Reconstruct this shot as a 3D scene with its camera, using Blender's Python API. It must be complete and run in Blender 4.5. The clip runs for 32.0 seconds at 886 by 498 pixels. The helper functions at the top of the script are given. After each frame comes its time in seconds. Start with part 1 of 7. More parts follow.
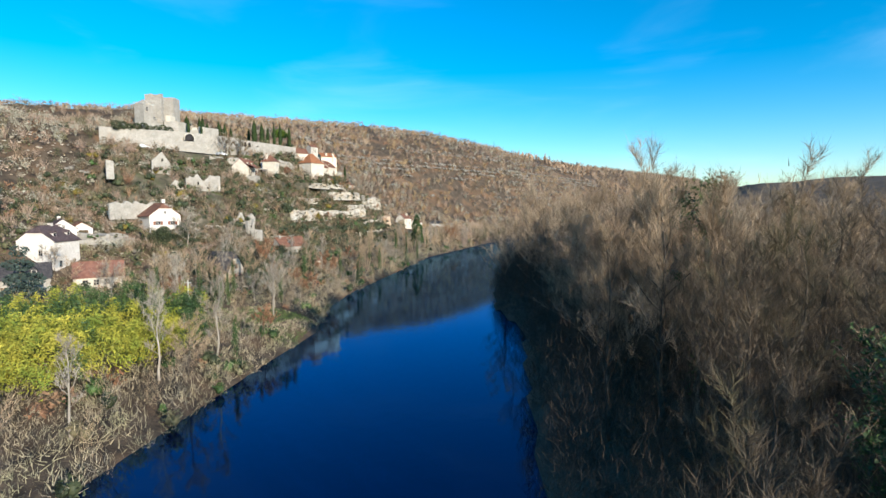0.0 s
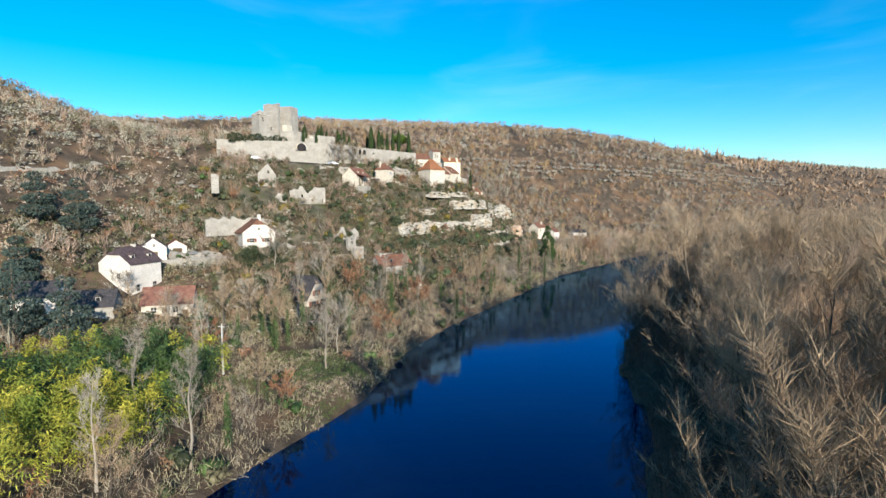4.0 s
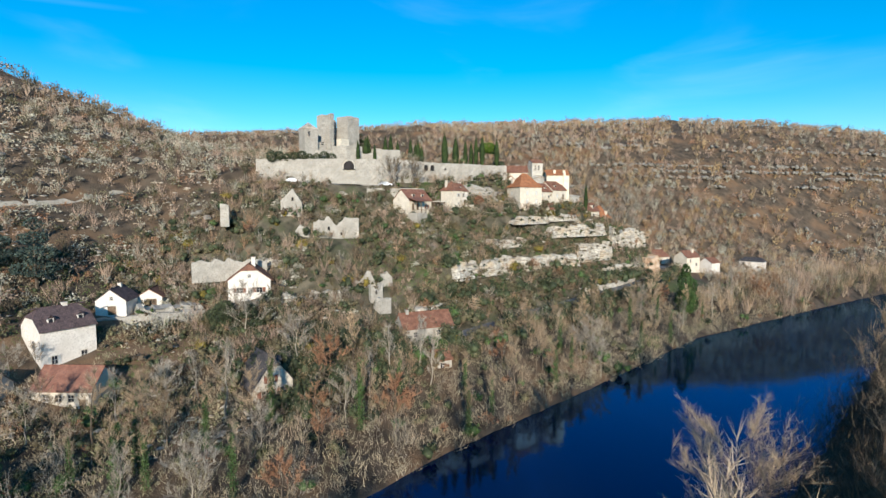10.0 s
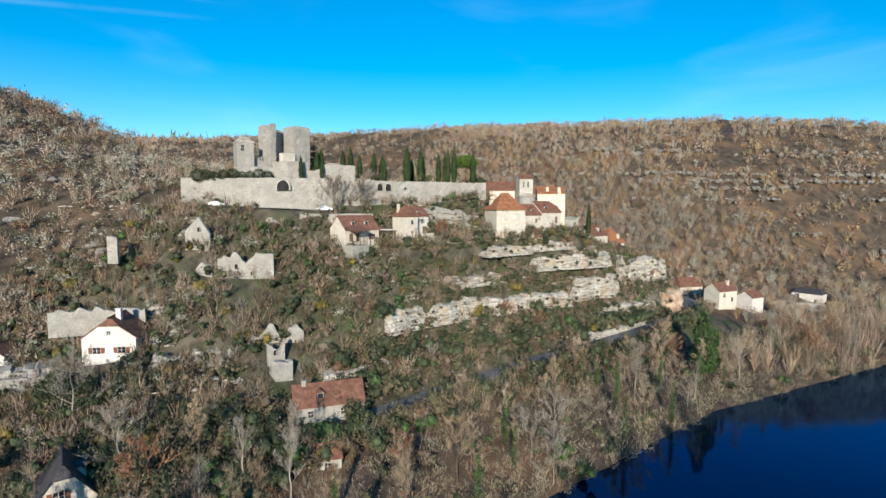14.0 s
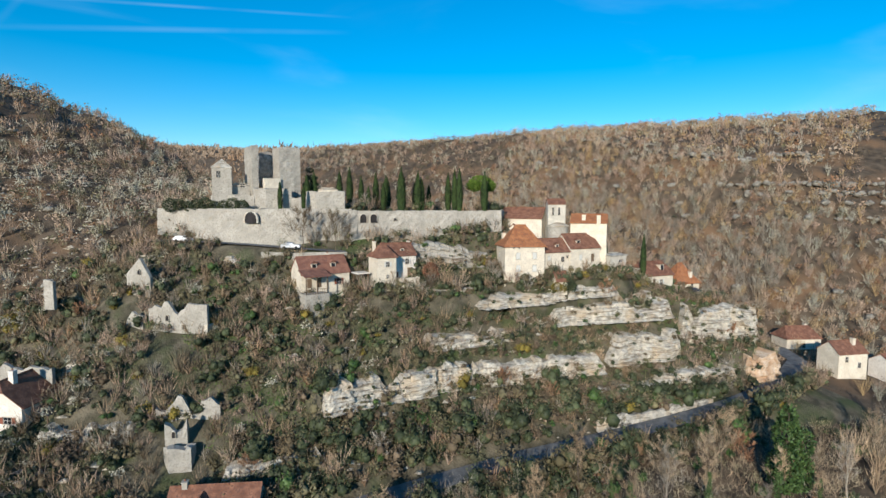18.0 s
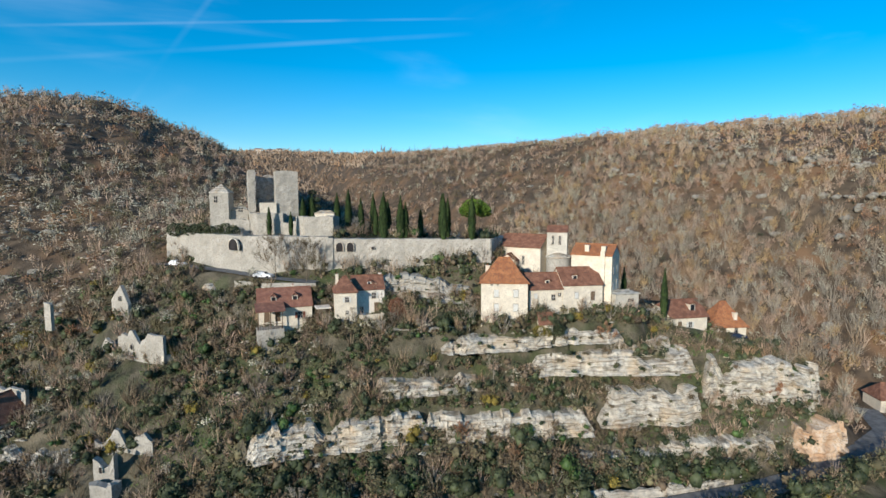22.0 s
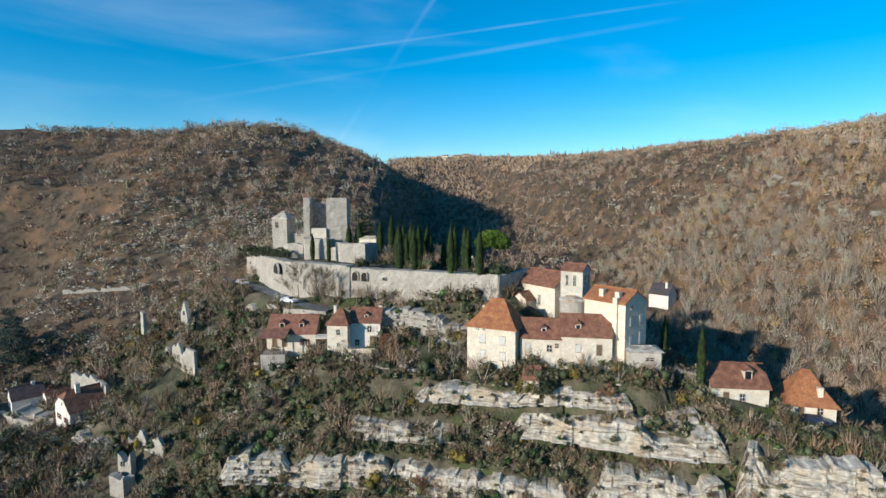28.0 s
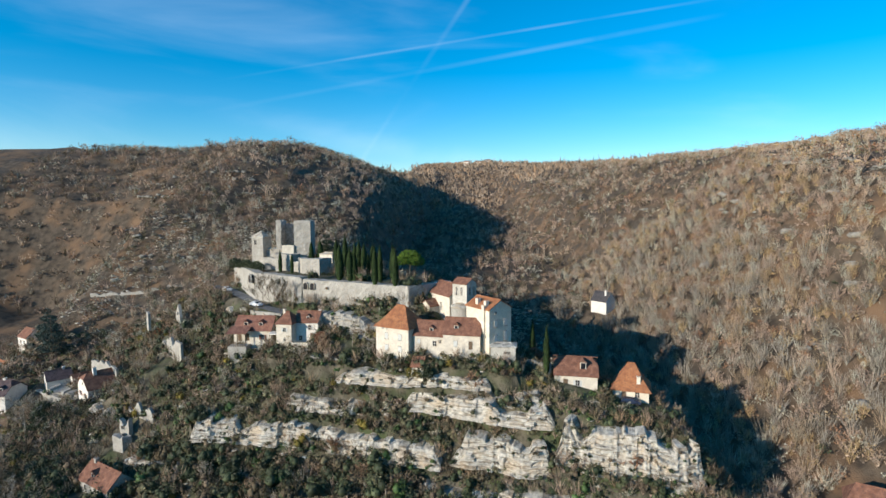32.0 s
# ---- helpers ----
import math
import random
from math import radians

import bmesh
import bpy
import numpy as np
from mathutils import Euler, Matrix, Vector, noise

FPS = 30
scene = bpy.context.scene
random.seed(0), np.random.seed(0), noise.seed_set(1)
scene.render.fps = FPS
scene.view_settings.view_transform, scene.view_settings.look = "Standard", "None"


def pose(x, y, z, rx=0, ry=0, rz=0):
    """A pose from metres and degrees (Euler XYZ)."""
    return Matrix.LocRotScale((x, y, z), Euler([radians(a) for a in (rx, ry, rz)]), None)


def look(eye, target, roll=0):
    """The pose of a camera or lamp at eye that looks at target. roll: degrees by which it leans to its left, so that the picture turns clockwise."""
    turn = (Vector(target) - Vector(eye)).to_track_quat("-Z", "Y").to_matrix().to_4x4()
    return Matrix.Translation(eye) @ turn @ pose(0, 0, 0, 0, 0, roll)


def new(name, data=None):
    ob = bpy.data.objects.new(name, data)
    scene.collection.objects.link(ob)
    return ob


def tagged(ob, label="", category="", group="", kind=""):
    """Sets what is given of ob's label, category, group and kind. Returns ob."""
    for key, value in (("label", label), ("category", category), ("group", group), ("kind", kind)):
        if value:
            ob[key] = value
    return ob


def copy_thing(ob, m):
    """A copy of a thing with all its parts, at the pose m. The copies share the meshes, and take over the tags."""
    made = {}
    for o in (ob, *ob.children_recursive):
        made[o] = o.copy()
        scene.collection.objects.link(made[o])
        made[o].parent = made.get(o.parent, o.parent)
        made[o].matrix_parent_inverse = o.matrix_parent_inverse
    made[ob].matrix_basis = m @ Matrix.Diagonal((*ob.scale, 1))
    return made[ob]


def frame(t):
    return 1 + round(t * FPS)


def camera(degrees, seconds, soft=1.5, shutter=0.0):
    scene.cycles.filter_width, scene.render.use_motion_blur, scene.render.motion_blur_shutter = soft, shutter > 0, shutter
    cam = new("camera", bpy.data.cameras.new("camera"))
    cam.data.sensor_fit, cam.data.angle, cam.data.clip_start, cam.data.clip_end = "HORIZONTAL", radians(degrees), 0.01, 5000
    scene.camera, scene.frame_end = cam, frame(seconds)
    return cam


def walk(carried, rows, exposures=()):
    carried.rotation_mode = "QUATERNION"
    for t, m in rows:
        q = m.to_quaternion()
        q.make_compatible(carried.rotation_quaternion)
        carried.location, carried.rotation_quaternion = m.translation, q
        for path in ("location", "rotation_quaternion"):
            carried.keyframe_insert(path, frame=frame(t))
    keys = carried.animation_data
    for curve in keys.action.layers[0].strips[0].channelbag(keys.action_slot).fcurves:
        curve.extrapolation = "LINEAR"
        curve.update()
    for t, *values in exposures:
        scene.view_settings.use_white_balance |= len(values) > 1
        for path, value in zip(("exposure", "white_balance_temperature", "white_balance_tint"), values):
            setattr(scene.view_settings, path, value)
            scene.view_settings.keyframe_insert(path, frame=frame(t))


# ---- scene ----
cam = camera(80.4, 32.0)
METRES, EYE, TILT, LEAN, TURN = 300.0, 26.5, -4.7, 0.1, 0.0
ROWS = [
    (0.0, 0.0, 0.0, 0.0, -0.0, 0.0, -0.0),
    (0.5, 0.0044, 0.0129, 0.0027, 1.78, -0.03, -0.12),
    (1.0, 0.0087, 0.0258, 0.0051, 3.52, -0.0, -0.24),
    (1.5, 0.0128, 0.0388, 0.0075, 5.38, 0.03, -0.41),
    (2.0, 0.0167, 0.0518, 0.0104, 7.16, -0.05, -0.52),
    (2.5, 0.0202, 0.0651, 0.0136, 9.31, -0.18, -0.65),
    (3.0, 0.0238, 0.0788, 0.0178, 11.54, -0.22, -0.78),
    (3.5, 0.0276, 0.0927, 0.0218, 14.03, -0.2, -1.1),
    (4.0, 0.0308, 0.1068, 0.0257, 16.6, -0.3, -1.33),
    (4.5, 0.0339, 0.1217, 0.03, 18.95, -0.46, -1.46),
    (6.5, 0.0493, 0.1866, 0.0483, 26.93, -0.83, -2.18),
    (7.0, 0.0529, 0.2034, 0.0515, 28.57, -0.74, -2.36),
    (7.5, 0.0561, 0.2202, 0.0549, 30.43, -0.64, -2.58),
    (8.0, 0.0592, 0.237, 0.0587, 31.83, -0.69, -2.66),
    (8.5, 0.062, 0.254, 0.063, 32.86, -0.8, -2.66),
    (9.0, 0.0645, 0.2712, 0.0671, 33.98, -0.91, -2.78),
    (9.5, 0.067, 0.2883, 0.0714, 34.78, -1.03, -2.81),
    (10.0, 0.0696, 0.3053, 0.0754, 35.47, -1.08, -2.82),
    (10.5, 0.0718, 0.3227, 0.0795, 36.2, -1.08, -2.95),
    (11.0, 0.0739, 0.3402, 0.0837, 37.06, -1.09, -2.97),
    (11.5, 0.0755, 0.3582, 0.0893, 37.74, -1.23, -2.86),
    (12.0, 0.0767, 0.3757, 0.0944, 38.47, -1.26, -3.06),
    (12.5, 0.0778, 0.3927, 0.0988, 39.34, -1.3, -3.27),
    (13.0, 0.0789, 0.41, 0.1035, 40.24, -1.34, -3.28),
    (13.5, 0.0798, 0.4273, 0.1084, 40.6, -1.37, -3.34),
    (14.0, 0.0808, 0.4446, 0.1132, 41.51, -1.5, -3.43),
    (14.5, 0.0819, 0.4614, 0.1175, 42.3, -1.54, -3.36),
    (16.5, 0.0844, 0.5308, 0.1389, 49.16, -2.01, -3.72),
    (17.0, 0.0834, 0.5484, 0.1431, 50.95, -2.09, -3.85),
    (17.5, 0.0818, 0.566, 0.1472, 52.69, -2.2, -3.95),
    (18.0, 0.0796, 0.5834, 0.151, 54.34, -2.22, -4.0),
    (18.5, 0.0784, 0.5998, 0.1549, 55.9, -2.39, -3.98),
    (19.0, 0.0792, 0.6147, 0.1593, 57.04, -2.53, -3.88),
    (19.5, 0.0814, 0.6288, 0.1641, 58.33, -2.55, -3.79),
    (20.0, 0.0846, 0.6421, 0.1687, 59.89, -2.61, -3.82),
    (20.5, 0.0881, 0.6549, 0.1729, 61.33, -2.78, -3.97),
    (21.0, 0.0918, 0.6672, 0.1765, 63.08, -2.94, -4.13),
    (21.5, 0.0955, 0.679, 0.1789, 64.88, -3.09, -4.29),
    (22.0, 0.0987, 0.6906, 0.1815, 67.26, -3.29, -4.4),
    (22.5, 0.1007, 0.7024, 0.1843, 69.89, -3.42, -4.41),
    (23.0, 0.1017, 0.7145, 0.1877, 72.04, -3.62, -4.35),
    (23.5, 0.102, 0.7266, 0.191, 73.99, -3.76, -4.4),
    (24.0, 0.1018, 0.7389, 0.1946, 75.96, -3.92, -4.47),
    (24.5, 0.1013, 0.7512, 0.197, 77.58, -3.68, -4.58),
    (25.0, 0.1012, 0.7589, 0.2001, 79.15, -4.14, -4.43),
    (25.5, 0.1008, 0.768, 0.2038, 80.82, -4.2, -4.48),
    (27.5, 0.1, 0.8121, 0.2131, 87.3, -4.82, -4.47),
    (28.0, 0.1054, 0.8232, 0.2144, 88.35, -4.89, -4.5),
    (28.5, 0.1133, 0.8343, 0.2156, 88.49, -4.93, -4.55),
    (29.0, 0.1233, 0.8453, 0.2172, 88.81, -4.88, -4.54),
    (29.5, 0.1348, 0.8564, 0.2194, 89.34, -4.8, -4.48),
    (30.0, 0.1472, 0.8674, 0.2221, 90.06, -4.78, -4.44),
    (30.5, 0.1604, 0.8787, 0.226, 91.02, -4.82, -4.43),
    (31.0, 0.1741, 0.8903, 0.2312, 91.37, -4.87, -4.47),
    (31.5, 0.188, 0.902, 0.2365, 91.61, -4.9, -4.45),
    (32.0, 0.2018, 0.9132, 0.2422, 91.8, -4.86, -4.37),
]
walk(cam, [(t, pose(0, 0, EYE, TILT, LEAN, TURN) @ pose(METRES * x, METRES * y, METRES * z, 90 + pitch, roll, yaw)) for t, x, y, z, yaw, pitch, roll in ROWS],
     exposures=((0.0, 0.48), (4.0, 0.42), (9.0, 0.27), (14.0, 0.15), (19.0, 0.05), (28.0, 0.10), (32.0, 0.20)))

# ---- light: clear winter afternoon ----
SUN_AZ, SUN_EL = 142.0, 17.0
world = bpy.data.worlds.new("sky")
scene.world = world
world.use_nodes = True
wn, wl = world.node_tree.nodes, world.node_tree.links
wn.clear()
w_out = wn.new("ShaderNodeOutputWorld")
w_bg = wn.new("ShaderNodeBackground")
w_sky = wn.new("ShaderNodeTexSky")
w_sky.sky_type, w_sky.sun_disc = "NISHITA", False
w_sky.sun_elevation, w_sky.sun_rotation = radians(SUN_EL), radians(SUN_AZ)
w_sky.air_density, w_sky.dust_density, w_sky.ozone_density = 1.0, 0.2, 4.0
w_bg.inputs[1].default_value = 0.165
w_hue = wn.new("ShaderNodeHueSaturation")
w_hue.inputs["Hue"].default_value, w_hue.inputs["Saturation"].default_value = 0.494, 1.43
wl.new(w_sky.outputs[0], w_hue.inputs["Color"])
# thin cirrus and old contrails
w_dir = wn.new("ShaderNodeTexCoord")


def w_math(op, a, b=None):
    m = wn.new("ShaderNodeMath")
    m.operation = op
    for i, v in enumerate((a, b)):
        if v is None:
            continue
        if isinstance(v, (int, float)):
            m.inputs[i].default_value = v
        else:
            wl.new(v, m.inputs[i])
    return m.outputs[0]


def w_noise(scale, stretch, lo, hi):
    mp = wn.new("ShaderNodeMapping")
    mp.inputs["Scale"].default_value = stretch
    nz = wn.new("ShaderNodeTexNoise")
    nz.inputs["Scale"].default_value, nz.inputs["Detail"].default_value, nz.inputs["Distortion"].default_value = scale, 6, 0.6
    rg = wn.new("ShaderNodeMapRange")
    rg.interpolation_type = "SMOOTHSTEP"
    rg.inputs[1].default_value, rg.inputs[2].default_value = lo, hi
    wl.new(w_dir.outputs["Generated"], mp.inputs["Vector"]), wl.new(mp.outputs[0], nz.inputs["Vector"]), wl.new(nz.outputs[0], rg.inputs[0])
    return rg.outputs[0]


def w_streak(normal, width, amount, seed):
    dot = wn.new("ShaderNodeVectorMath")
    dot.operation = "DOT_PRODUCT"
    dot.inputs[1].default_value = normal
    wl.new(w_dir.outputs["Generated"], dot.inputs[0])
    rg = wn.new("ShaderNodeMapRange")
    rg.interpolation_type = "SMOOTHSTEP"
    rg.inputs[1].default_value, rg.inputs[2].default_value, rg.inputs[3].default_value, rg.inputs[4].default_value = 0.0, width, amount, 0.0
    wl.new(w_math("ABSOLUTE", dot.outputs["Value"]), rg.inputs[0])
    sep = wn.new("ShaderNodeSeparateXYZ")
    wl.new(w_dir.outputs["Generated"], sep.inputs[0])
    ends = [wn.new("ShaderNodeMapRange") for _ in (0, 1)]
    for e, (lo, hi) in zip(ends, ((0.42, 0.22), (-0.45, -0.15))):
        e.inputs[1].default_value, e.inputs[2].default_value = lo, hi
        wl.new(sep.outputs[1], e.inputs[0])
    fade = w_math("MULTIPLY", ends[0].outputs[0], ends[1].outputs[0])
    return w_math("MULTIPLY", w_math("MULTIPLY", rg.outputs[0], fade), w_noise(3.0 + seed, (1, 1, 1), 0.32, 0.6))


veil = w_math("MULTIPLY", w_noise(2.0, (1.0, 1.0, 4.0), 0.5, 0.95), 0.2)
for normal, width, amount, seed in (((-0.2902, 0.136, -0.9473), 0.0035, 0.085, 0.0), ((-0.2515, 0.1621, -0.9542), 0.006, 0.06, 0.4), ((-0.199, 0.8055, -0.5582), 0.007, 0.05, 0.9), ((-0.0893, -0.1872, -0.9783), 0.03, 0.08, 1.3)):
    veil = w_math("ADD", veil, w_streak(normal, width, amount, seed))
w_mix = wn.new("ShaderNodeMixRGB")
w_mix.inputs[2].default_value = (6.5, 7.4, 8.2, 1)
wl.new(w_math("MINIMUM", veil, 0.6), w_mix.inputs[0])
wl.new(w_hue.outputs[0], w_mix.inputs[1])
wl.new(w_mix.outputs[0], w_bg.inputs[0])
wl.new(w_bg.outputs[0], w_out.inputs[0])
sun = new("sun", bpy.data.lights.new("sun", "SUN"))
sun.data.energy, sun.data.angle, sun.data.color = 5.0, radians(0.5), (1.0, 0.94, 0.84)
_s = Vector((math.sin(radians(SUN_AZ)), math.cos(radians(SUN_AZ)), math.tan(radians(SUN_EL)))) * 400
sun.matrix_world = look(_s, (0, 0, 0))

# ---- materials ----
def mat(name, a, b, c=None, scale=1.0, rough=0.9, bump=0.0, fine=6.0, island=0.0, patch=0.0, obj=0.0, metal=0.0, spread=(0.35, 0.65), strata=False):
    """Two or three colours mixed by noise at two scales, with relief. island: brightness change from piece to piece; patch: size in metres of broad patches."""
    m = bpy.data.materials.new(name)
    m.use_nodes = True
    n, l = m.node_tree.nodes, m.node_tree.links
    p = n["Principled BSDF"]
    p.inputs["Roughness"].default_value, p.inputs["Metallic"].default_value = rough, metal
    p.inputs["Specular IOR Level"].default_value = 0.25
    geo = n.new("ShaderNodeNewGeometry")
    t1 = n.new("ShaderNodeTexNoise")
    t1.inputs["Scale"].default_value, t1.inputs["Detail"].default_value = scale, 8
    l.new(geo.outputs["Position"], t1.inputs["Vector"])
    r1 = n.new("ShaderNodeValToRGB")
    r1.color_ramp.elements[0].position, r1.color_ramp.elements[1].position = spread
    r1.color_ramp.elements[0].color, r1.color_ramp.elements[1].color = (*a, 1), (*b, 1)
    l.new(t1.outputs[0], r1.inputs[0])
    col = r1.outputs[0]
    if c:
        t2 = n.new("ShaderNodeTexNoise")
        t2.inputs["Scale"].default_value, t2.inputs["Detail"].default_value = (1 / patch if patch else scale * fine), 4
        l.new(geo.outputs["Position"], t2.inputs["Vector"])
        r2 = n.new("ShaderNodeValToRGB")
        r2.color_ramp.elements[0].position, r2.color_ramp.elements[1].position = 0.48, 0.66
        l.new(t2.outputs[0], r2.inputs[0])
        mx = n.new("ShaderNodeMixRGB")
        mx.inputs[2].default_value = (*c, 1)
        l.new(r2.outputs[0], mx.inputs[0]), l.new(col, mx.inputs[1])
        col = mx.outputs[0]
    for amount, source in ((island, geo.outputs["Random Per Island"]), (obj, None)):
        if amount:
            if source is None:
                source = n.new("ShaderNodeObjectInfo").outputs["Random"]
            rg = n.new("ShaderNodeMapRange")
            rg.inputs[3].default_value, rg.inputs[4].default_value = 1 - amount, 1 + amount
            l.new(source, rg.inputs[0])
            hs = n.new("ShaderNodeHueSaturation")
            l.new(rg.outputs[0], hs.inputs["Value"]), l.new(col, hs.inputs["Color"])
            col = hs.outputs[0]
    l.new(col, p.inputs["Base Color"])
    if strata:
        sq = n.new("ShaderNodeMapping")
        sq.inputs["Scale"].default_value = (0.22, 0.22, 3.4)
        ts = n.new("ShaderNodeTexNoise")
        ts.inputs["Scale"].default_value, ts.inputs["Detail"].default_value = 1.0, 5
        rs = n.new("ShaderNodeValToRGB")
        rs.color_ramp.elements[0].position, rs.color_ramp.elements[1].position = 0.36, 0.48
        rs.color_ramp.elements[0].color = (0.42, 0.38, 0.33, 1)
        ml = n.new("ShaderNodeMixRGB")
        ml.blend_type, ml.inputs[0].default_value = "MULTIPLY", 0.8
        l.new(geo.outputs["Position"], sq.inputs["Vector"]), l.new(sq.outputs[0], ts.inputs["Vector"]), l.new(ts.outputs[0], rs.inputs[0])
        l.new(col, ml.inputs[1]), l.new(rs.outputs[0], ml.inputs[2])
        col = ml.outputs[0]
        l.new(col, p.inputs["Base Color"])
    if bump:
        t3 = n.new("ShaderNodeTexNoise")
        t3.inputs["Scale"].default_value, t3.inputs["Detail"].default_value = scale * fine, 6
        l.new(geo.outputs["Position"], t3.inputs["Vector"])
        bp = n.new("ShaderNodeBump")
        bp.inputs["Strength"].default_value, bp.inputs["Distance"].default_value = 0.8, bump
        l.new(t3.outputs[0], bp.inputs["Height"]), l.new(bp.outputs[0], p.inputs["Normal"])
    return m


# Brown litter, toned darker to stand for shade between the crowns.
M_GROUND = mat("shade_toned_leaf_litter", (0.052, 0.039, 0.027), (0.125, 0.092, 0.062), (0.18, 0.108, 0.06), scale=0.3, bump=0.3, fine=8, patch=16)
M_SLOPE = mat("grassy_limestone_slope", (0.05, 0.045, 0.028), (0.15, 0.125, 0.085), (0.062, 0.075, 0.03), scale=0.35, bump=0.35, fine=5, patch=7)
M_SCREE = mat("weathered_outcrop", (0.16, 0.145, 0.12), (0.36, 0.33, 0.275), (0.24, 0.21, 0.165), scale=0.8, bump=0.3)
M_GOLDEN = mat("golden_dry_oak_leaves", (0.30, 0.19, 0.09), (0.46, 0.33, 0.17), (0.38, 0.27, 0.15), scale=0.15, island=0.3, patch=20)
M_GRASS = mat("winter_grass", (0.065, 0.115, 0.028), (0.15, 0.18, 0.06), (0.09, 0.14, 0.035), scale=0.4, bump=0.1, patch=6)
M_ROCK = mat("limestone", (0.40, 0.36, 0.30), (0.74, 0.675, 0.565), (0.60, 0.485, 0.35), scale=0.9, bump=0.6, fine=6, strata=True, patch=3.5)
M_RUBBLE = mat("limestone_masonry", (0.33, 0.30, 0.25), (0.43, 0.39, 0.33), (0.28, 0.255, 0.215), scale=0.45, bump=0.05, fine=6)
M_PALESTONE = mat("pale_limestone_masonry", (0.44, 0.40, 0.33), (0.60, 0.55, 0.46), (0.36, 0.33, 0.28), scale=0.7, bump=0.05)
M_DARKSTONE = mat("weathered_shaded_stone", (0.17, 0.155, 0.145), (0.40, 0.36, 0.315), (0.52, 0.46, 0.39), scale=1.0, bump=0.2)
M_OLIVE = mat("olive_winter_scrub", (0.075, 0.075, 0.038), (0.185, 0.165, 0.09), (0.14, 0.105, 0.06), scale=0.1, island=0.35, patch=14)
M_RENDER = mat("pale_lime_plaster", (0.58, 0.50, 0.39), (0.71, 0.63, 0.50), (0.51, 0.445, 0.36), scale=0.6, bump=0.01)
M_WHITE = mat("off_white_plaster", (0.66, 0.59, 0.50), (0.78, 0.71, 0.62), (0.60, 0.53, 0.45), scale=0.5, bump=0.01)
M_OCHRE = mat("cream_plaster", (0.62, 0.53, 0.40), (0.75, 0.66, 0.52), (0.56, 0.48, 0.38), scale=0.5, bump=0.01)
M_TILE_RED = mat("orange_clay_tiles", (0.27, 0.10, 0.045), (0.43, 0.18, 0.075), (0.19, 0.09, 0.055), scale=0.9, bump=0.06, fine=4)
M_TILE_BROWN = mat("brown_clay_tiles", (0.16, 0.070, 0.043), (0.30, 0.140, 0.085), (0.12, 0.065, 0.05), scale=1.0, bump=0.06, fine=4)
M_TILE_ROSE = mat("rose_brown_clay_tiles", (0.19, 0.080, 0.055), (0.31, 0.145, 0.095), (0.16, 0.085, 0.065), scale=1.0, bump=0.06, fine=4)
M_UMBER = mat("dark_umber_tiles", (0.055, 0.040, 0.042), (0.115, 0.080, 0.078), (0.16, 0.105, 0.09), scale=1.0, bump=0.05, fine=4)
M_SLATE = mat("dark_slate", (0.035, 0.033, 0.036), (0.075, 0.068, 0.068), (0.10, 0.085, 0.075), scale=1.0, rough=0.7, bump=0.03, fine=4)
M_GLASS = mat("dark_window_glass", (0.015, 0.017, 0.02), (0.03, 0.033, 0.04), scale=0.5, rough=0.08)
M_SHUTTER = mat("pale_grey_shutter_paint", (0.50, 0.49, 0.45), (0.60, 0.58, 0.53), scale=2)
M_SHUTTER_RED = mat("brown_red_shutter_paint", (0.20, 0.07, 0.045), (0.27, 0.10, 0.06), scale=2)
M_WOOD = mat("weathered_timber", (0.10, 0.065, 0.04), (0.19, 0.13, 0.085), scale=3)
M_DARK = mat("painted_opening_shade", (0.02, 0.018, 0.017), (0.035, 0.03, 0.03), scale=1)
M_ASPHALT = mat("asphalt", (0.12, 0.117, 0.112), (0.20, 0.195, 0.185), scale=0.8)
M_BARK = mat("grey_bark", (0.065, 0.049, 0.035), (0.17, 0.13, 0.092), scale=1.2, obj=0.25)
M_TWIG = mat("bare_twigs", (0.24, 0.165, 0.10), (0.46, 0.33, 0.205), (0.36, 0.28, 0.19), scale=0.3, island=0.2, patch=9, obj=0.25)
M_TWIG_PALE = mat("pale_bare_twigs", (0.25, 0.21, 0.16), (0.38, 0.33, 0.26), scale=0.3, island=0.3, obj=0.2)
# Dark scrub; on the right bank its tone also stands for shade.
M_DARKTWIG = mat("dark_bramble_and_shade_twigs", (0.09, 0.066, 0.043), (0.20, 0.145, 0.092), (0.12, 0.10, 0.052), scale=0.3, island=0.3, patch=8)
# Tree shade of the right bank is put into this twig colour.
M_SHADETWIG = mat("shade_toned_twigs", (0.045, 0.034, 0.026), (0.115, 0.084, 0.058), (0.075, 0.05, 0.036), scale=0.3, island=0.3, patch=9)
M_RUSSET = mat("russet_oak_leaves", (0.20, 0.10, 0.055), (0.34, 0.18, 0.10), (0.27, 0.17, 0.10), scale=0.2, island=0.35, patch=12)
M_BROWNSCRUB = mat("brown_winter_scrub", (0.20, 0.142, 0.098), (0.38, 0.285, 0.20), (0.34, 0.21, 0.12), scale=0.045, island=0.25, patch=38)
M_GREYSCRUB = mat("grey_lichened_scrub", (0.22, 0.19, 0.145), (0.40, 0.35, 0.27), (0.30, 0.235, 0.165), scale=0.1, island=0.22, patch=25)
M_LILAC = mat("lilac_brown_oak_twigs", (0.24, 0.165, 0.12), (0.43, 0.305, 0.22), (0.48, 0.36, 0.25), scale=0.06, island=0.25, patch=30)
M_SAGE = mat("grey_green_lichened_twigs", (0.25, 0.235, 0.172), (0.48, 0.445, 0.34), (0.35, 0.295, 0.21), scale=0.1, island=0.25, patch=18)
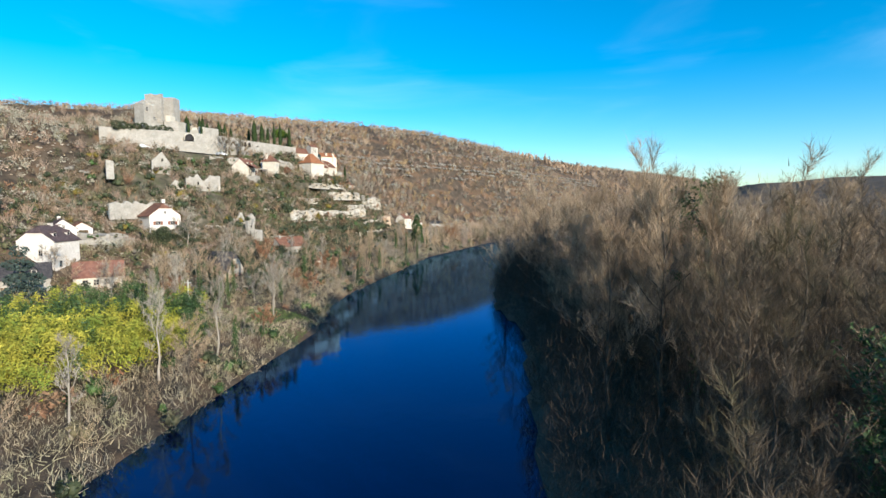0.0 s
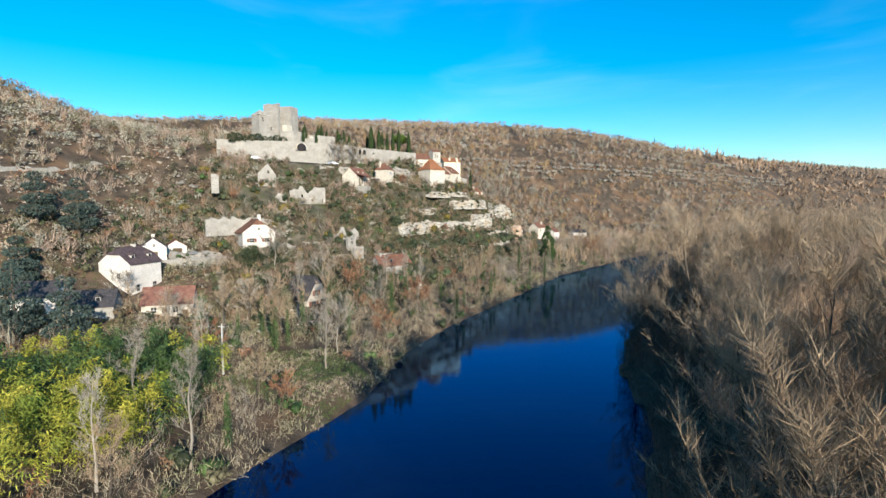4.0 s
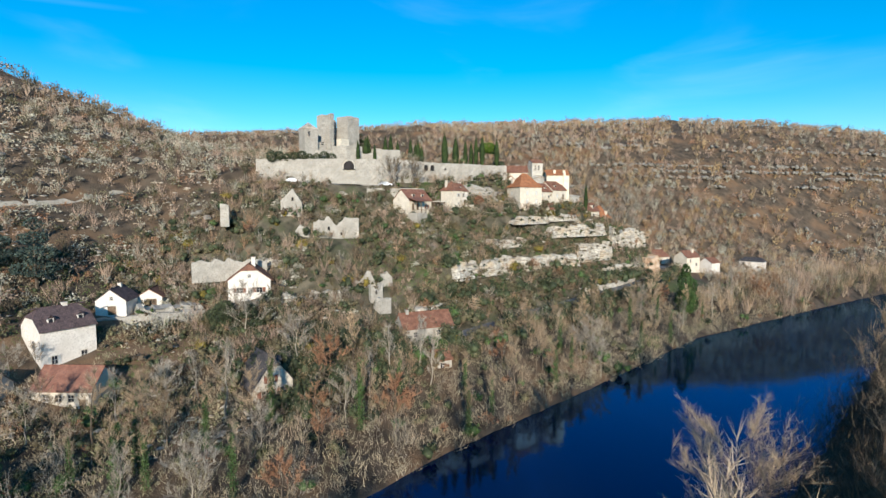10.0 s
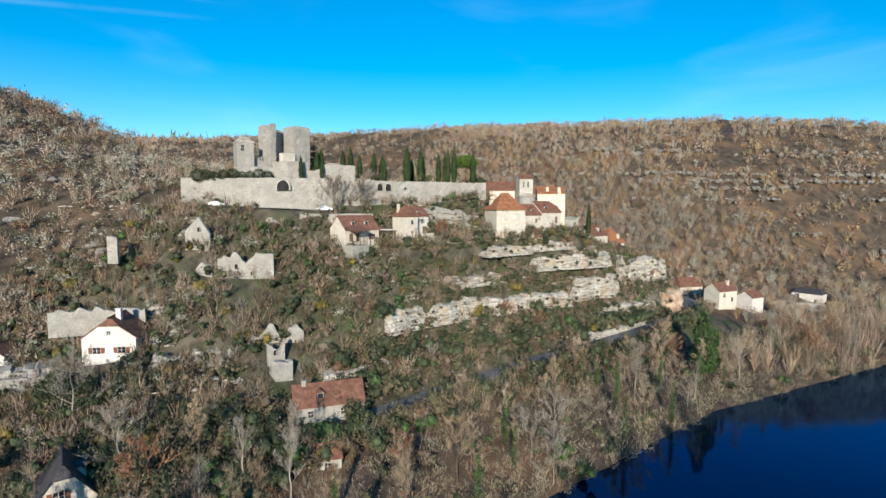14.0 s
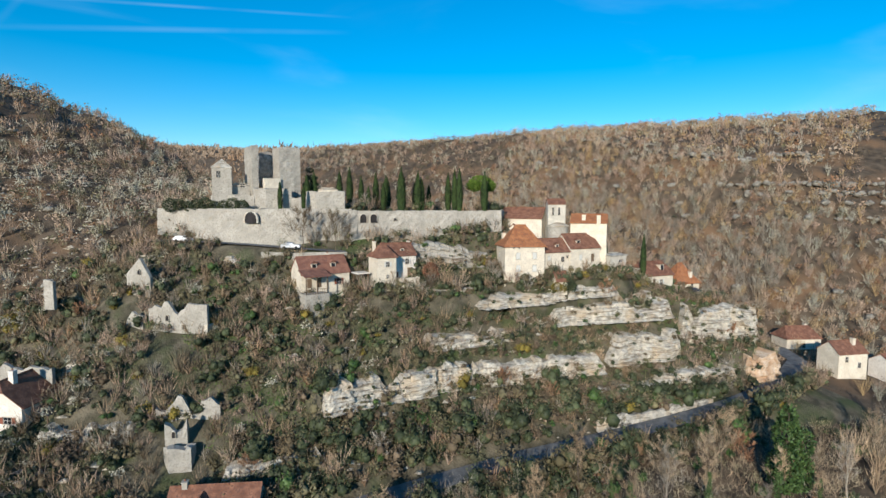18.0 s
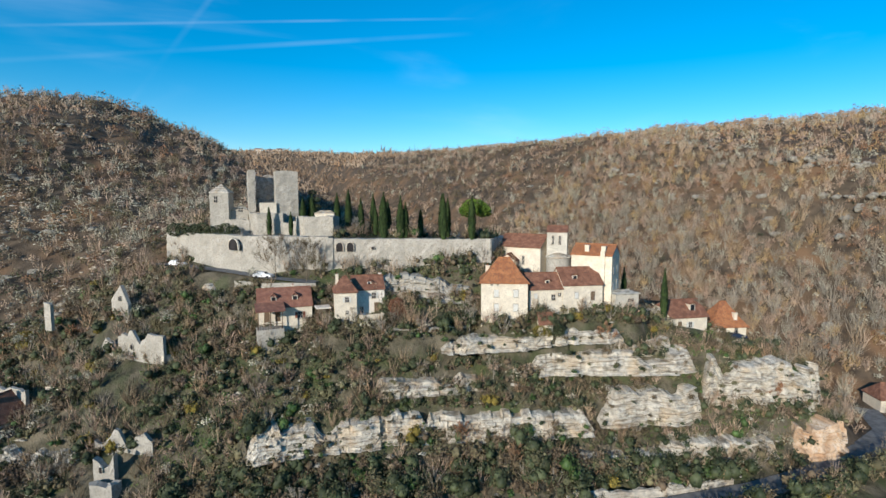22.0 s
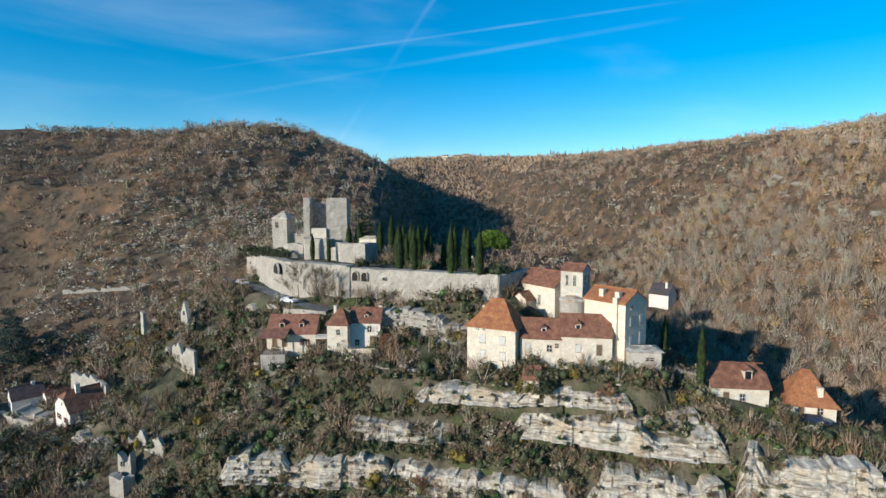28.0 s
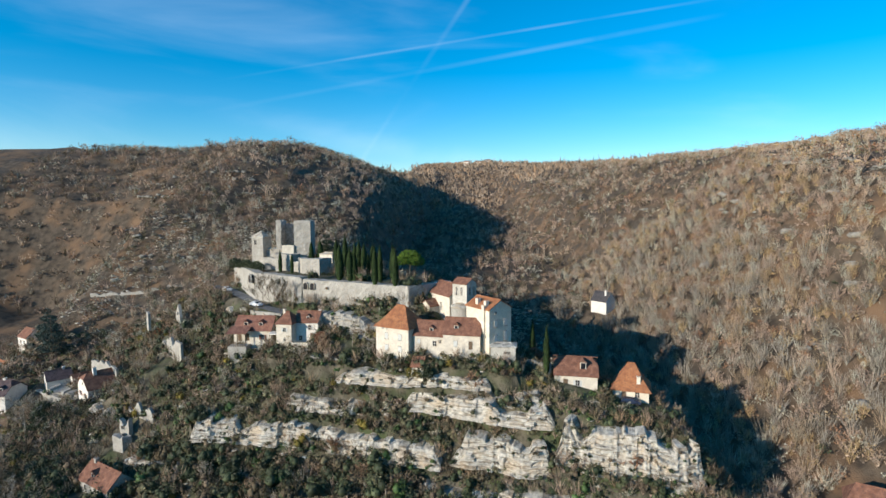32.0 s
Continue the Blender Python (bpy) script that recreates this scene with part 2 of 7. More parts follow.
M_STRAW = mat("straw_dead_grass", (0.27, 0.21, 0.13), (0.50, 0.41, 0.27), (0.33, 0.30, 0.17), scale=0.3, island=0.25, patch=6)
M_EVERGREEN = mat("dark_evergreen_leaves", (0.026, 0.036, 0.017), (0.078, 0.090, 0.042), scale=0.6, island=0.45, rough=0.6)
M_CYPRESS = mat("cypress_leaves", (0.020, 0.036, 0.012), (0.045, 0.070, 0.020), scale=0.8, island=0.4)
M_PINE = mat("bright_pine_needles", (0.06, 0.11, 0.012), (0.13, 0.20, 0.03), scale=0.8, island=0.35)
M_IVY = mat("ivy_leaves", (0.03, 0.062, 0.018), (0.085, 0.135, 0.04), scale=0.8, island=0.45, rough=0.5)
M_BAMBOO = mat("yellow_green_bamboo_leaves", (0.24, 0.25, 0.03), (0.46, 0.40, 0.06), (0.17, 0.22, 0.035), scale=0.25, island=0.35, patch=5)
M_YELLOWBUSH = mat("yellow_leaves", (0.13, 0.105, 0.025), (0.25, 0.185, 0.04), scale=0.5, island=0.35)
M_CAR = mat("white_car_paint", (0.72, 0.72, 0.72), (0.78, 0.78, 0.78), scale=0.5, rough=0.25)
M_TYRE = mat("black_rubber", (0.02, 0.02, 0.02), (0.035, 0.035, 0.035), scale=3)
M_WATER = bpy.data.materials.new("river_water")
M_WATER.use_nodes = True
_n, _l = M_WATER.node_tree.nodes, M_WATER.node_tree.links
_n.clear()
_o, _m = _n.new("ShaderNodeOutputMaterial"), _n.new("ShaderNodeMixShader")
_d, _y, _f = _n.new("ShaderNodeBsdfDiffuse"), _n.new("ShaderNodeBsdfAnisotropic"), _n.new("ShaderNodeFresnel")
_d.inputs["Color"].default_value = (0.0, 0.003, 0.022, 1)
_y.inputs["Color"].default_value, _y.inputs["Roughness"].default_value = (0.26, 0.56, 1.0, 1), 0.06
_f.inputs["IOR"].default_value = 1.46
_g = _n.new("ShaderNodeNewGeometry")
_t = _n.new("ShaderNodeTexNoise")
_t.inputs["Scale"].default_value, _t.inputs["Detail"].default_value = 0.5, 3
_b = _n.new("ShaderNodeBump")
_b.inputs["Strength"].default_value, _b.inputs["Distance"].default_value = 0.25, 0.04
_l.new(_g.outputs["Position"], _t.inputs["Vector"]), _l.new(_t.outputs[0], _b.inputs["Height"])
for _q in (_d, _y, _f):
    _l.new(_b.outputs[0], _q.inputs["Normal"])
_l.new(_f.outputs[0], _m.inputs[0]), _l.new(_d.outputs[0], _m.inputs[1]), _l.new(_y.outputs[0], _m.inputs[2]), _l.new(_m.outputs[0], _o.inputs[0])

# ---- mesh helpers ----
def mesh_of(name, verts, faces, material, smooth=False):
    me = bpy.data.meshes.new(name)
    me.from_pydata([tuple(v) for v in verts], [], [tuple(f) for f in faces])
    me.materials.append(material)
    if smooth:
        me.shade_smooth()
    me.update()
    return me


def thing(name, label, category, m=None, group="", kind=""):
    e = new(name)
    e.matrix_world = m or Matrix()
    return tagged(e, label, category, group, kind)


def part(name, vf, material, parent, label="", smooth=False):
    ob = new(name, mesh_of(name, vf[0], vf[1], material, smooth))
    ob.parent = parent
    return tagged(ob, label)


def join(*pieces):
    v, f = [], []
    for pv, pf in pieces:
        k = len(v)
        v += list(pv)
        f += [tuple(i + k for i in q) for q in pf]
    return v, f


def box(x0, y0, z0, x1, y1, z1):
    v = [(x, y, z) for z in (z0, z1) for y in (y0, y1) for x in (x0, x1)]
    return v, [(0, 2, 3, 1), (4, 5, 7, 6), (0, 1, 5, 4), (2, 6, 7, 3), (0, 4, 6, 2), (1, 3, 7, 5)]


def tube(points, radii, sides=6):
    v, f = [], []
    pts = [Vector(p) for p in points]
    for i, p in enumerate(pts):
        d = (pts[min(i + 1, len(pts) - 1)] - pts[max(i - 1, 0)]).normalized()
        a = d.orthogonal().normalized()
        b = d.cross(a)
        for k in range(sides):
            w = 2 * math.pi * k / sides
            v.append(p + (a * math.cos(w) + b * math.sin(w)) * radii[i])
        if i:
            o = (i - 1) * sides
            f += [(o + k, o + (k + 1) % sides, o + sides + (k + 1) % sides, o + sides + k) for k in range(sides)]
    f += [tuple(range(sides))[::-1], tuple(range(len(v) - sides, len(v)))]
    return v, f


# ---- the lie of the land ----
SHORE_Y = (-900, -100, 40, 86, 108, 135, 160, 206, 270, 345, 420, 520, 700, 1000, 3500)
SHORE_X = (-10, -45, -35, -30, -26.5, -30, -28, -19, -8, 21, 52, 110, 220, 400, 2600)
SECTIONS = []


def section(y, near, far):
    """A section across the left bank: pairs of offset from the shore and height."""
    flat = (-5, -3, 0, 0) + near + far
    SECTIONS.append((y, flat[0::2], flat[1::2]))


HILL = (240, 105, 330, 126, 500, 139, 900, 132, 1800, 185, 4500, 200)
PLAIN = (6, 2, 30, 3, 45, 4, 60, 5, 80, 8, 110, 20, 160, 60)
DALE = (240, 38, 330, 44, 500, 56, 900, 100, 1300, 178, 1800, 222, 4500, 260)
section(-700, (6, 2, 30, 3, 60, 6, 110, 22, 160, 40), (240, 75, 330, 100, 900, 150, 4500, 170))
section(-100, PLAIN, HILL)
FIELDS = (6, 2, 30, 3, 60, 5, 80, 7, 110, 9, 150, 11, 200, 16)
section(30, FIELDS, (245, 78, 330, 122, 500, 139, 900, 132, 1800, 185, 4500, 200))
section(98, FIELDS, (245, 88, 330, 126, 500, 139, 900, 132, 1800, 185, 4500, 200))
section(125, (6, 1.5, 30, 3, 45, 4.5, 54, 6.5, 62, 9, 70, 12.5, 76, 17, 84, 20, 110, 36, 160, 70), HILL)
section(148, (6, 1.5, 24, 3.5, 34, 6, 44, 9, 56, 12, 66, 15, 72, 17, 80, 17.6, 86, 21, 110, 38, 160, 68), (240, 103, 330, 124, 500, 126, 900, 116, 1800, 188, 4500, 205))
section(165, (6, 1.5, 22, 4, 32, 7, 42, 11, 52, 16, 58, 18, 66, 18.6, 76, 19.4, 84, 23, 92, 30, 110, 41, 160, 66), (240, 98, 330, 118, 500, 126, 900, 120, 1300, 176, 1800, 220, 4500, 255))
section(192, (6, 1.5, 20, 5, 30, 8, 40, 10, 45, 14, 51, 19, 54, 22, 62, 30, 70, 32.5, 78, 39, 96, 48, 110, 52, 160, 64), (240, 91, 330, 108, 500, 116, 900, 122, 1300, 178, 1800, 222, 4500, 260))
section(220, (6, 2, 20, 6, 30, 9, 38, 13, 44, 16, 46.5, 23.5, 54, 29, 60, 35, 64, 37.5, 70, 40, 73, 46.3, 81, 47.5, 84, 55.5, 96, 56, 99, 60, 112, 60, 130, 58, 160, 61), (240, 80, 330, 92, 500, 98, 900, 116, 1300, 178, 1800, 222, 4500, 260))
section(245, (6, 2, 20, 5, 30, 9, 38, 13, 43, 15.5, 45, 22, 49, 28, 51, 30, 54, 38.5, 60, 41, 66, 45, 70.5, 48.5, 73, 55.3, 96, 55.3, 105, 50, 125, 42, 160, 40), DALE)
section(262, (6, 2.5, 24, 8, 28, 11, 33, 11, 36, 14, 40, 16.5, 43, 21.5, 46, 28, 50, 33, 52.5, 39.2, 60, 41.5, 64, 50, 66.5, 54.8, 84, 54.8, 100, 46, 120, 37, 160, 36), DALE)
section(283, (6, 3, 26, 9, 31, 12, 36, 12.4, 41, 16, 46, 19, 48, 20.5, 49.5, 27, 52, 28.3, 53.5, 31.5, 55, 35, 57.5, 40, 60, 43, 75, 45, 85, 43, 100, 31, 120, 24, 160, 26), DALE)
section(303, (6, 3, 26, 8, 31, 12, 37, 12.8, 42, 15, 45, 18.5, 47, 25.5, 49, 32, 55, 34.5, 58, 36.8, 68, 36.5, 78, 30, 95, 21, 120, 17, 160, 22), DALE)
section(320, (6, 3, 22, 7, 31, 11, 38, 12.8, 43, 13.2, 46, 18.5, 50, 22, 54, 28, 60, 32.8, 70, 32, 82, 21, 110, 14, 160, 19), DALE)
section(340, (6, 3, 30, 8, 45, 12, 60, 12.6, 80, 13, 110, 14, 140, 20, 175, 31), DALE)
section(370, (6, 3, 30, 7, 45, 9, 60, 11, 80, 14, 110, 26, 160, 40), (240, 58, 330, 70, 500, 92, 900, 128, 1300, 180, 1800, 222, 4500, 260))
section(430, (6, 3, 30, 7.5, 45, 11, 60, 19, 80, 34, 110, 55, 160, 78), (240, 94, 330, 104, 500, 112, 900, 137, 1300, 175, 1800, 215, 4500, 250))
section(600, (6, 4, 30, 22, 45, 34, 60, 46, 80, 60, 110, 82, 160, 103), (240, 113, 330, 118, 500, 125, 900, 142, 1800, 192, 4500, 210))
section(1000, (6, 4, 30, 22, 45, 36, 60, 50, 80, 64, 110, 82, 160, 96), (240, 107, 330, 116, 500, 126, 900, 145, 1800, 192, 4500, 210))
section(3500, (6, 4, 30, 22, 60, 50, 110, 82, 160, 96), (240, 107, 330, 116, 500, 126, 900, 145, 1800, 192, 4500, 210))
SEC_Y = [q[0] for q in SECTIONS]
RIVER_W = 43.0


def smooth_table(y, d):
    """Height of the left bank's slope at offset d from the shore, eased from section to section."""
    yi = np.clip(np.searchsorted(SEC_Y, y) - 1, 0, len(SEC_Y) - 2)
    y0, y1 = np.take(SEC_Y, yi), np.take(SEC_Y, yi + 1)
    k = np.clip((y - y0) / (y1 - y0), 0, 1)
    k = 0.5 * k + 0.5 * k * k * (3 - 2 * k)
    z = np.stack([np.interp(d, q[1], q[2]) for q in SECTIONS])
    i = np.indices(yi.shape)
    return z[(yi, *i)] * (1 - k) + z[(yi + 1, *i)] * k


def wave(x, y, size, seed):
    """Cheap smooth noise, -1 to 1."""
    a = np.sin(x / size * 1.7 + seed * 3.1 + 1.3 * np.sin(y / size * 1.1 + seed)) + np.sin(y / size * 1.9 + seed * 1.7 + 1.2 * np.sin(x / size * 1.3 + 2 * seed))
    b = np.sin((x + y) / size * 2.9 + seed * 5) * np.sin((x - y) / size * 3.3 + seed * 2.3)
    return (a + b) / 3


def land(x, y):
    x, y = np.asarray(x, float), np.asarray(y, float)
    xs = np.interp(y, SHORE_Y, SHORE_X)
    d = xs - x
    z = smooth_table(y, d)
    rough = np.clip((d - 20) / 60, 0, 1) * np.where((x > -135) & (y > 185) & (y < 330), 0.35, 1.0) * np.clip(np.abs(d) / 120, 0.15, 2.5)
    z = z + rough * (1.2 * wave(x, y, 22, 1) + 0.6 * wave(x, y, 9, 2)) + np.clip((d - 250) / 200, 0, 1) * 3.5 * wave(x, y, 70, 3)
    # right bank: a wooded flood plain, hills far off
    e = -d - RIVER_W
    far = np.hypot(x, y - 100)
    zr = np.interp(e, (-4, 0, 3, 10, 60, 300, 900, 1500), (-3, 0, 1.8, 2.5, 3, 6, 10, 30)) + np.interp(far, (0, 900, 1700, 2600, 4500), (0, 0, 95, 130, 170)) + np.clip(far / 1500, 0, 1) * 9 * wave(x, y, 180, 4)
    z = level(x, y, z)
    return np.where(e > -4, np.where(e < 0, np.minimum(z, zr), zr), np.where(d < -4, -3, z))


ROAD = ((-50, 200, 9.0), (-47.5, 225, 9.4), (-43.5, 247, 10.2), (-38.3, 266, 11.0), (-33.4, 284, 12.2), (-31, 297, 12.8), (-30.5, 312, 13), (-32.5, 330, 13), (-36, 345, 13), (-46, 356, 13))
LANE = ((-128, 188, 47.5), (-116, 199, 48.2), (-101, 212, 47.6), (-91, 220, 47.0), (-85.5, 229, 46.2))


def near_line(x, y, line):
    """Distance to a polyline in plan, and its height at the nearest point."""
    best, height = np.full(x.shape, 1e9), np.zeros(x.shape)
    for (ax, ay, az), (bx, by, bz) in zip(line, line[1:]):
        dx, dy = bx - ax, by - ay
        k = np.clip(((x - ax) * dx + (y - ay) * dy) / (dx * dx + dy * dy), 0, 1)
        dist = np.hypot(x - ax - k * dx, y - ay - k * dy)
        height = np.where(dist < best, az + k * (bz - az), height)
        best = np.minimum(best, dist)
    return best, height


LEDGES = []


def rock_band(points, z0, z1, label="pale bedded limestone ledge", tilt=0.0):
    LEDGES.append((points, z0, z1, label, tilt))


rock_band([(-60.5, 213), (-61.0, 221), (-59.5, 232), (-58.2, 245)], 20.0, 25.0, "long pale bedded limestone cliff above the woods")
rock_band([(-58.8, 243.5), (-56.0, 253), (-52.0, 264), (-49.5, 275)], 19.6, 24.4, "long pale bedded limestone cliff above the woods")
rock_band([(-49.8, 277), (-47.4, 286), (-45.0, 294), (-45.2, 298)], 20.4, 27.0, "tall cream limestone cliff face")
rock_band([(-58.0, 266), (-54.0, 277), (-50.2, 286), (-47.6, 294), (-47.2, 299)], 29.6, 33.9, "pale limestone ledge under the village")
rock_band([(-46.0, 299.5), (-43.0, 304), (-40.8, 312), (-38.4, 321), (-40.0, 327)], 23.4, 33.0, "massive cream and ochre limestone bluff at the spur's end", -3.0)
rock_band([(-42.5, 286), (-40.0, 294), (-37.6, 303), (-36.4, 309)], 14.8, 18.4, "low cream limestone step under the bluff")
rock_band([(-58.0, 267), (-55.8, 277), (-54.4, 286)], 35.4, 38.2)
rock_band([(-62.2, 249), (-60.2, 256), (-58.2, 264), (-57.6, 268)], 34.8, 37.4, "grey-white limestone ledge below the tower house")
rock_band([(-63.8, 236), (-61.8, 246), (-60.0, 257)], 27.4, 30.2, "pale path ledge across the slope")
rock_band([(-79.0, 240), (-76.0, 249), (-70.4, 260)], 42.5, 48.6, "grey limestone outcrop under the castle wall")
rock_band([(-53.6, 284), (-52.2, 290), (-51.8, 297)], 32.6, 35.4)
rock_band([(-47.8, 270), (-44.6, 279), (-42.0, 288)], 13.8, 16.8)
rock_band([(-62.0, 196), (-59.0, 204), (-58.4, 212)], 12.0, 15.5)
rock_band([(-84, 172), (-80, 178), (-77, 186)], 17.0, 20.0)
rock_band([(-100, 146), (-98, 153), (-96, 160)], 14.0, 18.5, "grey limestone outcrop behind the hamlet")
CASTLE_WALL = ((-127.0, 196.4, 49.4), (-100.3, 214.3, 48.6), (-88.7, 232.3, 48.9), (-73.4, 265.7, 50.6), (-84, 277, 50))


# garden terraces that the village houses stand on
TERRACES = [(-65.0, 265.0, 39.3, 5.2), (-62.4, 272.2, 40.8, 4.4), (-61.2, 280, 41.0, 4.6), (-61.5, 287, 40.6, 5.5), (-57.6, 289.5, 40.0, 3.0), (-83, 222, 37.4, 5.0), (-75.6, 233.3, 38.6, 4.2), (-76.5, 238.5, 39.4, 4.6), (-71.0, 246, 38.6, 5.0), (-69, 253, 38.8, 4.5),
            (-57.4, 305.6, 35.2, 5.6), (-56.4, 317.6, 33.2, 5.0), (-99, 131, 9.6, 7), (-92, 169.5, 17.6, 6), (-87, 129, 4.6, 6), (-64, 153.5, 5.4, 5.5), (-162, 340, 31.2, 6)]


def level(x, y, z):
    """The castle terrace held up by its wall; beds for the road and the lane, cut into the slope."""
    for (ax, ay, az), (bx, by, bz) in zip(CASTLE_WALL, CASTLE_WALL[1:4]):
        dx, dy = bx - ax, by - ay
        q = math.hypot(dx, dy)
        k = ((x - ax) * dx + (y - ay) * dy) / q / q
        out = ((x - ax) * dy - (y - ay) * dx) / q
        along = (k > -0.03) & (k < 1.03)
        z = np.where(along & (out > -2.3) & (out < 12), np.minimum(z, az + (bz - az) * k - np.clip(out, 0, 12) * 0.25), z)
        z = np.where(along & (out <= -2.3) & (out > -13), np.maximum(z, 55.3), z)
    for points, z0, z1, label, tilt in LEDGES:
        n = len(points) - 1
        for i, ((ax, ay), (bx, by)) in enumerate(zip(points, points[1:])):
            dx, dy = bx - ax, by - ay
            q = math.hypot(dx, dy)
            k = ((x - ax) * dx + (y - ay) * dy) / q / q
            out = ((x - ax) * dy - (y - ay) * dx) / q
            drop = tilt * (i + np.clip(k, 0, 1)) / n
            along = (k > -0.04) & (k < 1.04)
            z = np.where(along & (out > -1.5) & (out < 9), np.minimum(z, z0 + drop + 0.2 - np.clip(out, 0, 9) * 0.25), z)
            z = np.where(along & (out <= -1.5) & (out > -8.5), np.clip(z, z0 + drop + (z1 - z0) * 0.75, z1 + drop + 0.2 - (out + 1.5) * 1.6), z)
    for mx_, my_, mz_, mr_ in TERRACES:
        q = np.hypot(x - mx_, y - my_) - mr_
        z = np.where(q < 1.6, np.maximum(z, mz_ - np.clip(q, 0, None) * 1.0), z)
    for line, half in ((ROAD, 2.6), (LANE, 2.2)):
        dist, height = near_line(x, y, line)
        k = np.clip((dist - half) / 2.2, 0, 1)
        z = height * (1 - k) + z * k
    return z


def ground_z(x, y):
    return float(land(np.array([x]), np.array([y]))[0])


def steps(*spans):
    out = []
    for a, b, s in spans:
        out += list(np.arange(a, b, s))
    return np.array(out + [spans[-1][1]])


gx = steps((-4500, -1200, 150), (-1200, -420, 20), (-420, -140, 5), (-140, -76, 1.6), (-76, -28, 1.0), (-28, 45, 1.8), (45, 160, 6), (160, 900, 30), (900, 4500, 180))
gy = steps((-900, -60, 40), (-60, 60, 6), (60, 200, 2.2), (200, 350, 1.6), (350, 700, 7), (700, 1500, 30), (1500, 4800, 150))
GX, GY = np.meshgrid(gx, gy)
GZ = land(GX, GY)
nx, ny = len(gx), len(gy)
gv = np.stack([GX, GY, GZ], -1).reshape(-1, 3)
gi = (np.arange(ny - 1)[:, None] * nx + np.arange(nx - 1)).ravel()
gf = np.stack([gi, gi + 1, gi + nx + 1, gi + nx], -1)
ground = new("ground", mesh_of("ground", gv.tolist(), gf.tolist(), M_GROUND, True))
ground.data.materials.append(M_SLOPE)
fx_, fy_ = 0.25 * (GX[:-1, :-1] + GX[1:, 1:] + GX[:-1, 1:] + GX[1:, :-1]), 0.25 * (GY[:-1, :-1] + GY[1:, 1:] + GY[:-1, 1:] + GY[1:, :-1])
on_spur = (fx_ > -118 + 6 * wave(fx_, fy_, 9, 5)) & (fx_ < np.interp(fy_, SHORE_Y, SHORE_X) - 26) & (fy_ > 165 + 8 * wave(fx_, fy_, 11, 6)) & (fy_ < 330)
ground.data.polygons.foreach_set("material_index", on_spur.ravel().astype(np.int32))
tagged(ground, "leaf-strewn brown limestone hillside and river banks", "ground", kind="structure")
river_y = np.arange(-880, 1500, 20.0)
rv = [(np.interp(q, SHORE_Y, SHORE_X) + o, q, 0.0) for q in river_y for o in (-14, RIVER_W + 14)]
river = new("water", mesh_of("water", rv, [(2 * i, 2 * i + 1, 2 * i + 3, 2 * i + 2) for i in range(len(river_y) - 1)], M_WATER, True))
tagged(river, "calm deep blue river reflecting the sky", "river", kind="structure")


def ribbon(name, line, half, lift, material, label, category):
    pts = []
    for (ax, ay, az), (bx, by, bz) in zip(line, line[1:]):
        n = max(2, int(math.hypot(bx - ax, by - ay) / 2))
        pts += [(ax + (bx - ax) * i / n, ay + (by - ay) * i / n, az + (bz - az) * i / n) for i in range(n)]
    pts.append(line[-1])
    v, f = [], []
    for i, p in enumerate(pts):
        q0, q1 = pts[max(i - 2, 0)], pts[min(i + 2, len(pts) - 1)]
        dx, dy = q1[0] - q0[0], q1[1] - q0[1]
        k = half / math.hypot(dx, dy)
        v += [(p[0] - dy * k, p[1] + dx * k, p[2] + lift), (p[0] + dy * k, p[1] - dx * k, p[2] + lift)]
        if i:
            f.append((2 * i - 2, 2 * i - 1, 2 * i + 1, 2 * i))
    ob = new(name, mesh_of(name, v, f, material))
    return tagged(ob, label, category, kind="structure")


ribbon("road", ROAD, 2.4, 0.2, M_ASPHALT, "narrow grey asphalt riverside road", "road")
ribbon("pavement", LANE, 1.9, 0.35, M_ASPHALT, "narrow village lane below the castle wall", "lane")

TRACK = [(-146 + 0.04 * i - 0.0006 * i * i, 116 + 1.6 * i) for i in range(34)]
TRACK = [(x, y, ground_z(x, y)) for x, y in TRACK]

# ---- buildings ----
def gable_walls(L, W, h, r, half=0.0, sink=3.0):
    a, b = L / 2, W / 2
    low = [(-a, -b, -sink), (a, -b, -sink), (a, b, -sink), (-a, b, -sink), (-a, -b, h), (a, -b, h), (a, b, h), (-a, b, h)]
    w, t = b * half, h + r * (1 - half)
    if half:
        v = low + [(-a, -w, t), (-a, w, t), (a, -w, t), (a, w, t)]
        return v, [(0, 1, 5, 4), (2, 3, 7, 6), (1, 2, 6, 11, 10, 5), (3, 0, 4, 8, 9, 7), (4, 5, 10, 8), (6, 7, 9, 11), (8, 10, 11, 9), (3, 2, 1, 0)]
    v = low + [(-a, 0, h + r), (a, 0, h + r)]
    return v, [(0, 1, 5, 4), (2, 3, 7, 6), (1, 2, 6, 9, 5), (3, 0, 4, 8, 7), (4, 5, 9, 8), (6, 7, 8, 9), (3, 2, 1, 0)]


def shell(verts, faces, t):
    """A sheet of faces given an upright thickness, closed along its rim."""
    n = len(verts)
    v = list(verts) + [(x, y, z + t) for x, y, z in verts]
    edges = {}
    for f in faces:
        for p, q in zip(f, f[1:] + f[:1]):
            edges[(p, q)] = True
    rim = [(p, q) for p, q in edges if (q, p) not in edges]
    return v, [tuple(reversed(f)) for f in faces] + [tuple(i + n for i in f) for f in faces] + [(p, q, q + n, p + n) for p, q in rim]


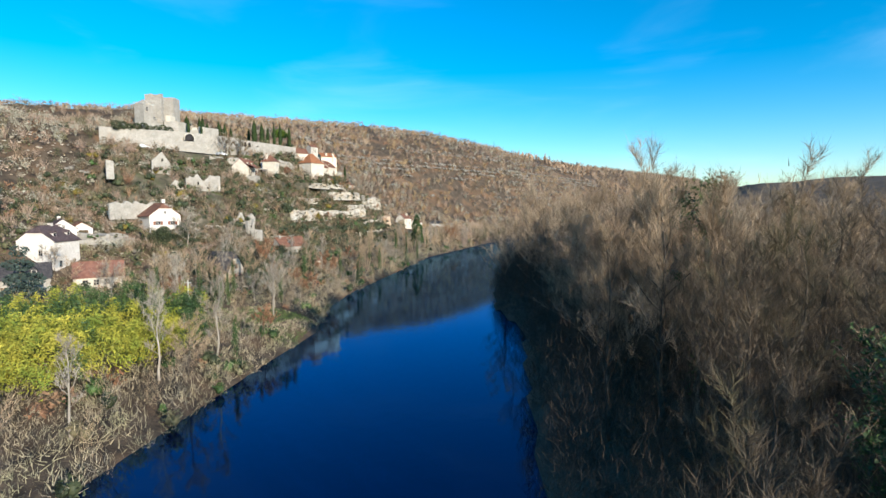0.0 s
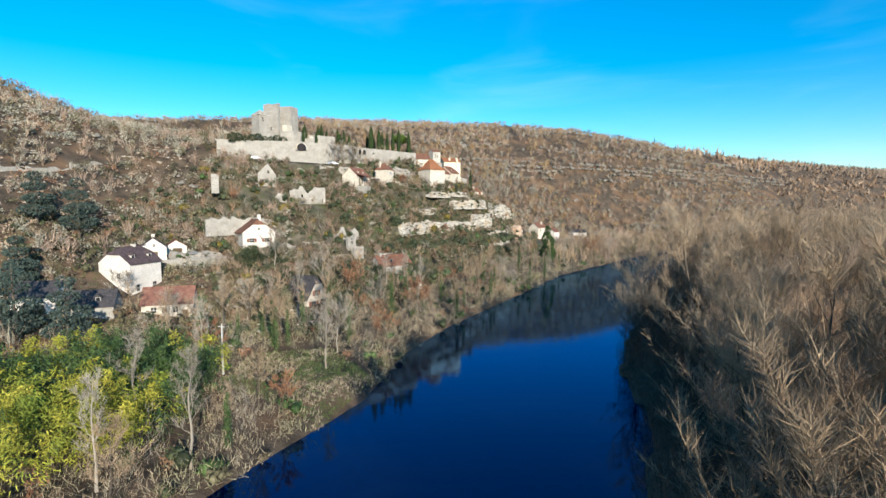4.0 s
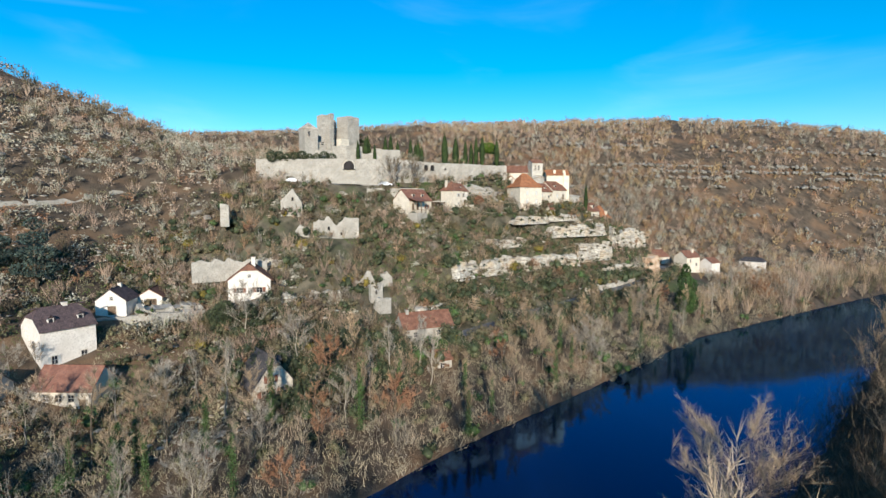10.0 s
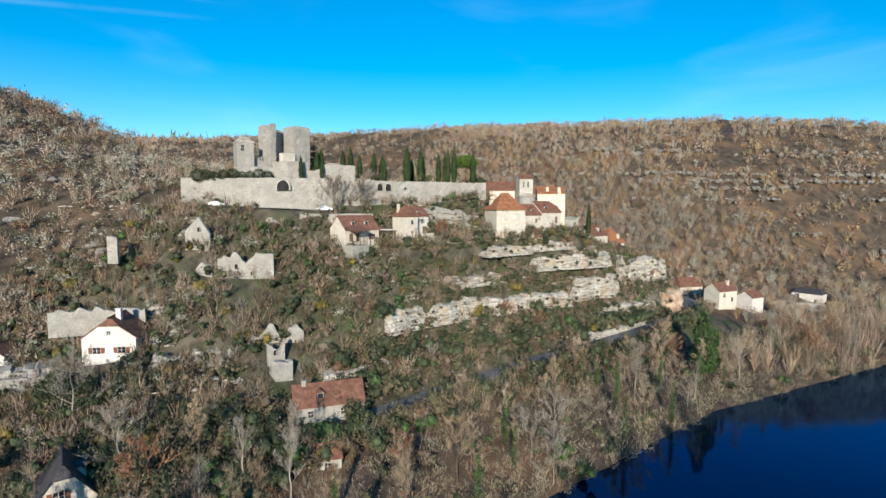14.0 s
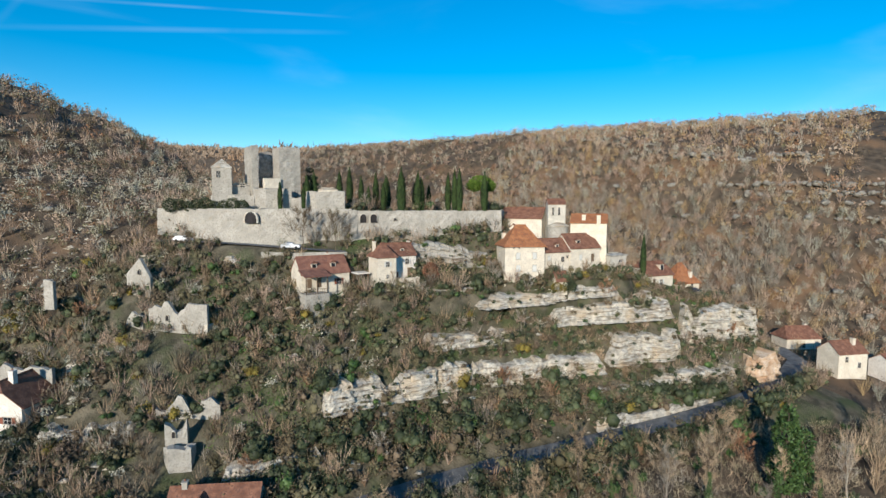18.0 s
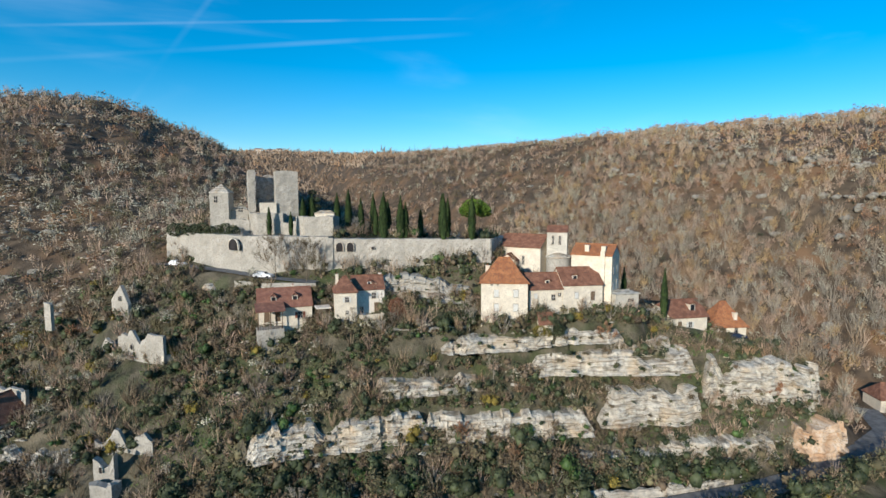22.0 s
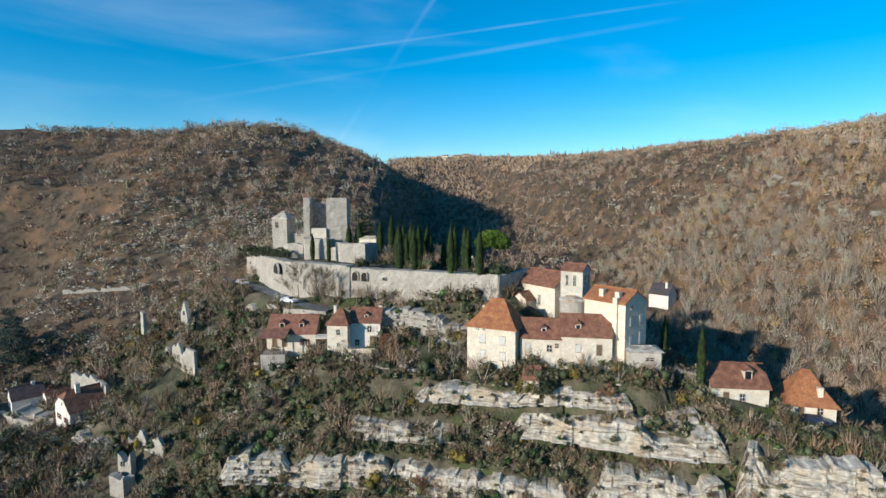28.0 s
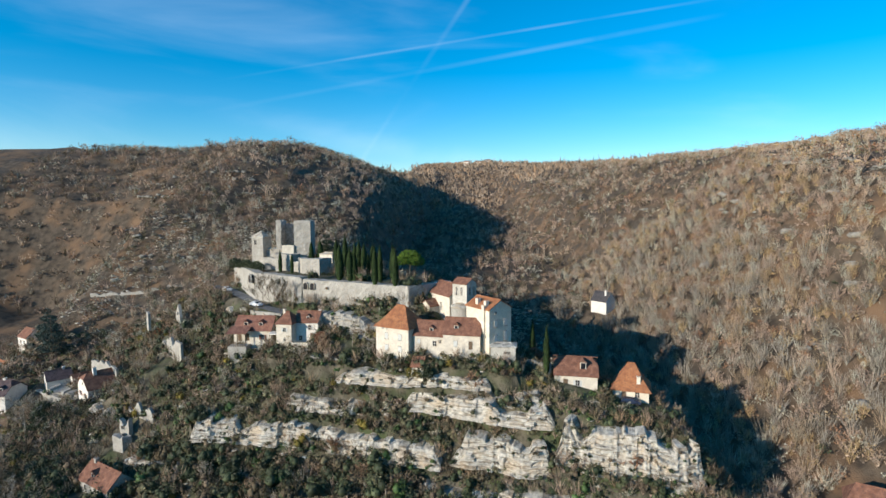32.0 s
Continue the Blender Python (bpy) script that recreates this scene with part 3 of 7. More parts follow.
def slab(quad, t):
    """A thick sheet over a planar polygon."""
    q = [Vector(p) for p in quad]
    n = (q[1] - q[0]).cross(q[2] - q[0]).normalized()
    if n.z < 0:
        q.reverse()
        n = -n
    k = len(q)
    v = q + [p + n * t for p in q]
    return v, [tuple(range(k))[::-1], tuple(range(k, 2 * k))] + [(i, (i + 1) % k, k + (i + 1) % k, k + i) for i in range(k)]


SIDES = {"f": ((0, -1), (1, 0)), "b": ((0, 1), (-1, 0)), "l": ((-1, 0), (0, -1)), "r": ((1, 0), (0, 1))}


def on_wall(side, L, W, u, depth):
    """The point of a wall's face, u metres right of its middle, depth metres proud."""
    (nx_, ny_), (tx, ty) = SIDES[side]
    half = W / 2 if side in "fb" else L / 2
    return nx_ * (half + depth) + tx * u, ny_ * (half + depth) + ty * u


def wall_box(side, L, W, u0, u1, z0, z1, d0, d1):
    ax, ay = on_wall(side, L, W, u0, d0)
    bx, by = on_wall(side, L, W, u1, d1)
    return box(min(ax, bx), min(ay, by), z0, max(ax, bx), max(ay, by), z1)


def window(parent, side, L, W, u, z, w=0.9, h=1.4, shutter=None, frame=None, surround=None, door=False, closed=False):
    win = part("door" if door else "window", join(*[wall_box(side, L, W, a, b, c, d, -0.02, 0.05) for a, b, c, d in (
        (u - w / 2 - 0.1, u - w / 2, z, z + h), (u + w / 2, u + w / 2 + 0.1, z, z + h), (u - w / 2 - 0.1, u + w / 2 + 0.1, z + h, z + h + 0.14))]), surround or M_ROCK, parent)
    part("pane" if not door else "leaf", wall_box(side, L, W, u - w / 2, u + w / 2, z, z + h, -0.02, 0.012), M_WOOD if door else M_GLASS, win)
    if not door:
        part("window_frame", join(wall_box(side, L, W, u - 0.03, u + 0.03, z, z + h, 0, 0.03), wall_box(side, L, W, u - w / 2, u + w / 2, z + h * 0.5 - 0.03, z + h * 0.5 + 0.03, 0, 0.028)), frame or M_WHITE, win)
        part("window_sill", wall_box(side, L, W, u - w / 2 - 0.15, u + w / 2 + 0.15, z - 0.1, z, -0.02, 0.14), M_ROCK, win)
    if shutter and closed:
        for s in (-1, 1):
            part("shutter", wall_box(side, L, W, u + s * w / 4 - w / 4 + 0.01, u + s * w / 4 + w / 4 - 0.01, z + 0.02, z + h - 0.02, 0.03, 0.075), shutter, win)
    elif shutter:
        for s in (-1, 1):
            c = u + s * (w / 2 + 0.12 + w / 4)
            part("shutter", wall_box(side, L, W, c - w / 4, c + w / 4, z, z + h, 0.0, 0.07), shutter, win)


def house(label, x, y, z, rz, L, W, h, r, wall, roof, hip=0.0, windows=(), chimneys=(), dormers=(), over=0.35, category="house", flare=0.0, name="house", shutter=M_SHUTTER, half=0.0, sink=5.5):
    """A house with its ridge along its own x axis. hip: how far each ridge end draws in. windows: (side, u, z, w, h, kind)."""
    t = thing(name, label, category, pose(x, y, z, 0, 0, rz))
    a, b = L / 2, W / 2
    if hip:
        part("wall", box(-a, -b, -sink, a, b, h), wall, t)
    else:
        part("wall", gable_walls(L, W, h, r, half, sink), wall, t)
    slope = r / b
    ao, bo, zo = a + over * (0.5 if not hip else 1), b + over, h - over * slope
    k = max(a - hip, 0.01) if hip else ao
    zr = h + r
    th = 0.16
    kick = flare * r
    E4 = [(-ao, -bo, zo), (ao, -bo, zo), (ao, bo, zo), (-ao, bo, zo)]
    if hip and flare:
        m = 0.42
        ia, ib, iz = ao + (k - ao) * m, bo * (1 - m), zo + (zr - zo) * m - kick
        rv_ = E4 + [(-ia, -ib, iz), (ia, -ib, iz), (ia, ib, iz), (-ia, ib, iz), (-k, 0, zr), (k, 0, zr)]
        rf_ = [(0, 1, 5, 4), (1, 2, 6, 5), (2, 3, 7, 6), (3, 0, 4, 7), (4, 5, 9, 8), (6, 7, 8, 9), (5, 6, 9), (7, 4, 8)]
    elif hip:
        rv_, rf_ = E4 + [(-k, 0, zr), (k, 0, zr)], [(0, 1, 5, 4), (2, 3, 4, 5), (1, 2, 5), (3, 0, 4)]
    elif half:
        w_ = bo * half
        zh = zr - (zr - zo) * half
        rv_ = E4 + [(-ao, -w_, zh), (ao, -w_, zh), (ao, w_, zh), (-ao, w_, zh), (-ao + w_ * 0.8, 0, zr), (ao - w_ * 0.8, 0, zr)]
        rf_ = [(0, 1, 5, 9, 8, 4), (2, 3, 7, 8, 9, 6), (5, 6, 9), (7, 4, 8)]
    else:
        rv_, rf_ = E4 + [(-ao, 0, zr), (ao, 0, zr)], [(0, 1, 5, 4), (2, 3, 4, 5)]
    rf = part("roof", shell(rv_, rf_, th), roof, t)
    if abs(k) > 0.2:
        part("ridge_tile", tube([(-k, 0, zr + th), (0, 0, zr + th + 0.02), (k, 0, zr + th)], [0.14] * 3, 6), roof, rf)
    for cx, cy, ch, cw in chimneys:
        base = zr - abs(cy) * slope - 1.0
        ch_ob = part("chimney", join(box(cx - cw / 2, cy - cw / 2, base, cx + cw / 2, cy + cw / 2, zr + ch), box(cx - cw / 2 - 0.08, cy - cw / 2 - 0.08, zr + ch, cx + cw / 2 + 0.08, cy + cw / 2 + 0.08, zr + ch + 0.12)), wall, rf)
        part("chimney_pot", tube([(cx, cy, zr + ch + 0.1), (cx, cy, zr + ch + 0.45)], [0.14, 0.12], 8), roof, rf)
    for du, side, dw, dh in dormers:
        s = -1 if side == "f" else 1
        y0, y1 = s * b * 0.72, s * b * 0.15
        zb = h + r * 0.28
        zt = zb + dh
        lo, hi = min(y0, y1), max(y0, y1)
        dm = part("dormer", join(box(du - dw / 2, lo, zb - 0.5, du + dw / 2, hi, zt)), wall, rf)
        part("dormer_pane", box(du - dw / 2 + 0.15, y0 - 0.02 if s < 0 else y0 - 0.01, zb + 0.1, du + dw / 2 - 0.15, y0 + 0.01 if s < 0 else y0 + 0.02, zt - 0.1), M_GLASS, dm)
        apex = (zt + dw * 0.5)
        e0 = y0 + s * 0.2
        part("dormer_roof", join(*[slab(q, 0.1) for q in ([(du - dw / 2 - 0.2, e0, zt - 0.1), (du, e0, apex), (du, y1, apex), (du - dw / 2 - 0.2, y1, zt - 0.1)], [(du + dw / 2 + 0.2, e0, zt - 0.1), (du, e0, apex), (du, y1, apex), (du + dw / 2 + 0.2, y1, zt - 0.1)])],
                                 ([(du - dw / 2, y0, zt), (du + dw / 2, y0, zt), (du, y0, apex)], [(0, 1, 2)])), roof, dm)
    for wd in windows:
        side, u, wz, w, hh, kind = wd
        window(t, side, L, W, u, wz, w, hh, shutter if kind in ("s", "c") else None, door=kind == "d", closed=kind == "c")
    return t



def facing(ax, ay, bx, by, depth):
    """Middle and turn of a house whose front runs from a to b, as seen from outside, and is depth deep."""
    rz = math.atan2(by - ay, bx - ax)
    return (ax + bx) / 2 - math.sin(rz) * depth / 2, (ay + by) / 2 + math.cos(rz) * depth / 2, math.degrees(rz), math.hypot(bx - ax, by - ay)


# village below the castle
S = "s"
hx, hy, hr, hw = facing(-64.3, 258.6, -60.0, 266.9, 8.0)
house("tall pale plastered tower house with a flared orange tile roof", hx, hy, 39.8, hr, hw, 8.0, 8.2, 4.3, M_RENDER, M_TILE_RED, hip=3.4, flare=0.07, over=0.4,
      windows=[("f", -1.6, 5.0, 0.95, 1.5, "c"), ("f", 2.3, 5.0, 0.95, 1.5, "c"), ("f", -1.6, 2.1, 0.95, 1.5, "c"), ("f", 2.3, 2.1, 0.95, 1.5, "c"), ("f", 2.4, 0.0, 0.7, 0.7, ""), ("f", -2.0, 0.3, 0.35, 0.6, ""), ("f", -2.6, 7.4, 0.4, 0.45, ""), ("f", -1.4, 7.4, 0.4, 0.45, ""), ("l", -1, 5.0, 0.8, 1.3, "c")], chimneys=[(-3.4, 2.2, -1.9, 0.9)])
hx, hy, hr, hw = facing(-61.2, 268.0, -59.6, 275.0, 6.2)
house("stone cottage with brown tile roof and small dormer", hx, hy, 41.6, hr, hw, 6.2, 4.7, 2.7, M_RENDER, M_TILE_BROWN, dormers=[(0.6, "f", 0.9, 0.8)], windows=[("f", -2.2, 2.6, 0.7, 1.0, "c"), ("f", 1.6, 2.2, 0.8, 1.1, ""), ("f", 2.9, 3.0, 0.6, 0.6, ""), ("l", 0.5, 3.4, 0.6, 0.8, "")])
hx, hy, hr, hw = facing(-59.4, 275.0, -57.6, 283.6, 7.0)
house("stone house with brown tile roof and white dormer", hx, hy, 41.6, hr, hw, 7.0, 5.4, 3.0, M_RENDER, M_TILE_BROWN, dormers=[(-1.4, "f", 1.0, 0.9)], windows=[("f", -1.4, 2.4, 0.8, 1.3, "c"), ("f", 2.2, 1.9, 0.9, 1.9, "d")])
hx, hy, hr, hw = facing(-60.0, 268.4, -58.9, 271.6, 3.0)
house("stone lean-to with brown tile roof", -57.9, 269.6, 38.6, hr, 2.8, 2.6, 1.5, 1.6, M_RENDER, M_TILE_BROWN, name="shed", category="shed", sink=2.0)
hx, hy, hr, hw = facing(-64.4, 280.6, -57.4, 285.7, 6.6)
house("tall ochre manor house with red tile roof and chimneys", hx, hy, 41.5, hr, hw, 6.6, 11.3, 1.9, M_OCHRE, M_TILE_RED, chimneys=[(-1.2, -2.2, -0.1, 0.9), (2.4, -2.6, -0.2, 0.9)],
      windows=[("r", -1.4, 7.2, 0.85, 1.5, "c"), ("r", 1.6, 7.2, 0.85, 1.5, "c"), ("r", -1.4, 3.7, 0.85, 1.6, "c"), ("r", 1.6, 3.7, 0.85, 2.2, "c"), ("r", -1.4, 10.2, 0.5, 0.5, ""), ("f", 1.0, 6.8, 0.4, 0.6, "")])
pil = thing("pilaster", "ochre plastered chimney breast on the manor front", "chimney", pose(hx, hy, 41.5, 0, 0, hr))
part("shaft", box(2.0, -6.6 / 2 - 0.45, -1, 2.9, -6.6 / 2 + 0.02, 12.2), M_OCHRE, pil)
hx, hy, hr, hw = facing(-56.2, 286.0, -55.6, 291.5, 4.0)
house("stone annex with flat roof beside the manor", hx, hy, 40.5, hr, hw, 4.0, 4.2, 0.35, M_PALESTONE, M_ROCK, hip=1.0, name="annex", category="outbuilding", windows=[("f", 0.8, 2.6, 1.4, 0.6, "")])
hx, hy, hr, hw = facing(-79.4, 270.6, -70.2, 276.4, 7.4)
house("limestone village church nave with brown tile roof", hx, hy, 44.5, hr, hw, 7.4, 9.3, 2.5, M_RENDER, M_TILE_BROWN, category="church", name="church_nave", windows=[("f", -2.8, 5.2, 0.5, 1.9, ""), ("f", 1.2, 5.2, 0.5, 1.9, ""), ("f", 2.0, 0.8, 1.1, 2.2, "d"), ("f", -4.4, 5.4, 0.4, 1.5, "")])
hx, hy, hr, hw = facing(-77.8, 268.6, -75.0, 271.2, 3.0)
house("small plastered sacristy with brown tile roof", -75.3, 271.4, 46.6, hr + 90, 3.6, 3.4, 4.2, 1.3, M_RENDER, M_TILE_BROWN, name="sacristy", category="chapel")
hx, hy, hr, hw = facing(-68.9, 277.2, -66.2, 280.7, 4.0)
house("square limestone bell tower with tiled cap and arched openings", hx, hy, 47.0, hr, hw, 4.0, 10.4, 1.1, M_PALESTONE, M_TILE_BROWN, category="bell tower", name="bell_tower", over=0.25,
      windows=[("f", -0.9, 7.6, 0.5, 1.9, ""), ("f", 0.6, 7.6, 0.5, 1.9, ""), ("r", -0.8, 7.6, 0.6, 1.9, ""), ("r", 0.8, 7.6, 0.6, 1.9, "")])
ap = thing("apse", "round limestone church apse below the bell tower", "church apse", pose(hx + 1.4, hy - 0.6, 44.5))
part("wall", tube([(0, 0, -3), (0, 0, 7.2)], [2.7, 2.7], 24), M_RUBBLE, ap, smooth=False)
part("roof", tube([(0, 0, 7.2), (0, 0, 7.45), (0, 0, 8.3)], [2.9, 2.9, 0.8], 24), M_ROCK, ap)
hx, hy, hr, hw = facing(-79.9, 216.6, -79.5, 227.2, 6.6)
house("plastered cottage with mauve-red tile roof and two dormers", hx, hy, 38.6, hr, hw, 6.6, 4.3, 3.1, M_RENDER, M_TILE_ROSE, dormers=[(-2.2, "f", 1.1, 1.0), (2.0, "f", 1.1, 1.0)], chimneys=[(1.8, 0.3, 0.5, 0.6)], windows=[("f", 2.9, 1.6, 0.9, 1.3, S), ("r", 0, 1.2, 1.0, 1.6, ""), ("f", -3.6, 1.2, 1.0, 2.0, "d"), ("f", -1.5, 1.2, 1.0, 2.0, "d")], shutter=M_SHUTTER_RED)
po = thing("porch", "raised stone terrace with a timber balcony rail below the cottage", "terrace")
part("base", box(-80.0, 216.2, 33.5, -76.6, 221.3, 39.0), M_RUBBLE, po)
part("railing", join(*[box(-76.75, q, 39.0, -76.68, q + 0.07, 40.0) for q in np.arange(216.3, 221.2, 0.5)], box(-76.78, 216.2, 40.0, -76.64, 221.3, 40.08)), M_WOOD, po)
for q in (216.5, 218.8, 221.0):
    part("post", box(-77.0, q - 0.08, 39.0, -76.84, q + 0.08, 42.7), M_WOOD, po)
part("canopy", slab([(-76.2, 216.0, 42.5), (-76.2, 221.6, 42.5), (-80.2, 221.6, 43.6), (-80.2, 216.0, 43.6)], 0.15), M_TILE_ROSE, po)
hx, hy, hr, hw = facing(-73.4, 230.8, -72.8, 235.0, 5.6)
house("narrow pale stone house with hipped brown roof", hx, hy, 39.6, hr, hw, 5.6, 6.6, 2.5, M_RENDER, M_TILE_BROWN, hip=1.7, windows=[("f", 0.2, 4.4, 0.7, 1.0, S), ("f", 0.2, 2.0, 0.5, 0.6, ""), ("f", 0, 0.2, 0.7, 0.6, "")], chimneys=[(-1.5, 1.0, 0.4, 0.6)])
hx, hy, hr, hw = facing(-75.6, 235.0, -75.0, 241.4, 5.6)
house("white cottage set back with brown roof and dormer", hx, hy, 40.2, hr, hw, 5.6, 5.9, 2.3, M_WHITE, M_TILE_BROWN, dormers=[(0.2, "f", 0.8, 0.7)], windows=[("f", 1.0, 3.8, 0.8, 1.2, S), ("f", 1.6, 0.9, 1.0, 2.0, "d"), ("f", -1.6, 0.9, 0.8, 1.2, "")], chimneys=[(2.8, 0.2, 0.4, 0.6)])
po = thing("terrace", "raised plastered sun terrace with parapet and pale awning", "terrace")
part("base", box(-75.4, 235.2, 36.5, -71.8, 240.4, 40.6), M_RENDER, po)
part("parapet", join(box(-72.0, 235.2, 40.6, -71.8, 240.4, 41.4), box(-75.4, 240.2, 40.6, -72.0, 240.4, 41.4)), M_OCHRE, po)
part("pane", box(-71.82, 236.4, 38.4, -71.76, 238.4, 39.9), M_GLASS, po)
po = thing("carport", "small open shelter with a pale flat roof", "shelter")
for a_, b_ in ((-76.5, 227.9), (-76.5, 230.2), (-79, 227.9), (-79, 230.2)):
    part("post", box(a_ - 0.08, b_ - 0.08, 38.0, a_ + 0.08, b_ + 0.08, 42.4), M_WOOD, po)
part("roof", box(-79.4, 227.6, 42.4, -76.1, 230.5, 42.6), M_WHITE, po)
hx, hy, hr, hw = facing(-55.2, 300.2, -53.6, 309.4, 7.2)
house("stone house with dark brown half-hipped roof and terrace", hx, hy, 35.6, hr, hw, 7.2, 3.4, 2.9, M_RENDER, M_TILE_BROWN, half=0.4, windows=[("f", -2.2, 0.3, 1.0, 1.9, "d"), ("f", 0.4, 0.8, 0.8, 1.2, S), ("r", 0, 0.3, 1.0, 2.0, "")], dormers=[(1.6, "f", 1.3, 1.6)], over=0.5)
hx, hy, hr, hw = facing(-54.6, 313.0, -52.2, 320.2, 7.0)
house("low ochre house with steep orange tile roof", hx, hy, 33.6, hr, hw, 7.0, 2.6, 4.6, M_OCHRE, M_TILE_RED, hip=3.0, flare=0.07, chimneys=[(1.6, -2.4, -2.2, 0.8)], windows=[("f", 1.4, 0.7, 0.8, 1.2, ""), ("f", -1.4, 0.2, 0.9, 1.9, "d")], over=0.5)
gw = thing("garden_wall", "pale stone garden parapet beside the orange-roofed house", "wall")
part("wall", box(-51.5, 309.5, 28.5, -49.8, 314.8, 33.4), M_RENDER, gw)
part("coping", box(-51.7, 309.3, 33.4, -49.6, 315.0, 33.6), M_ROCK, gw)

# hamlet by the river
hx, hy, hr, hw = facing(-91.2, 163.0, -85.2, 170.4, 9.0)
house("white gabled house with brown roof and tall white chimney", hx, hy, 18.3, hr + 90, 9.0, hw, 5.4, 3.6, M_WHITE, M_TILE_BROWN, half=0.35, windows=[("l", -2.2, 2.4, 1.3, 1.1, S), ("l", 2.2, 2.4, 1.3, 1.1, S), ("l", 0, 6.0, 0.6, 0.6, ""), ("f", 0.5, 2.2, 1.0, 1.2, "")], shutter=M_SHUTTER_RED, chimneys=[(-1.5, -0.8, 1.4, 0.9)], over=0.55)
po = thing("veranda", "small timber lean-to shelter beside the white house", "shelter", pose(hx, hy, 18.3, 0, 0, hr + 90))
part("roof", slab([(-3, -5.0, 4.2), (3, -5.0, 4.2), (3, -8.0, 3.2), (-3, -8.0, 3.2)], 0.12), M_SLATE, po)
for q in (-2.8, 2.8):
    part("post", box(q - 0.08, -7.8, -2, q + 0.08, -7.64, 3.3), M_WOOD, po)
hx, hy, hr, hw = facing(-94.6, 127.1, -94.9, 136.4, 9.0)
house("large white house with dark hipped roof and two dormers", hx, hy, 10.6, hr, hw, 9.0, 7.6, 3.4, M_WHITE, M_UMBER, half=0.4, dormers=[(-2.4, "f", 1.0, 0.9), (2.6, "f", 1.0, 0.9)], chimneys=[(1.2, 0.2, 0.6, 0.8)], windows=[("f", -2.6, 1.0, 0.9, 1.5, S), ("f", 2.4, 1.0, 1.0, 1.5, ""), ("l", 1.2, 4.0, 0.8, 1.2, "")], over=0.45)
hx, hy, hr, hw = facing(-88.0, 123.4, -79.2, 129.4, 6.8)
house("stone barn with rust-red tile roof", hx, hy, 5.6, hr, hw, 6.8, 4.1, 3.1, M_RENDER, M_TILE_ROSE, windows=[("f", -2.8, 2.0, 1.0, 1.2, ""), ("f", -0.6, 2.0, 1.0, 1.2, ""), ("f", 1.6, 2.0, 1.0, 1.2, ""), ("f", 3.6, 0.2, 1.2, 2.2, "d")], over=0.4)
hx, hy, hr, hw = facing(-61.6, 149.1, -60.0, 156.5, 8.2)
house("stone house with steep flared slate roof", hx, hy, 4.6, hr + 90, 8.2, 7.6, 3.4, 5.0, M_RENDER, M_SLATE, half=0.3, windows=[("f", -1.5, 1.2, 0.9, 1.2, S), ("l", -0.6, 3.7, 1.2, 1.3, S), ("l", -1.6, 0.9, 1.6, 1.4, S), ("l", 1.6, 1.2, 0.9, 1.2, S)], shutter=M_SHUTTER_RED, dormers=[(-0.6, "f", 1.3, 2.0)], over=0.6)
house("white cottage with dark gabled roof and double door", -106.0, 145.2, 17.2, 135.0, 7.0, 6.2, 3.4, 2.4, M_WHITE, M_UMBER, windows=[("l", 0.2, 0.2, 1.6, 2.0, "d"), ("l", 0.2, 3.6, 0.5, 0.6, "")], chimneys=[(1.5, 0, 0.7, 0.7)])
house("small white garage with brown roof and red door", -106.4, 153.2, 17.6, 138.0, 6.0, 5.4, 2.6, 1.7, M_WHITE, M_TILE_BROWN, windows=[("l", 0.4, 0.1, 2.2, 2.0, "d")], name="garage", category="garage")
hx, hy, hr, hw = facing(-57.8, 187.2, -51.4, 198.6, 6.5)
house("low stone house with brown tile roof among the trees", hx, hy, 8.6, hr, hw, 6.5, 3.4, 3.0, M_RUBBLE, M_TILE_BROWN, dormers=[(-1.6, "f", 1.2, 1.1)], chimneys=[(-4.5, 0, 0.8, 0.8)], windows=[("f", 2.5, 1.2, 0.9, 1.2, ""), ("f", -3.5, 1.2, 0.9, 1.2, "")])
house("small pale stone house with brown tile roof near the water", -47.0, 186.5, 4.1, 60.0, 4.6, 4.0, 3.2, 1.6, M_PALESTONE, M_TILE_BROWN, windows=[("f", 0, 1.2, 1.0, 1.2, "")])
house("stone outbuilding with dark roof in the shade", -93.5, 116.8, 6.2, 34.0, 9.0, 6.5, 4.6, 2.8, M_RUBBLE, M_SLATE, dormers=[(1.5, "f", 1.0, 0.9)])
house("white house with dark roof in the shade", -102.0, 112.0, 8.6, 30.0, 8.0, 6.5, 4.6, 2.6, M_WHITE, M_SLATE, windows=[("f", -1.5, 1.6, 0.9, 1.3, ""), ("f", 1.5, 1.6, 0.9, 1.3, "")])
house("white hamlet house with brown roof and tall gable", -168.0, 84.0, 13.0, 60.0, 9.0, 7.0, 6.0, 3.4, M_WHITE, M_TILE_BROWN, windows=[("f", -2, 3.2, 0.9, 1.3, S), ("f", 2, 3.2, 0.9, 1.3, S)], sink=6)
house("stone hamlet house with bright orange roof", -133.0, 104.0, 10.2, 70.0, 10.0, 7.0, 5.0, 2.6, M_RUBBLE, M_TILE_RED, sink=6)

# houses beyond the spur
house("white house with dark roof in the side valley", -162.0, 340.0, 31.5, 40.0, 7.5, 6.5, 5.0, 3.4, M_WHITE, M_SLATE, chimneys=[(2, -1, 0.8, 0.8)], windows=[("l", -1, 1.2, 0.9, 1.4, ""), ("l", 1, 3.6, 0.8, 1.2, "")], sink=6)
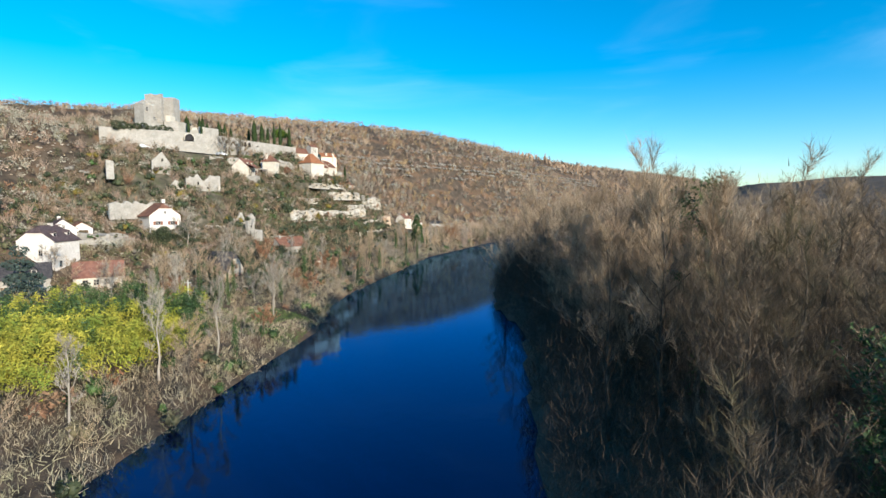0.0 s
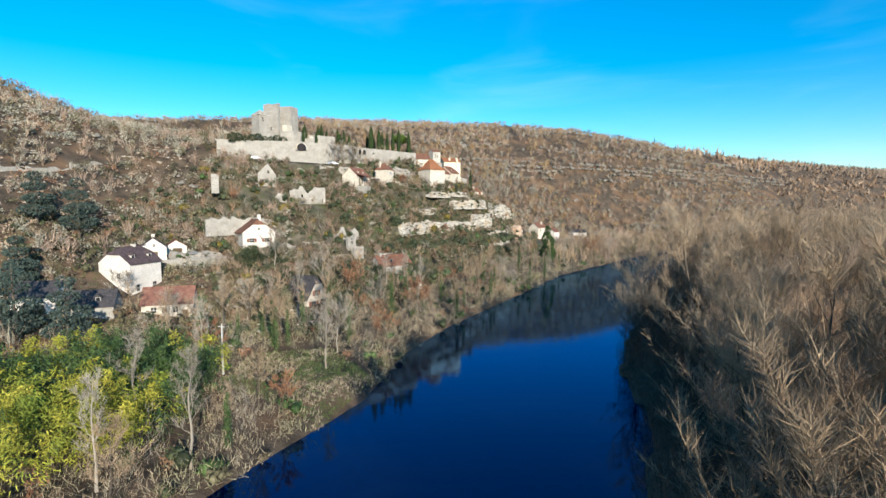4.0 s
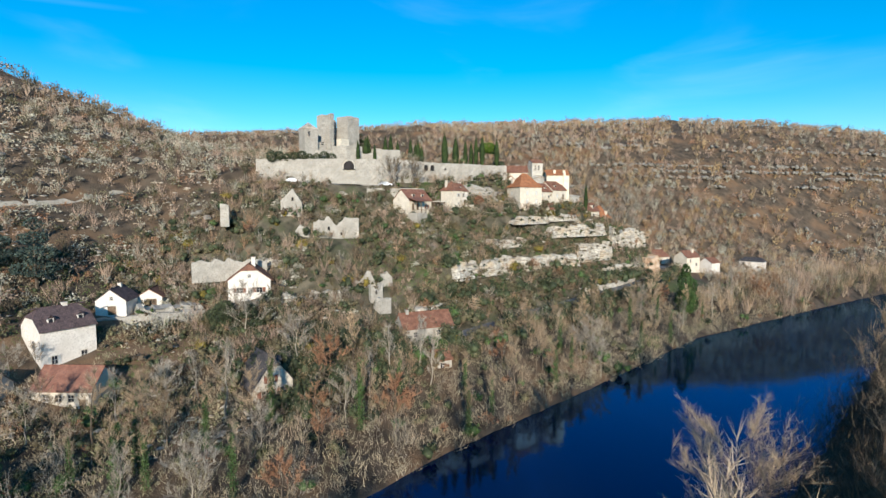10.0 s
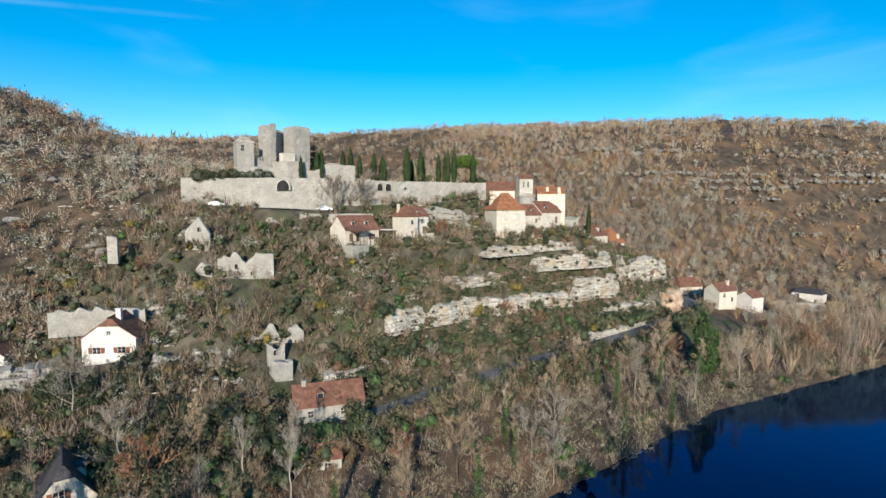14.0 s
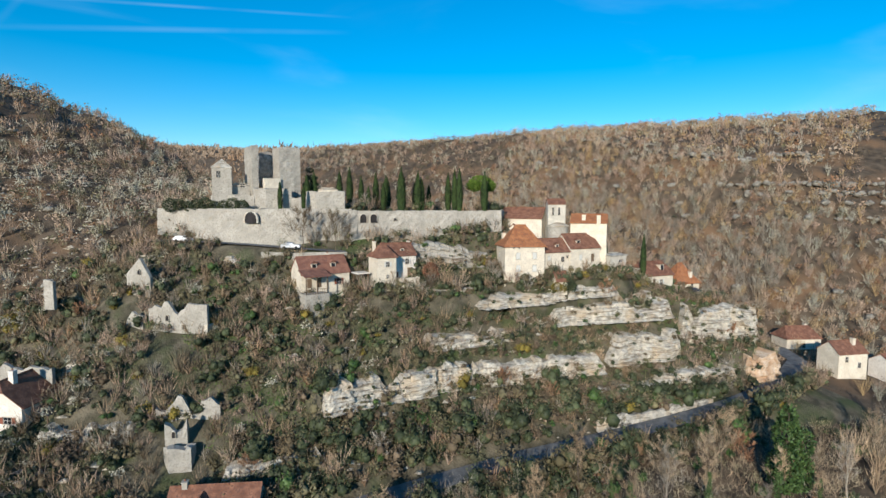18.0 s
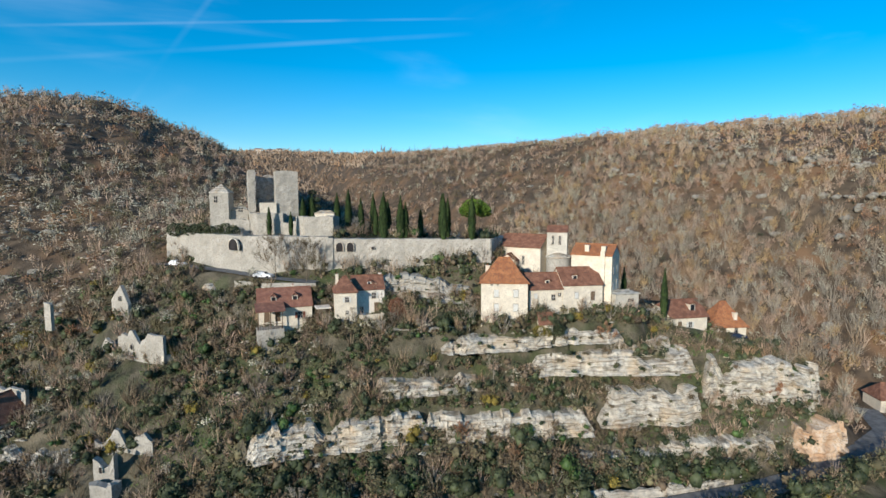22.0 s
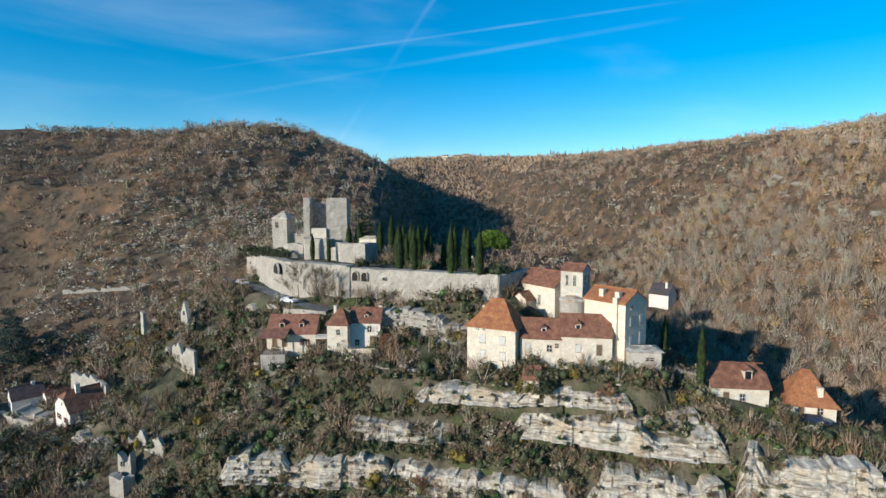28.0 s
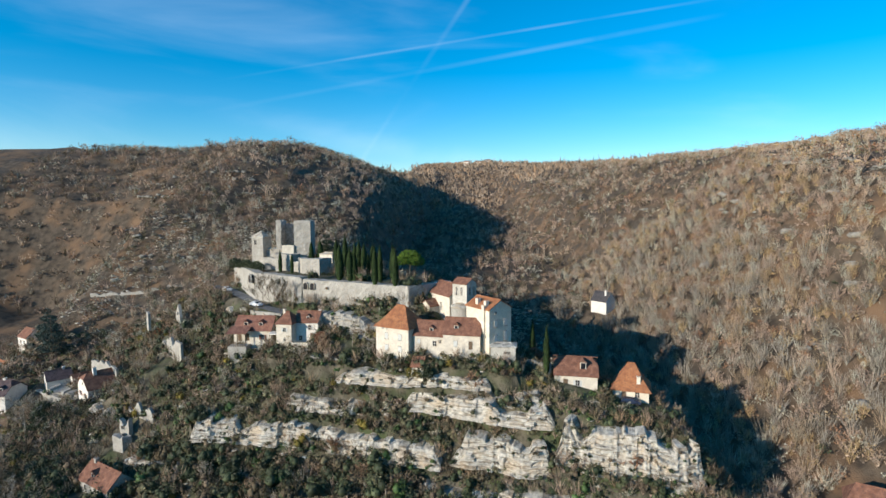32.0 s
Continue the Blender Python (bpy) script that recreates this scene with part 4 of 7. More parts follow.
house("tall ochre house with brown roof by the valley road", -26.0, 346.0, 13.0, 65.0, 9.0, 6.5, 5.4, 2.6, M_OCHRE, M_TILE_BROWN, chimneys=[(2, -1.0, 0.7, 0.9)], windows=[("f", 2, 1.4, 0.9, 1.4, ""), ("f", -2, 3.2, 0.9, 1.3, "")])
house("plastered house with steep brown roof by the valley road", -43.5, 363.5, 12.0, 58.0, 11.0, 7.0, 4.2, 3.0, M_RENDER, M_TILE_BROWN, hip=1.6, chimneys=[(3, 0.5, 0.6, 0.8)], windows=[("f", 0, 1.2, 1.0, 1.3, "")])
house("low house with brown roof beside the lane", -18.5, 357.0, 12.0, 70.0, 7.0, 6.0, 3.4, 2.0, M_WHITE, M_TILE_BROWN)
house("white riverside house with dark glazed gallery roof", -5.0, 398.5, 8.6, -8.0, 10.5, 7.0, 4.6, 1.6, M_WHITE, M_SLATE, hip=1.5, windows=[("f", -3.4, 2.4, 1.6, 1.5, ""), ("f", 3.2, 0.4, 0.9, 1.9, "d")])
house("white house with red roof by the far road", 20.5, 475.0, 13.5, -20.0, 8.0, 6.5, 4.6, 2.2, M_WHITE, M_TILE_RED)
house("small white house with red roof by the far road", 8.0, 468.0, 13.0, -20.0, 6.5, 6.0, 3.6, 2.0, M_WHITE, M_TILE_RED)
house("lone white house on the ridge", -272.0, 578.0, 117.0, 20.0, 10.0, 7.0, 3.2, 1.5, M_WHITE, M_TILE_BROWN, sink=6)
for fx, fy in ((-1500, 334), (-1440, 300), (-1560, 365)):
    house("distant pale farmhouse on the plateau", fx, fy, ground_z(fx, fy) + 4, 80.0, 16.0, 9.0, 8.0, 3.0, M_WHITE, M_TILE_BROWN, sink=8)

# ---- castle and its terrace ----
def rugged(points, z0, z1, depth, seed, cell=0.9, relief=0.18, ragged=0.0, taper=0.0, closed_back=True):
    """A rough-faced stone wall along a line in plan: a front with relief, an uneven top and a back."""
    pts = []
    for (ax, ay), (bx, by) in zip(points, points[1:]):
        n = max(1, int(math.hypot(bx - ax, by - ay) / cell))
        pts += [(ax + (bx - ax) * i / n, ay + (by - ay) * i / n) for i in range(n)]
    pts.append(points[-1])
    rows = max(2, int((z1 - z0) / cell))
    v, f = [], []
    m = len(pts)
    for i, (x, y) in enumerate(pts):
        p, q = pts[max(i - 1, 0)], pts[min(i + 1, m - 1)]
        l = math.hypot(q[0] - p[0], q[1] - p[1])
        nx_, ny_ = (q[1] - p[1]) / l, -(q[0] - p[0]) / l
        top = z1 + ragged * (noise.noise((x * 0.45, y * 0.45, seed)) * 1.4 + 0.6 * round(2 * noise.noise((x * 0.9, y * 0.9, seed + 4))) / 2)
        for k in range(rows + 1):
            z = z0 + (top - z0) * k / rows
            o = relief * noise.noise((x * 0.8, y * 0.8, z * 1.1 + seed)) - taper * k / rows
            v.append((x + nx_ * o, y + ny_ * o, z))
        v.append((x - nx_ * depth, y - ny_ * depth, top))
        v.append((x - nx_ * depth, y - ny_ * depth, z0))
    s = rows + 3
    for i in range(m - 1):
        for k in range(s - 1):
            f.append((i * s + k, (i + 1) * s + k, (i + 1) * s + k + 1, i * s + k + 1))
    f.append(tuple(range(s))[::-1])
    f.append(tuple((m - 1) * s + k for k in range(s)))
    return v, f


def arch_niche(parent, x, y, z, rz, w, h, deep, name="arch"):
    """A near-black plug painted as the shade of a vaulted recess, with its stone rim, on a wall's face (front towards
    -y of its own frame).
    """
    m = pose(x, y, z, 0, 0, rz)
    prof = [(-w / 2, 0), (w / 2, 0)] + [(w / 2 * math.cos(a), h - w / 2 + w / 2 * math.sin(a)) for a in np.linspace(0, math.pi, 9)]
    face = [m @ Vector((u, -0.30, q)) for u, q in prof]
    back = [m @ Vector((u, deep, q)) for u, q in prof]
    n = len(prof)
    part(name, ([*face, *back], [tuple(range(n))] + [(i, (i + 1) % n, n + (i + 1) % n, n + i) for i in range(n)]), M_DARK, parent, "arched opening, its shade painted as a dark plug")
    rim = [(u * 1.22, max(q * 1.1, 0)) for u, q in prof[1:]] + [(-w / 2 * 1.22, 0)]
    inner = prof[1:] + [(-w / 2, 0)]
    v = [m @ Vector((u, d, q)) for d in (-0.36, 0.05) for r_ in (inner, rim) for u, q in r_]
    k = len(rim)
    f = []
    for i in range(k - 1):
        f += [(i, i + 1, k + i + 1, k + i), (k + i, k + i + 1, 3 * k + i + 1, 3 * k + i)]
    part("arch_stone", (v, f), M_ROCK, parent)


def turn_of(a, b):
    return math.degrees(math.atan2(b[1] - a[1], b[0] - a[0]))


tw = thing("terrace_wall", "long pale limestone retaining wall under the castle terrace", "retaining wall")
CW = [p[:2] for p in CASTLE_WALL]
part("wall", rugged(CW[:2], 44.5, 56.1, 3.4, 1, relief=0.22, ragged=0.12, taper=0.5), M_RUBBLE, tw)
part("wall", rugged(CW[1:3], 44.5, 56.1, 3.4, 2, relief=0.22, ragged=0.12, taper=0.5), M_RUBBLE, tw)
part("wall", rugged([(-88.2, 233.0), CW[3]], 45.5, 55.7, 3.4, 3, relief=0.22, ragged=0.15, taper=0.4), M_RUBBLE, tw)
part("wall", rugged(CW[3:5], 45.5, 55.7, 3.4, 4, relief=0.25, ragged=0.15, taper=0.4), M_RUBBLE, tw)
part("buttress", rugged([(-89.6, 231.4), (-88.2, 231.6), (-87.6, 233.2)], 45.0, 55.9, 1.5, 5, relief=0.15, taper=0.6), M_RUBBLE, tw)
t1, t2 = turn_of(CW[0], CW[1]), turn_of(CW[2], CW[3])
arch_niche(tw, -101.6, 213.0, 52.8, t1, 3.4, 2.6, 0.6)
arch_niche(tw, -87.6, 234.8, 52.9, t2, 1.5, 2.0, 0.6)
arch_niche(tw, -86.6, 237.0, 52.9, t2, 1.5, 2.0, 0.6)
arch_niche(tw, -84.5, 241.6, 53.4, t2, 0.6, 0.6, 0.6, "slot")

keep = thing("castle_keep", "ruined limestone castle keep split open to the sky", "castle")
part("wall", rugged([(-121.0, 217.0), (-114.4, 217.0), (-114.4, 218.7)], 55, 72.0, 1.5, 11, cell=0.8, ragged=0.35), M_RUBBLE, keep)
# Inner faces: weathered rubble, darkened to carry the shade of the hollow.
part("wall", rugged([(-114.4, 218.75), (-120.6, 218.75)], 55, 71.6, 0.4, 12, cell=0.8, ragged=0.3, relief=0.35), M_DARKSTONE, keep, "weathered inner face with its shade put into the colour")
part("wall", rugged([(-119.0, 218.7), (-119.0, 224.0)], 55, 70.6, 1.4, 13, cell=0.8, ragged=0.9, relief=0.35), M_DARKSTONE, keep, "weathered inner face with its shade put into the colour")
part("tower", join(rugged([(-112.9, 223.6), (-112.9, 229.2)], 55, 72.0, 5.4, 14, cell=0.8, ragged=0.25)), M_RUBBLE, keep)
part("wall", rugged([(-114.2, 219.6), (-112.2, 219.6), (-112.2, 223.6)], 56, 63.8, 0.8, 15, cell=0.8, relief=0.1), M_RENDER, keep)
ch = house("square castle turret with a low stone pyramid roof", -118.0, 210.6, 59.2, 74.0, 4.6, 4.6, 7.2, 2.0, M_RUBBLE, M_ROCK, hip=2.2, name="castle_turret", category="turret", windows=[("f", -0.8, 4.6, 0.9, 1.6, "")], over=0.2, sink=4)
house("low castle lodging with flat stone roof", -118.6, 215.0, 58.5, 80.0, 4.6, 4.4, 3.4, 0.5, M_RUBBLE, M_ROCK, hip=1.0, name="castle_lodging", category="castle building", windows=[("f", 0.5, 3.0, 1.2, 0.9, "")], over=0.15, sink=4)
bl = thing("bastion", "square limestone bastion below the keep", "castle wall")
part("wall", rugged([(-113.5, 217.0), (-108.4, 218.6), (-107.0, 224.6), (-111.5, 226.0)], 54.5, 61.2, 2.5, 21, cell=0.8, ragged=0.3), M_RUBBLE, bl)
bl = thing("bastion", "low limestone bastion with stairs below the keep", "castle wall")
part("wall", rugged([(-104.5, 227.5), (-102.2, 229.2), (-99.4, 235.6), (-104.5, 238.2)], 54.5, 60.4, 2.2, 22, cell=0.8, ragged=0.25), M_RUBBLE, bl)
bl = thing("castle_wall", "broken limestone wall linking the castle bastions", "castle wall")
part("wall", rugged([(-107.0, 224.6), (-104.5, 227.5)], 54.5, 59.0, 1.0, 23, cell=0.7, ragged=0.9), M_RUBBLE, bl)
part("wall", rugged([(-118.5, 207.8), (-114.2, 212.5), (-113.0, 217.0)], 54.5, 59.4, 1.6, 24, cell=0.8, ragged=0.4), M_RUBBLE, bl)
house("small pale garden building behind the bastion", -110.5, 235.8, 57.0, 70.0, 5.0, 3.4, 4.0, 0.5, M_RENDER, M_ROCK, hip=1.0, name="garden_house", category="outbuilding", over=0.15)

# lane wall and parked cars
lw = thing("lane_wall", "low stone retaining wall along the village lane", "retaining wall")
part("wall", rugged([(-93.6, 212.6), (-87.0, 219.5), (-83.4, 228.6)], 41.0, 46.6, 0.6, 31, cell=0.8, ragged=0.15), M_RUBBLE, lw)


def car(x, y, z, rz, paint, label):
    c = thing("car", label, "car", pose(x, y, z, 0, 0, rz))
    prof = [(-2.1, 0.35), (2.1, 0.35), (2.1, 0.75), (1.7, 0.92), (0.9, 1.0), (0.35, 1.42), (-1.3, 1.45), (-1.95, 0.98), (-2.12, 0.8)]
    n = len(prof)
    v = [(u, s * (0.86 if q < 1.1 else 0.68), q) for s in (-1, 1) for u, q in prof]
    part("body", (v, [tuple(range(n)), tuple(range(2 * n - 1, n - 1, -1))] + [(i, n + i, n + (i + 1) % n, (i + 1) % n) for i in range(n)]), paint, c)
    for s in (-1, 1):
        part("side_window", ([(0.75, s * 0.83, 1.02), (0.3, s * 0.71, 1.36), (-1.2, s * 0.71, 1.38), (-1.6, s * 0.83, 1.04)], [(0, 1, 2, 3) if s < 0 else (3, 2, 1, 0)]), M_GLASS, c)
        for u in (-1.3, 1.3):
            part("wheel", tube([(u, s * 0.74, 0.33), (u, s * 0.9, 0.33)], [0.33, 0.33], 14), M_TYRE, c)
    part("windscreen", ([(0.88, -0.74, 1.02), (0.88, 0.74, 1.02), (0.38, 0.66, 1.40), (0.38, -0.66, 1.40)], [(0, 1, 2, 3)]), M_GLASS, c)


car(-91.3, 218.6, 47.25, 58, M_CAR, "white hatchback parked beside the lane")
car(-113.0, 200.2, 48.3, 45, M_CAR, "pale car parked under the castle wall")
M_CARBLUE = mat("dark_blue_car_paint", (0.02, 0.03, 0.05), (0.03, 0.04, 0.07), scale=0.5, rough=0.25)
car(-51.3, 316.0, 33.4, 75, M_CARBLUE, "dark car parked on the house terrace")

# ruins on the slope
def ruin(label, points, z0, z1, ragged, seed, openings=(), depth=0.7, material=None):
    r_ = thing("ruin", label, "ruin")
    part("wall", rugged(points, z0, z1, depth, seed, cell=0.7, relief=0.12, ragged=ragged), material or M_RUBBLE, r_)
    rz = turn_of(points[0], points[-1])
    L = math.dist(points[0], points[-1])
    for u, z, w, h in openings:
        px = points[0][0] + (points[-1][0] - points[0][0]) * u / L
        py = points[0][1] + (points[-1][1] - points[0][1]) * u / L
        arch_niche(r_, px, py, z, rz, w, h, 0.2, "opening")
    return r_


ruin("roofless ruined house wall with empty windows", [(-92.6, 190.2), (-87.6, 195.2), (-84.0, 199.2)], 29.5, 37.4, 1.6, 41, [(4.2, 34.4, 0.7, 1.1), (7.6, 33.0, 0.5, 0.8)])
part("wall", rugged([(-84.0, 199.2), (-88.2, 203.0)], 29.5, 33.6, 0.7, 42, cell=0.7, ragged=0.6), M_RENDER, ruin("ruined side wall of pale stone", [(-96.4, 186.6), (-93.2, 189.2)], 31.5, 35.0, 1.3, 43))
g_ = thing("ruin", "ruined pale stone gable standing alone", "ruin")
part("wall", ([Vector((-103.2, 187.6, 37)), Vector((-98.6, 191.4, 37)), Vector((-98.6, 191.4, 42)), Vector((-100.7, 189.8, 46)), Vector((-103.2, 187.6, 42.6)), Vector((-103.7, 188.2, 37)), Vector((-99.1, 192.0, 37)), Vector((-99.1, 192.0, 42)), Vector((-101.2, 190.4, 46)), Vector((-103.7, 188.2, 42.6))],
              [(0, 1, 2, 3, 4), (9, 8, 7, 6, 5), (1, 6, 7, 2), (2, 7, 8, 3), (3, 8, 9, 4), (4, 9, 5, 0)]), M_RUBBLE, g_)
arch_niche(g_, -100.6, 189.8, 42.6, 39, 0.6, 1.0, 0.1, "opening")
ruin("broken stone wall stub on the slope", [(-110.4, 173.4), (-108.8, 175.0)], 35.5, 41.4, 0.5, 44)
ruin("ruined pale stone house with a ragged top", [(-75.4, 188.8), (-73.4, 193.4), (-70.8, 198.2)], 17.5, 22.6, 2.2, 45, [(3.0, 20.0, 0.6, 1.0)])
ruin("broken ruined wall stub with an empty window", [(-70.4, 189.4), (-69.2, 192.6)], 16.5, 21.0, 1.9, 46, [(1.4, 18.8, 0.5, 1.1)], depth=1.2)
ruin("square block of a ruined stone tower", [(-69.2, 189.0), (-67.4, 189.4), (-66.4, 192.6), (-68.4, 193.8)], 11.5, 17.8, 0.5, 47, depth=1.4, material=M_RUBBLE)
ruin("long pale broken wall behind the white house", [(-101.5, 160.0), (-97.5, 168.0), (-92.0, 174.5)], 22.5, 27.6, 0.9, 48)
ruin("low terrace wall of pale stone", [(-98.0, 180.0), (-94.0, 186.0)], 26.5, 29.0, 0.6, 49)
ruin("low broken field wall of pale stone", [(-86.0, 176.0), (-82.0, 184.0)], 19.5, 22.0, 0.8, 50)
ruin("long pale retaining wall below the hamlet houses", [(-103.0, 139.6), (-97.6, 149.0), (-93.6, 158.6)], 10.5, 17.2, 0.3, 51, depth=1.2, material=M_RUBBLE)
ruin("stone retaining wall of the terraced garden", [(-68.0, 240.6), (-66.4, 246.0), (-65.0, 252.2), (-64.9, 255.6)], 35.6, 38.9, 0.5, 52, depth=1.0, material=M_RUBBLE)
ruin("roadside wall of pale limestone", [(-41.6, 264.0), (-36.6, 282.6), (-34.2, 295.0)], 10.0, 13.6, 0.6, 53, material=M_ROCK)
ruin("garden wall of pale stone beyond the manor", [(-60.5, 292.5), (-58.0, 296.5), (-56.5, 299.5)], 36.5, 40.6, 0.5, 54, material=M_RUBBLE)
ruin("long pale wall by the valley road", [(-34.0, 372.0), (-14.0, 378.0), (2.0, 384.0)], 8.0, 11.2, 0.2, 55)

# limestone ledges
def ledge(points, z0, z1, seed, label="pale bedded limestone ledge", material=None, back=3.5, tilt=0.0):
    """A bedded cliff: strata that stand proud or draw back, broken along their length."""
    pts, run = [], 0.0
    for (ax, ay), (bx, by) in zip(points, points[1:]):
        n = max(1, int(math.hypot(bx - ax, by - ay) / 0.3))
        pts += [(ax + (bx - ax) * i / n, ay + (by - ay) * i / n) for i in range(n)]
    pts.append(points[-1])
    m = len(pts)
    rows = max(4, int((z1 - z0) / 0.3))
    v, f = [], []
    block = random.Random(seed)
    table = [[block.uniform(-0.36, 0.36) for _ in range(97)] for _ in range(40)]
    for i, (x, y) in enumerate(pts):
        p, q = pts[max(i - 4, 0)], pts[min(i + 4, m - 1)]
        l = math.hypot(q[0] - p[0], q[1] - p[1])
        nx_, ny_ = (q[1] - p[1]) / l, -(q[0] - p[0]) / l
        s = i / (m - 1)
        end = min(1.0, 14 * s + 0.25, 14 * (1 - s) + 0.25)
        step_ = table[39][int(i * 0.3 / 1.9) % 97] + 0.6 * table[38][int(i * 0.3 / 4.3) % 97]
        big = 1.1 + 0.9 * noise.noise((x * 0.14, y * 0.14, seed)) + 0.22 * noise.noise((x * 0.45, y * 0.45, seed))
        top = z0 + (z1 - z0) * end * (0.92 + 0.26 * step_ + 0.2 * noise.noise((x * 0.2, y * 0.2, seed + 9))) + tilt * s
        gap = min(1.0, max(0.0, (noise.noise((x * 0.13, y * 0.13, seed + 20)) + 0.42) / 0.22))
        top = z0 + tilt * s + (top - z0 - tilt * s) * (0.6 + 0.4 * gap)
        crack = 0.4 if table[37][int(i * 0.3 / 1.2) % 97] > 0.27 else 0.0
        for k in range(rows + 1):
            z = z0 + tilt * s + (top - z0 - tilt * s) * k / rows
            bed = k // 3
            run_ = 1.2 + (bed * 7 % 5) * 0.55
            st = 1.1 * table[bed % 36][int(i * 0.3 / run_ + bed * 3.7) % 97] + 0.9 * table[36][bed % 97] + 0.14 * noise.noise((x * 1.9, y * 1.9, k * 1.9))
            o = big + st - crack - 0.8 * k / rows + (0.5 if k == 0 else 0) - (0.22 if int(k + 3 * noise.noise((x * 0.08, y * 0.08, seed))) % 4 == 3 else 0.0)
            v.append((x + nx_ * o, y + ny_ * o, z + 0.05 * noise.noise((x, y, k * 2.0))))
        v.append((x - nx_ * back, y - ny_ * back, top + 0.3))
        v.append((x - nx_ * (back + 1), y - ny_ * (back + 1), z0 - 1))
    s_ = rows + 3
    for i in range(m - 1):
        for k in range(s_ - 1):
            f.append((i * s_ + k, (i + 1) * s_ + k, (i + 1) * s_ + k + 1, i * s_ + k + 1))
    t = thing("limestone_ledge", label, "cliff")
    cuts = list(range(0, s_ - 3, 5 if rows < 20 else 8)) + [s_ - 1]
    for k0, k1 in zip(cuts, cuts[1:]):
        w = k1 - k0 + 1
        bv = [v[i * s_ + k] for i in range(m) for k in range(k0, k1 + 1)]
        bf = [(i * w + k, (i + 1) * w + k, (i + 1) * w + k + 1, i * w + k + 1) for i in range(m - 1) for k in range(w - 1)]
        part("bed", (bv, bf), material or M_ROCK, t)
    return t



for i_, (points_, z0_, z1_, label_, tilt_) in enumerate(LEDGES):
    ledge(points_, z0_, z1_, i_ + 1, label_, tilt=tilt_, material=M_RUBBLE if "grey limestone" in label_ else None)
ledge([(-99.5, 206), (-95.0, 211)], 42.0, 45.5, 10)
ledge([(-36.2, 313), (-33.6, 318), (-33.0, 323), (-36.0, 327)], 12.4, 20.0, 11, "ochre-stained limestone outcrop above the road", material=mat("ochre_limestone", (0.42, 0.26, 0.15), (0.62, 0.50, 0.38), (0.5, 0.33, 0.2), scale=0.4, bump=0.3))
ledge([(-96, 176), (-92, 181)], 24.0, 27.0, 20)
# ---- garden of the terrace ----
def cypress(x, y, z, h, w):
    c = thing("cypress", "slim dark green cypress on the castle terrace", "cypress", pose(x, y, z), group="terrace cypresses")
    part("trunk", tube([(0, 0, -0.4), (0, 0, h * 0.25)], [0.16, 0.12], 6), M_BARK, c)
    n = int(520 * h / 8)
    q = rng0.random(n) ** 0.85
    r = w * np.sin(np.clip(q * 1.02 + 0.06, 0, 1) ** 0.75 * math.pi) ** 0.6 * rng0.uniform(0.75, 1.05, n)
    a = rng0.uniform(0, 6.283, n)
    b = np.stack([np.cos(a) * r, np.sin(a) * r, 0.3 + q * h * 0.95], 1)
    d = np.stack([np.cos(a) * 0.25, np.sin(a) * 0.25, np.full(n, 1.0)], 1) * (0.75 * rng0.uniform(0.6, 1.2, n))[:, None]
    s = np.stack([-np.sin(a), np.cos(a), np.zeros(n)], 1) * 0.17
    v = np.stack([b - s, b + s, b + d], 1).reshape(-1, 3)
    core = tube([(0, 0, 0.3), (0, 0, h * 0.2), (0, 0, h * 0.6), (0, 0, h * 0.93)], [w * 0.5, w * 0.85, w * 0.65, 0.05], 8)
    part("crown", join(core, (v.tolist(), np.arange(3 * n).reshape(-1, 3).tolist())), M_CYPRESS, c)


rng0 = np.random.default_rng(3)
CYPRESSES = [(-105.7, 221.2, 55.3, 7.0, 0.6), (-102.6, 226.0, 55.3, 5.8, 0.5), (-86.8, 244.8, 55.3, 10.6, 1.3), (-84.6, 248.2, 55.3, 9.6, 1.05), (-84.9, 249.4, 55.3, 8.2, 0.9), (-109, 238.6, 57, 9.0, 0.9), (-109, 241.6, 57, 10.0, 1.0), (-108.4, 244.8, 56.5, 8.2, 0.8), (-102, 249.0, 55.8, 8.8, 1.0), (-105, 251.2, 55.8, 8.4, 1.0), (-78.4, 256.2, 55.3, 10.2, 0.95), (-81.7, 257.2, 55.3, 10.4, 0.8), (-88, 259.8, 55.3, 9.8, 0.9), (-85.8, 260.4, 55.3, 9.2, 0.8)]
CYPRESSES += [(-75.8, 262.0, 55.3, 9.6, 0.95), (-110.5, 230.0, 57, 7.8, 0.9), (-112, 232.6, 57, 8.4, 1.3), (-98, 246, 55.4, 6.8, 0.8), (-101, 243.2, 55.4, 6.0, 0.8), (-104, 247, 56, 9.6, 0.9), (-55.4, 298.4, 38.5, 10.8, 0.75), (-66.0, 296.7, 39, 9.5, 0.7), (-95.6, 233.6, 46.4, 4.4, 0.35), (-90.4, 231.5, 46.2, 3.8, 0.35), (-92, 252, 55.3, 7.2, 0.7), (-90, 255, 55.3, 6.4, 0.7)]
for x, y, z, h, w in CYPRESSES:
    cypress(x, y, z, h, w)


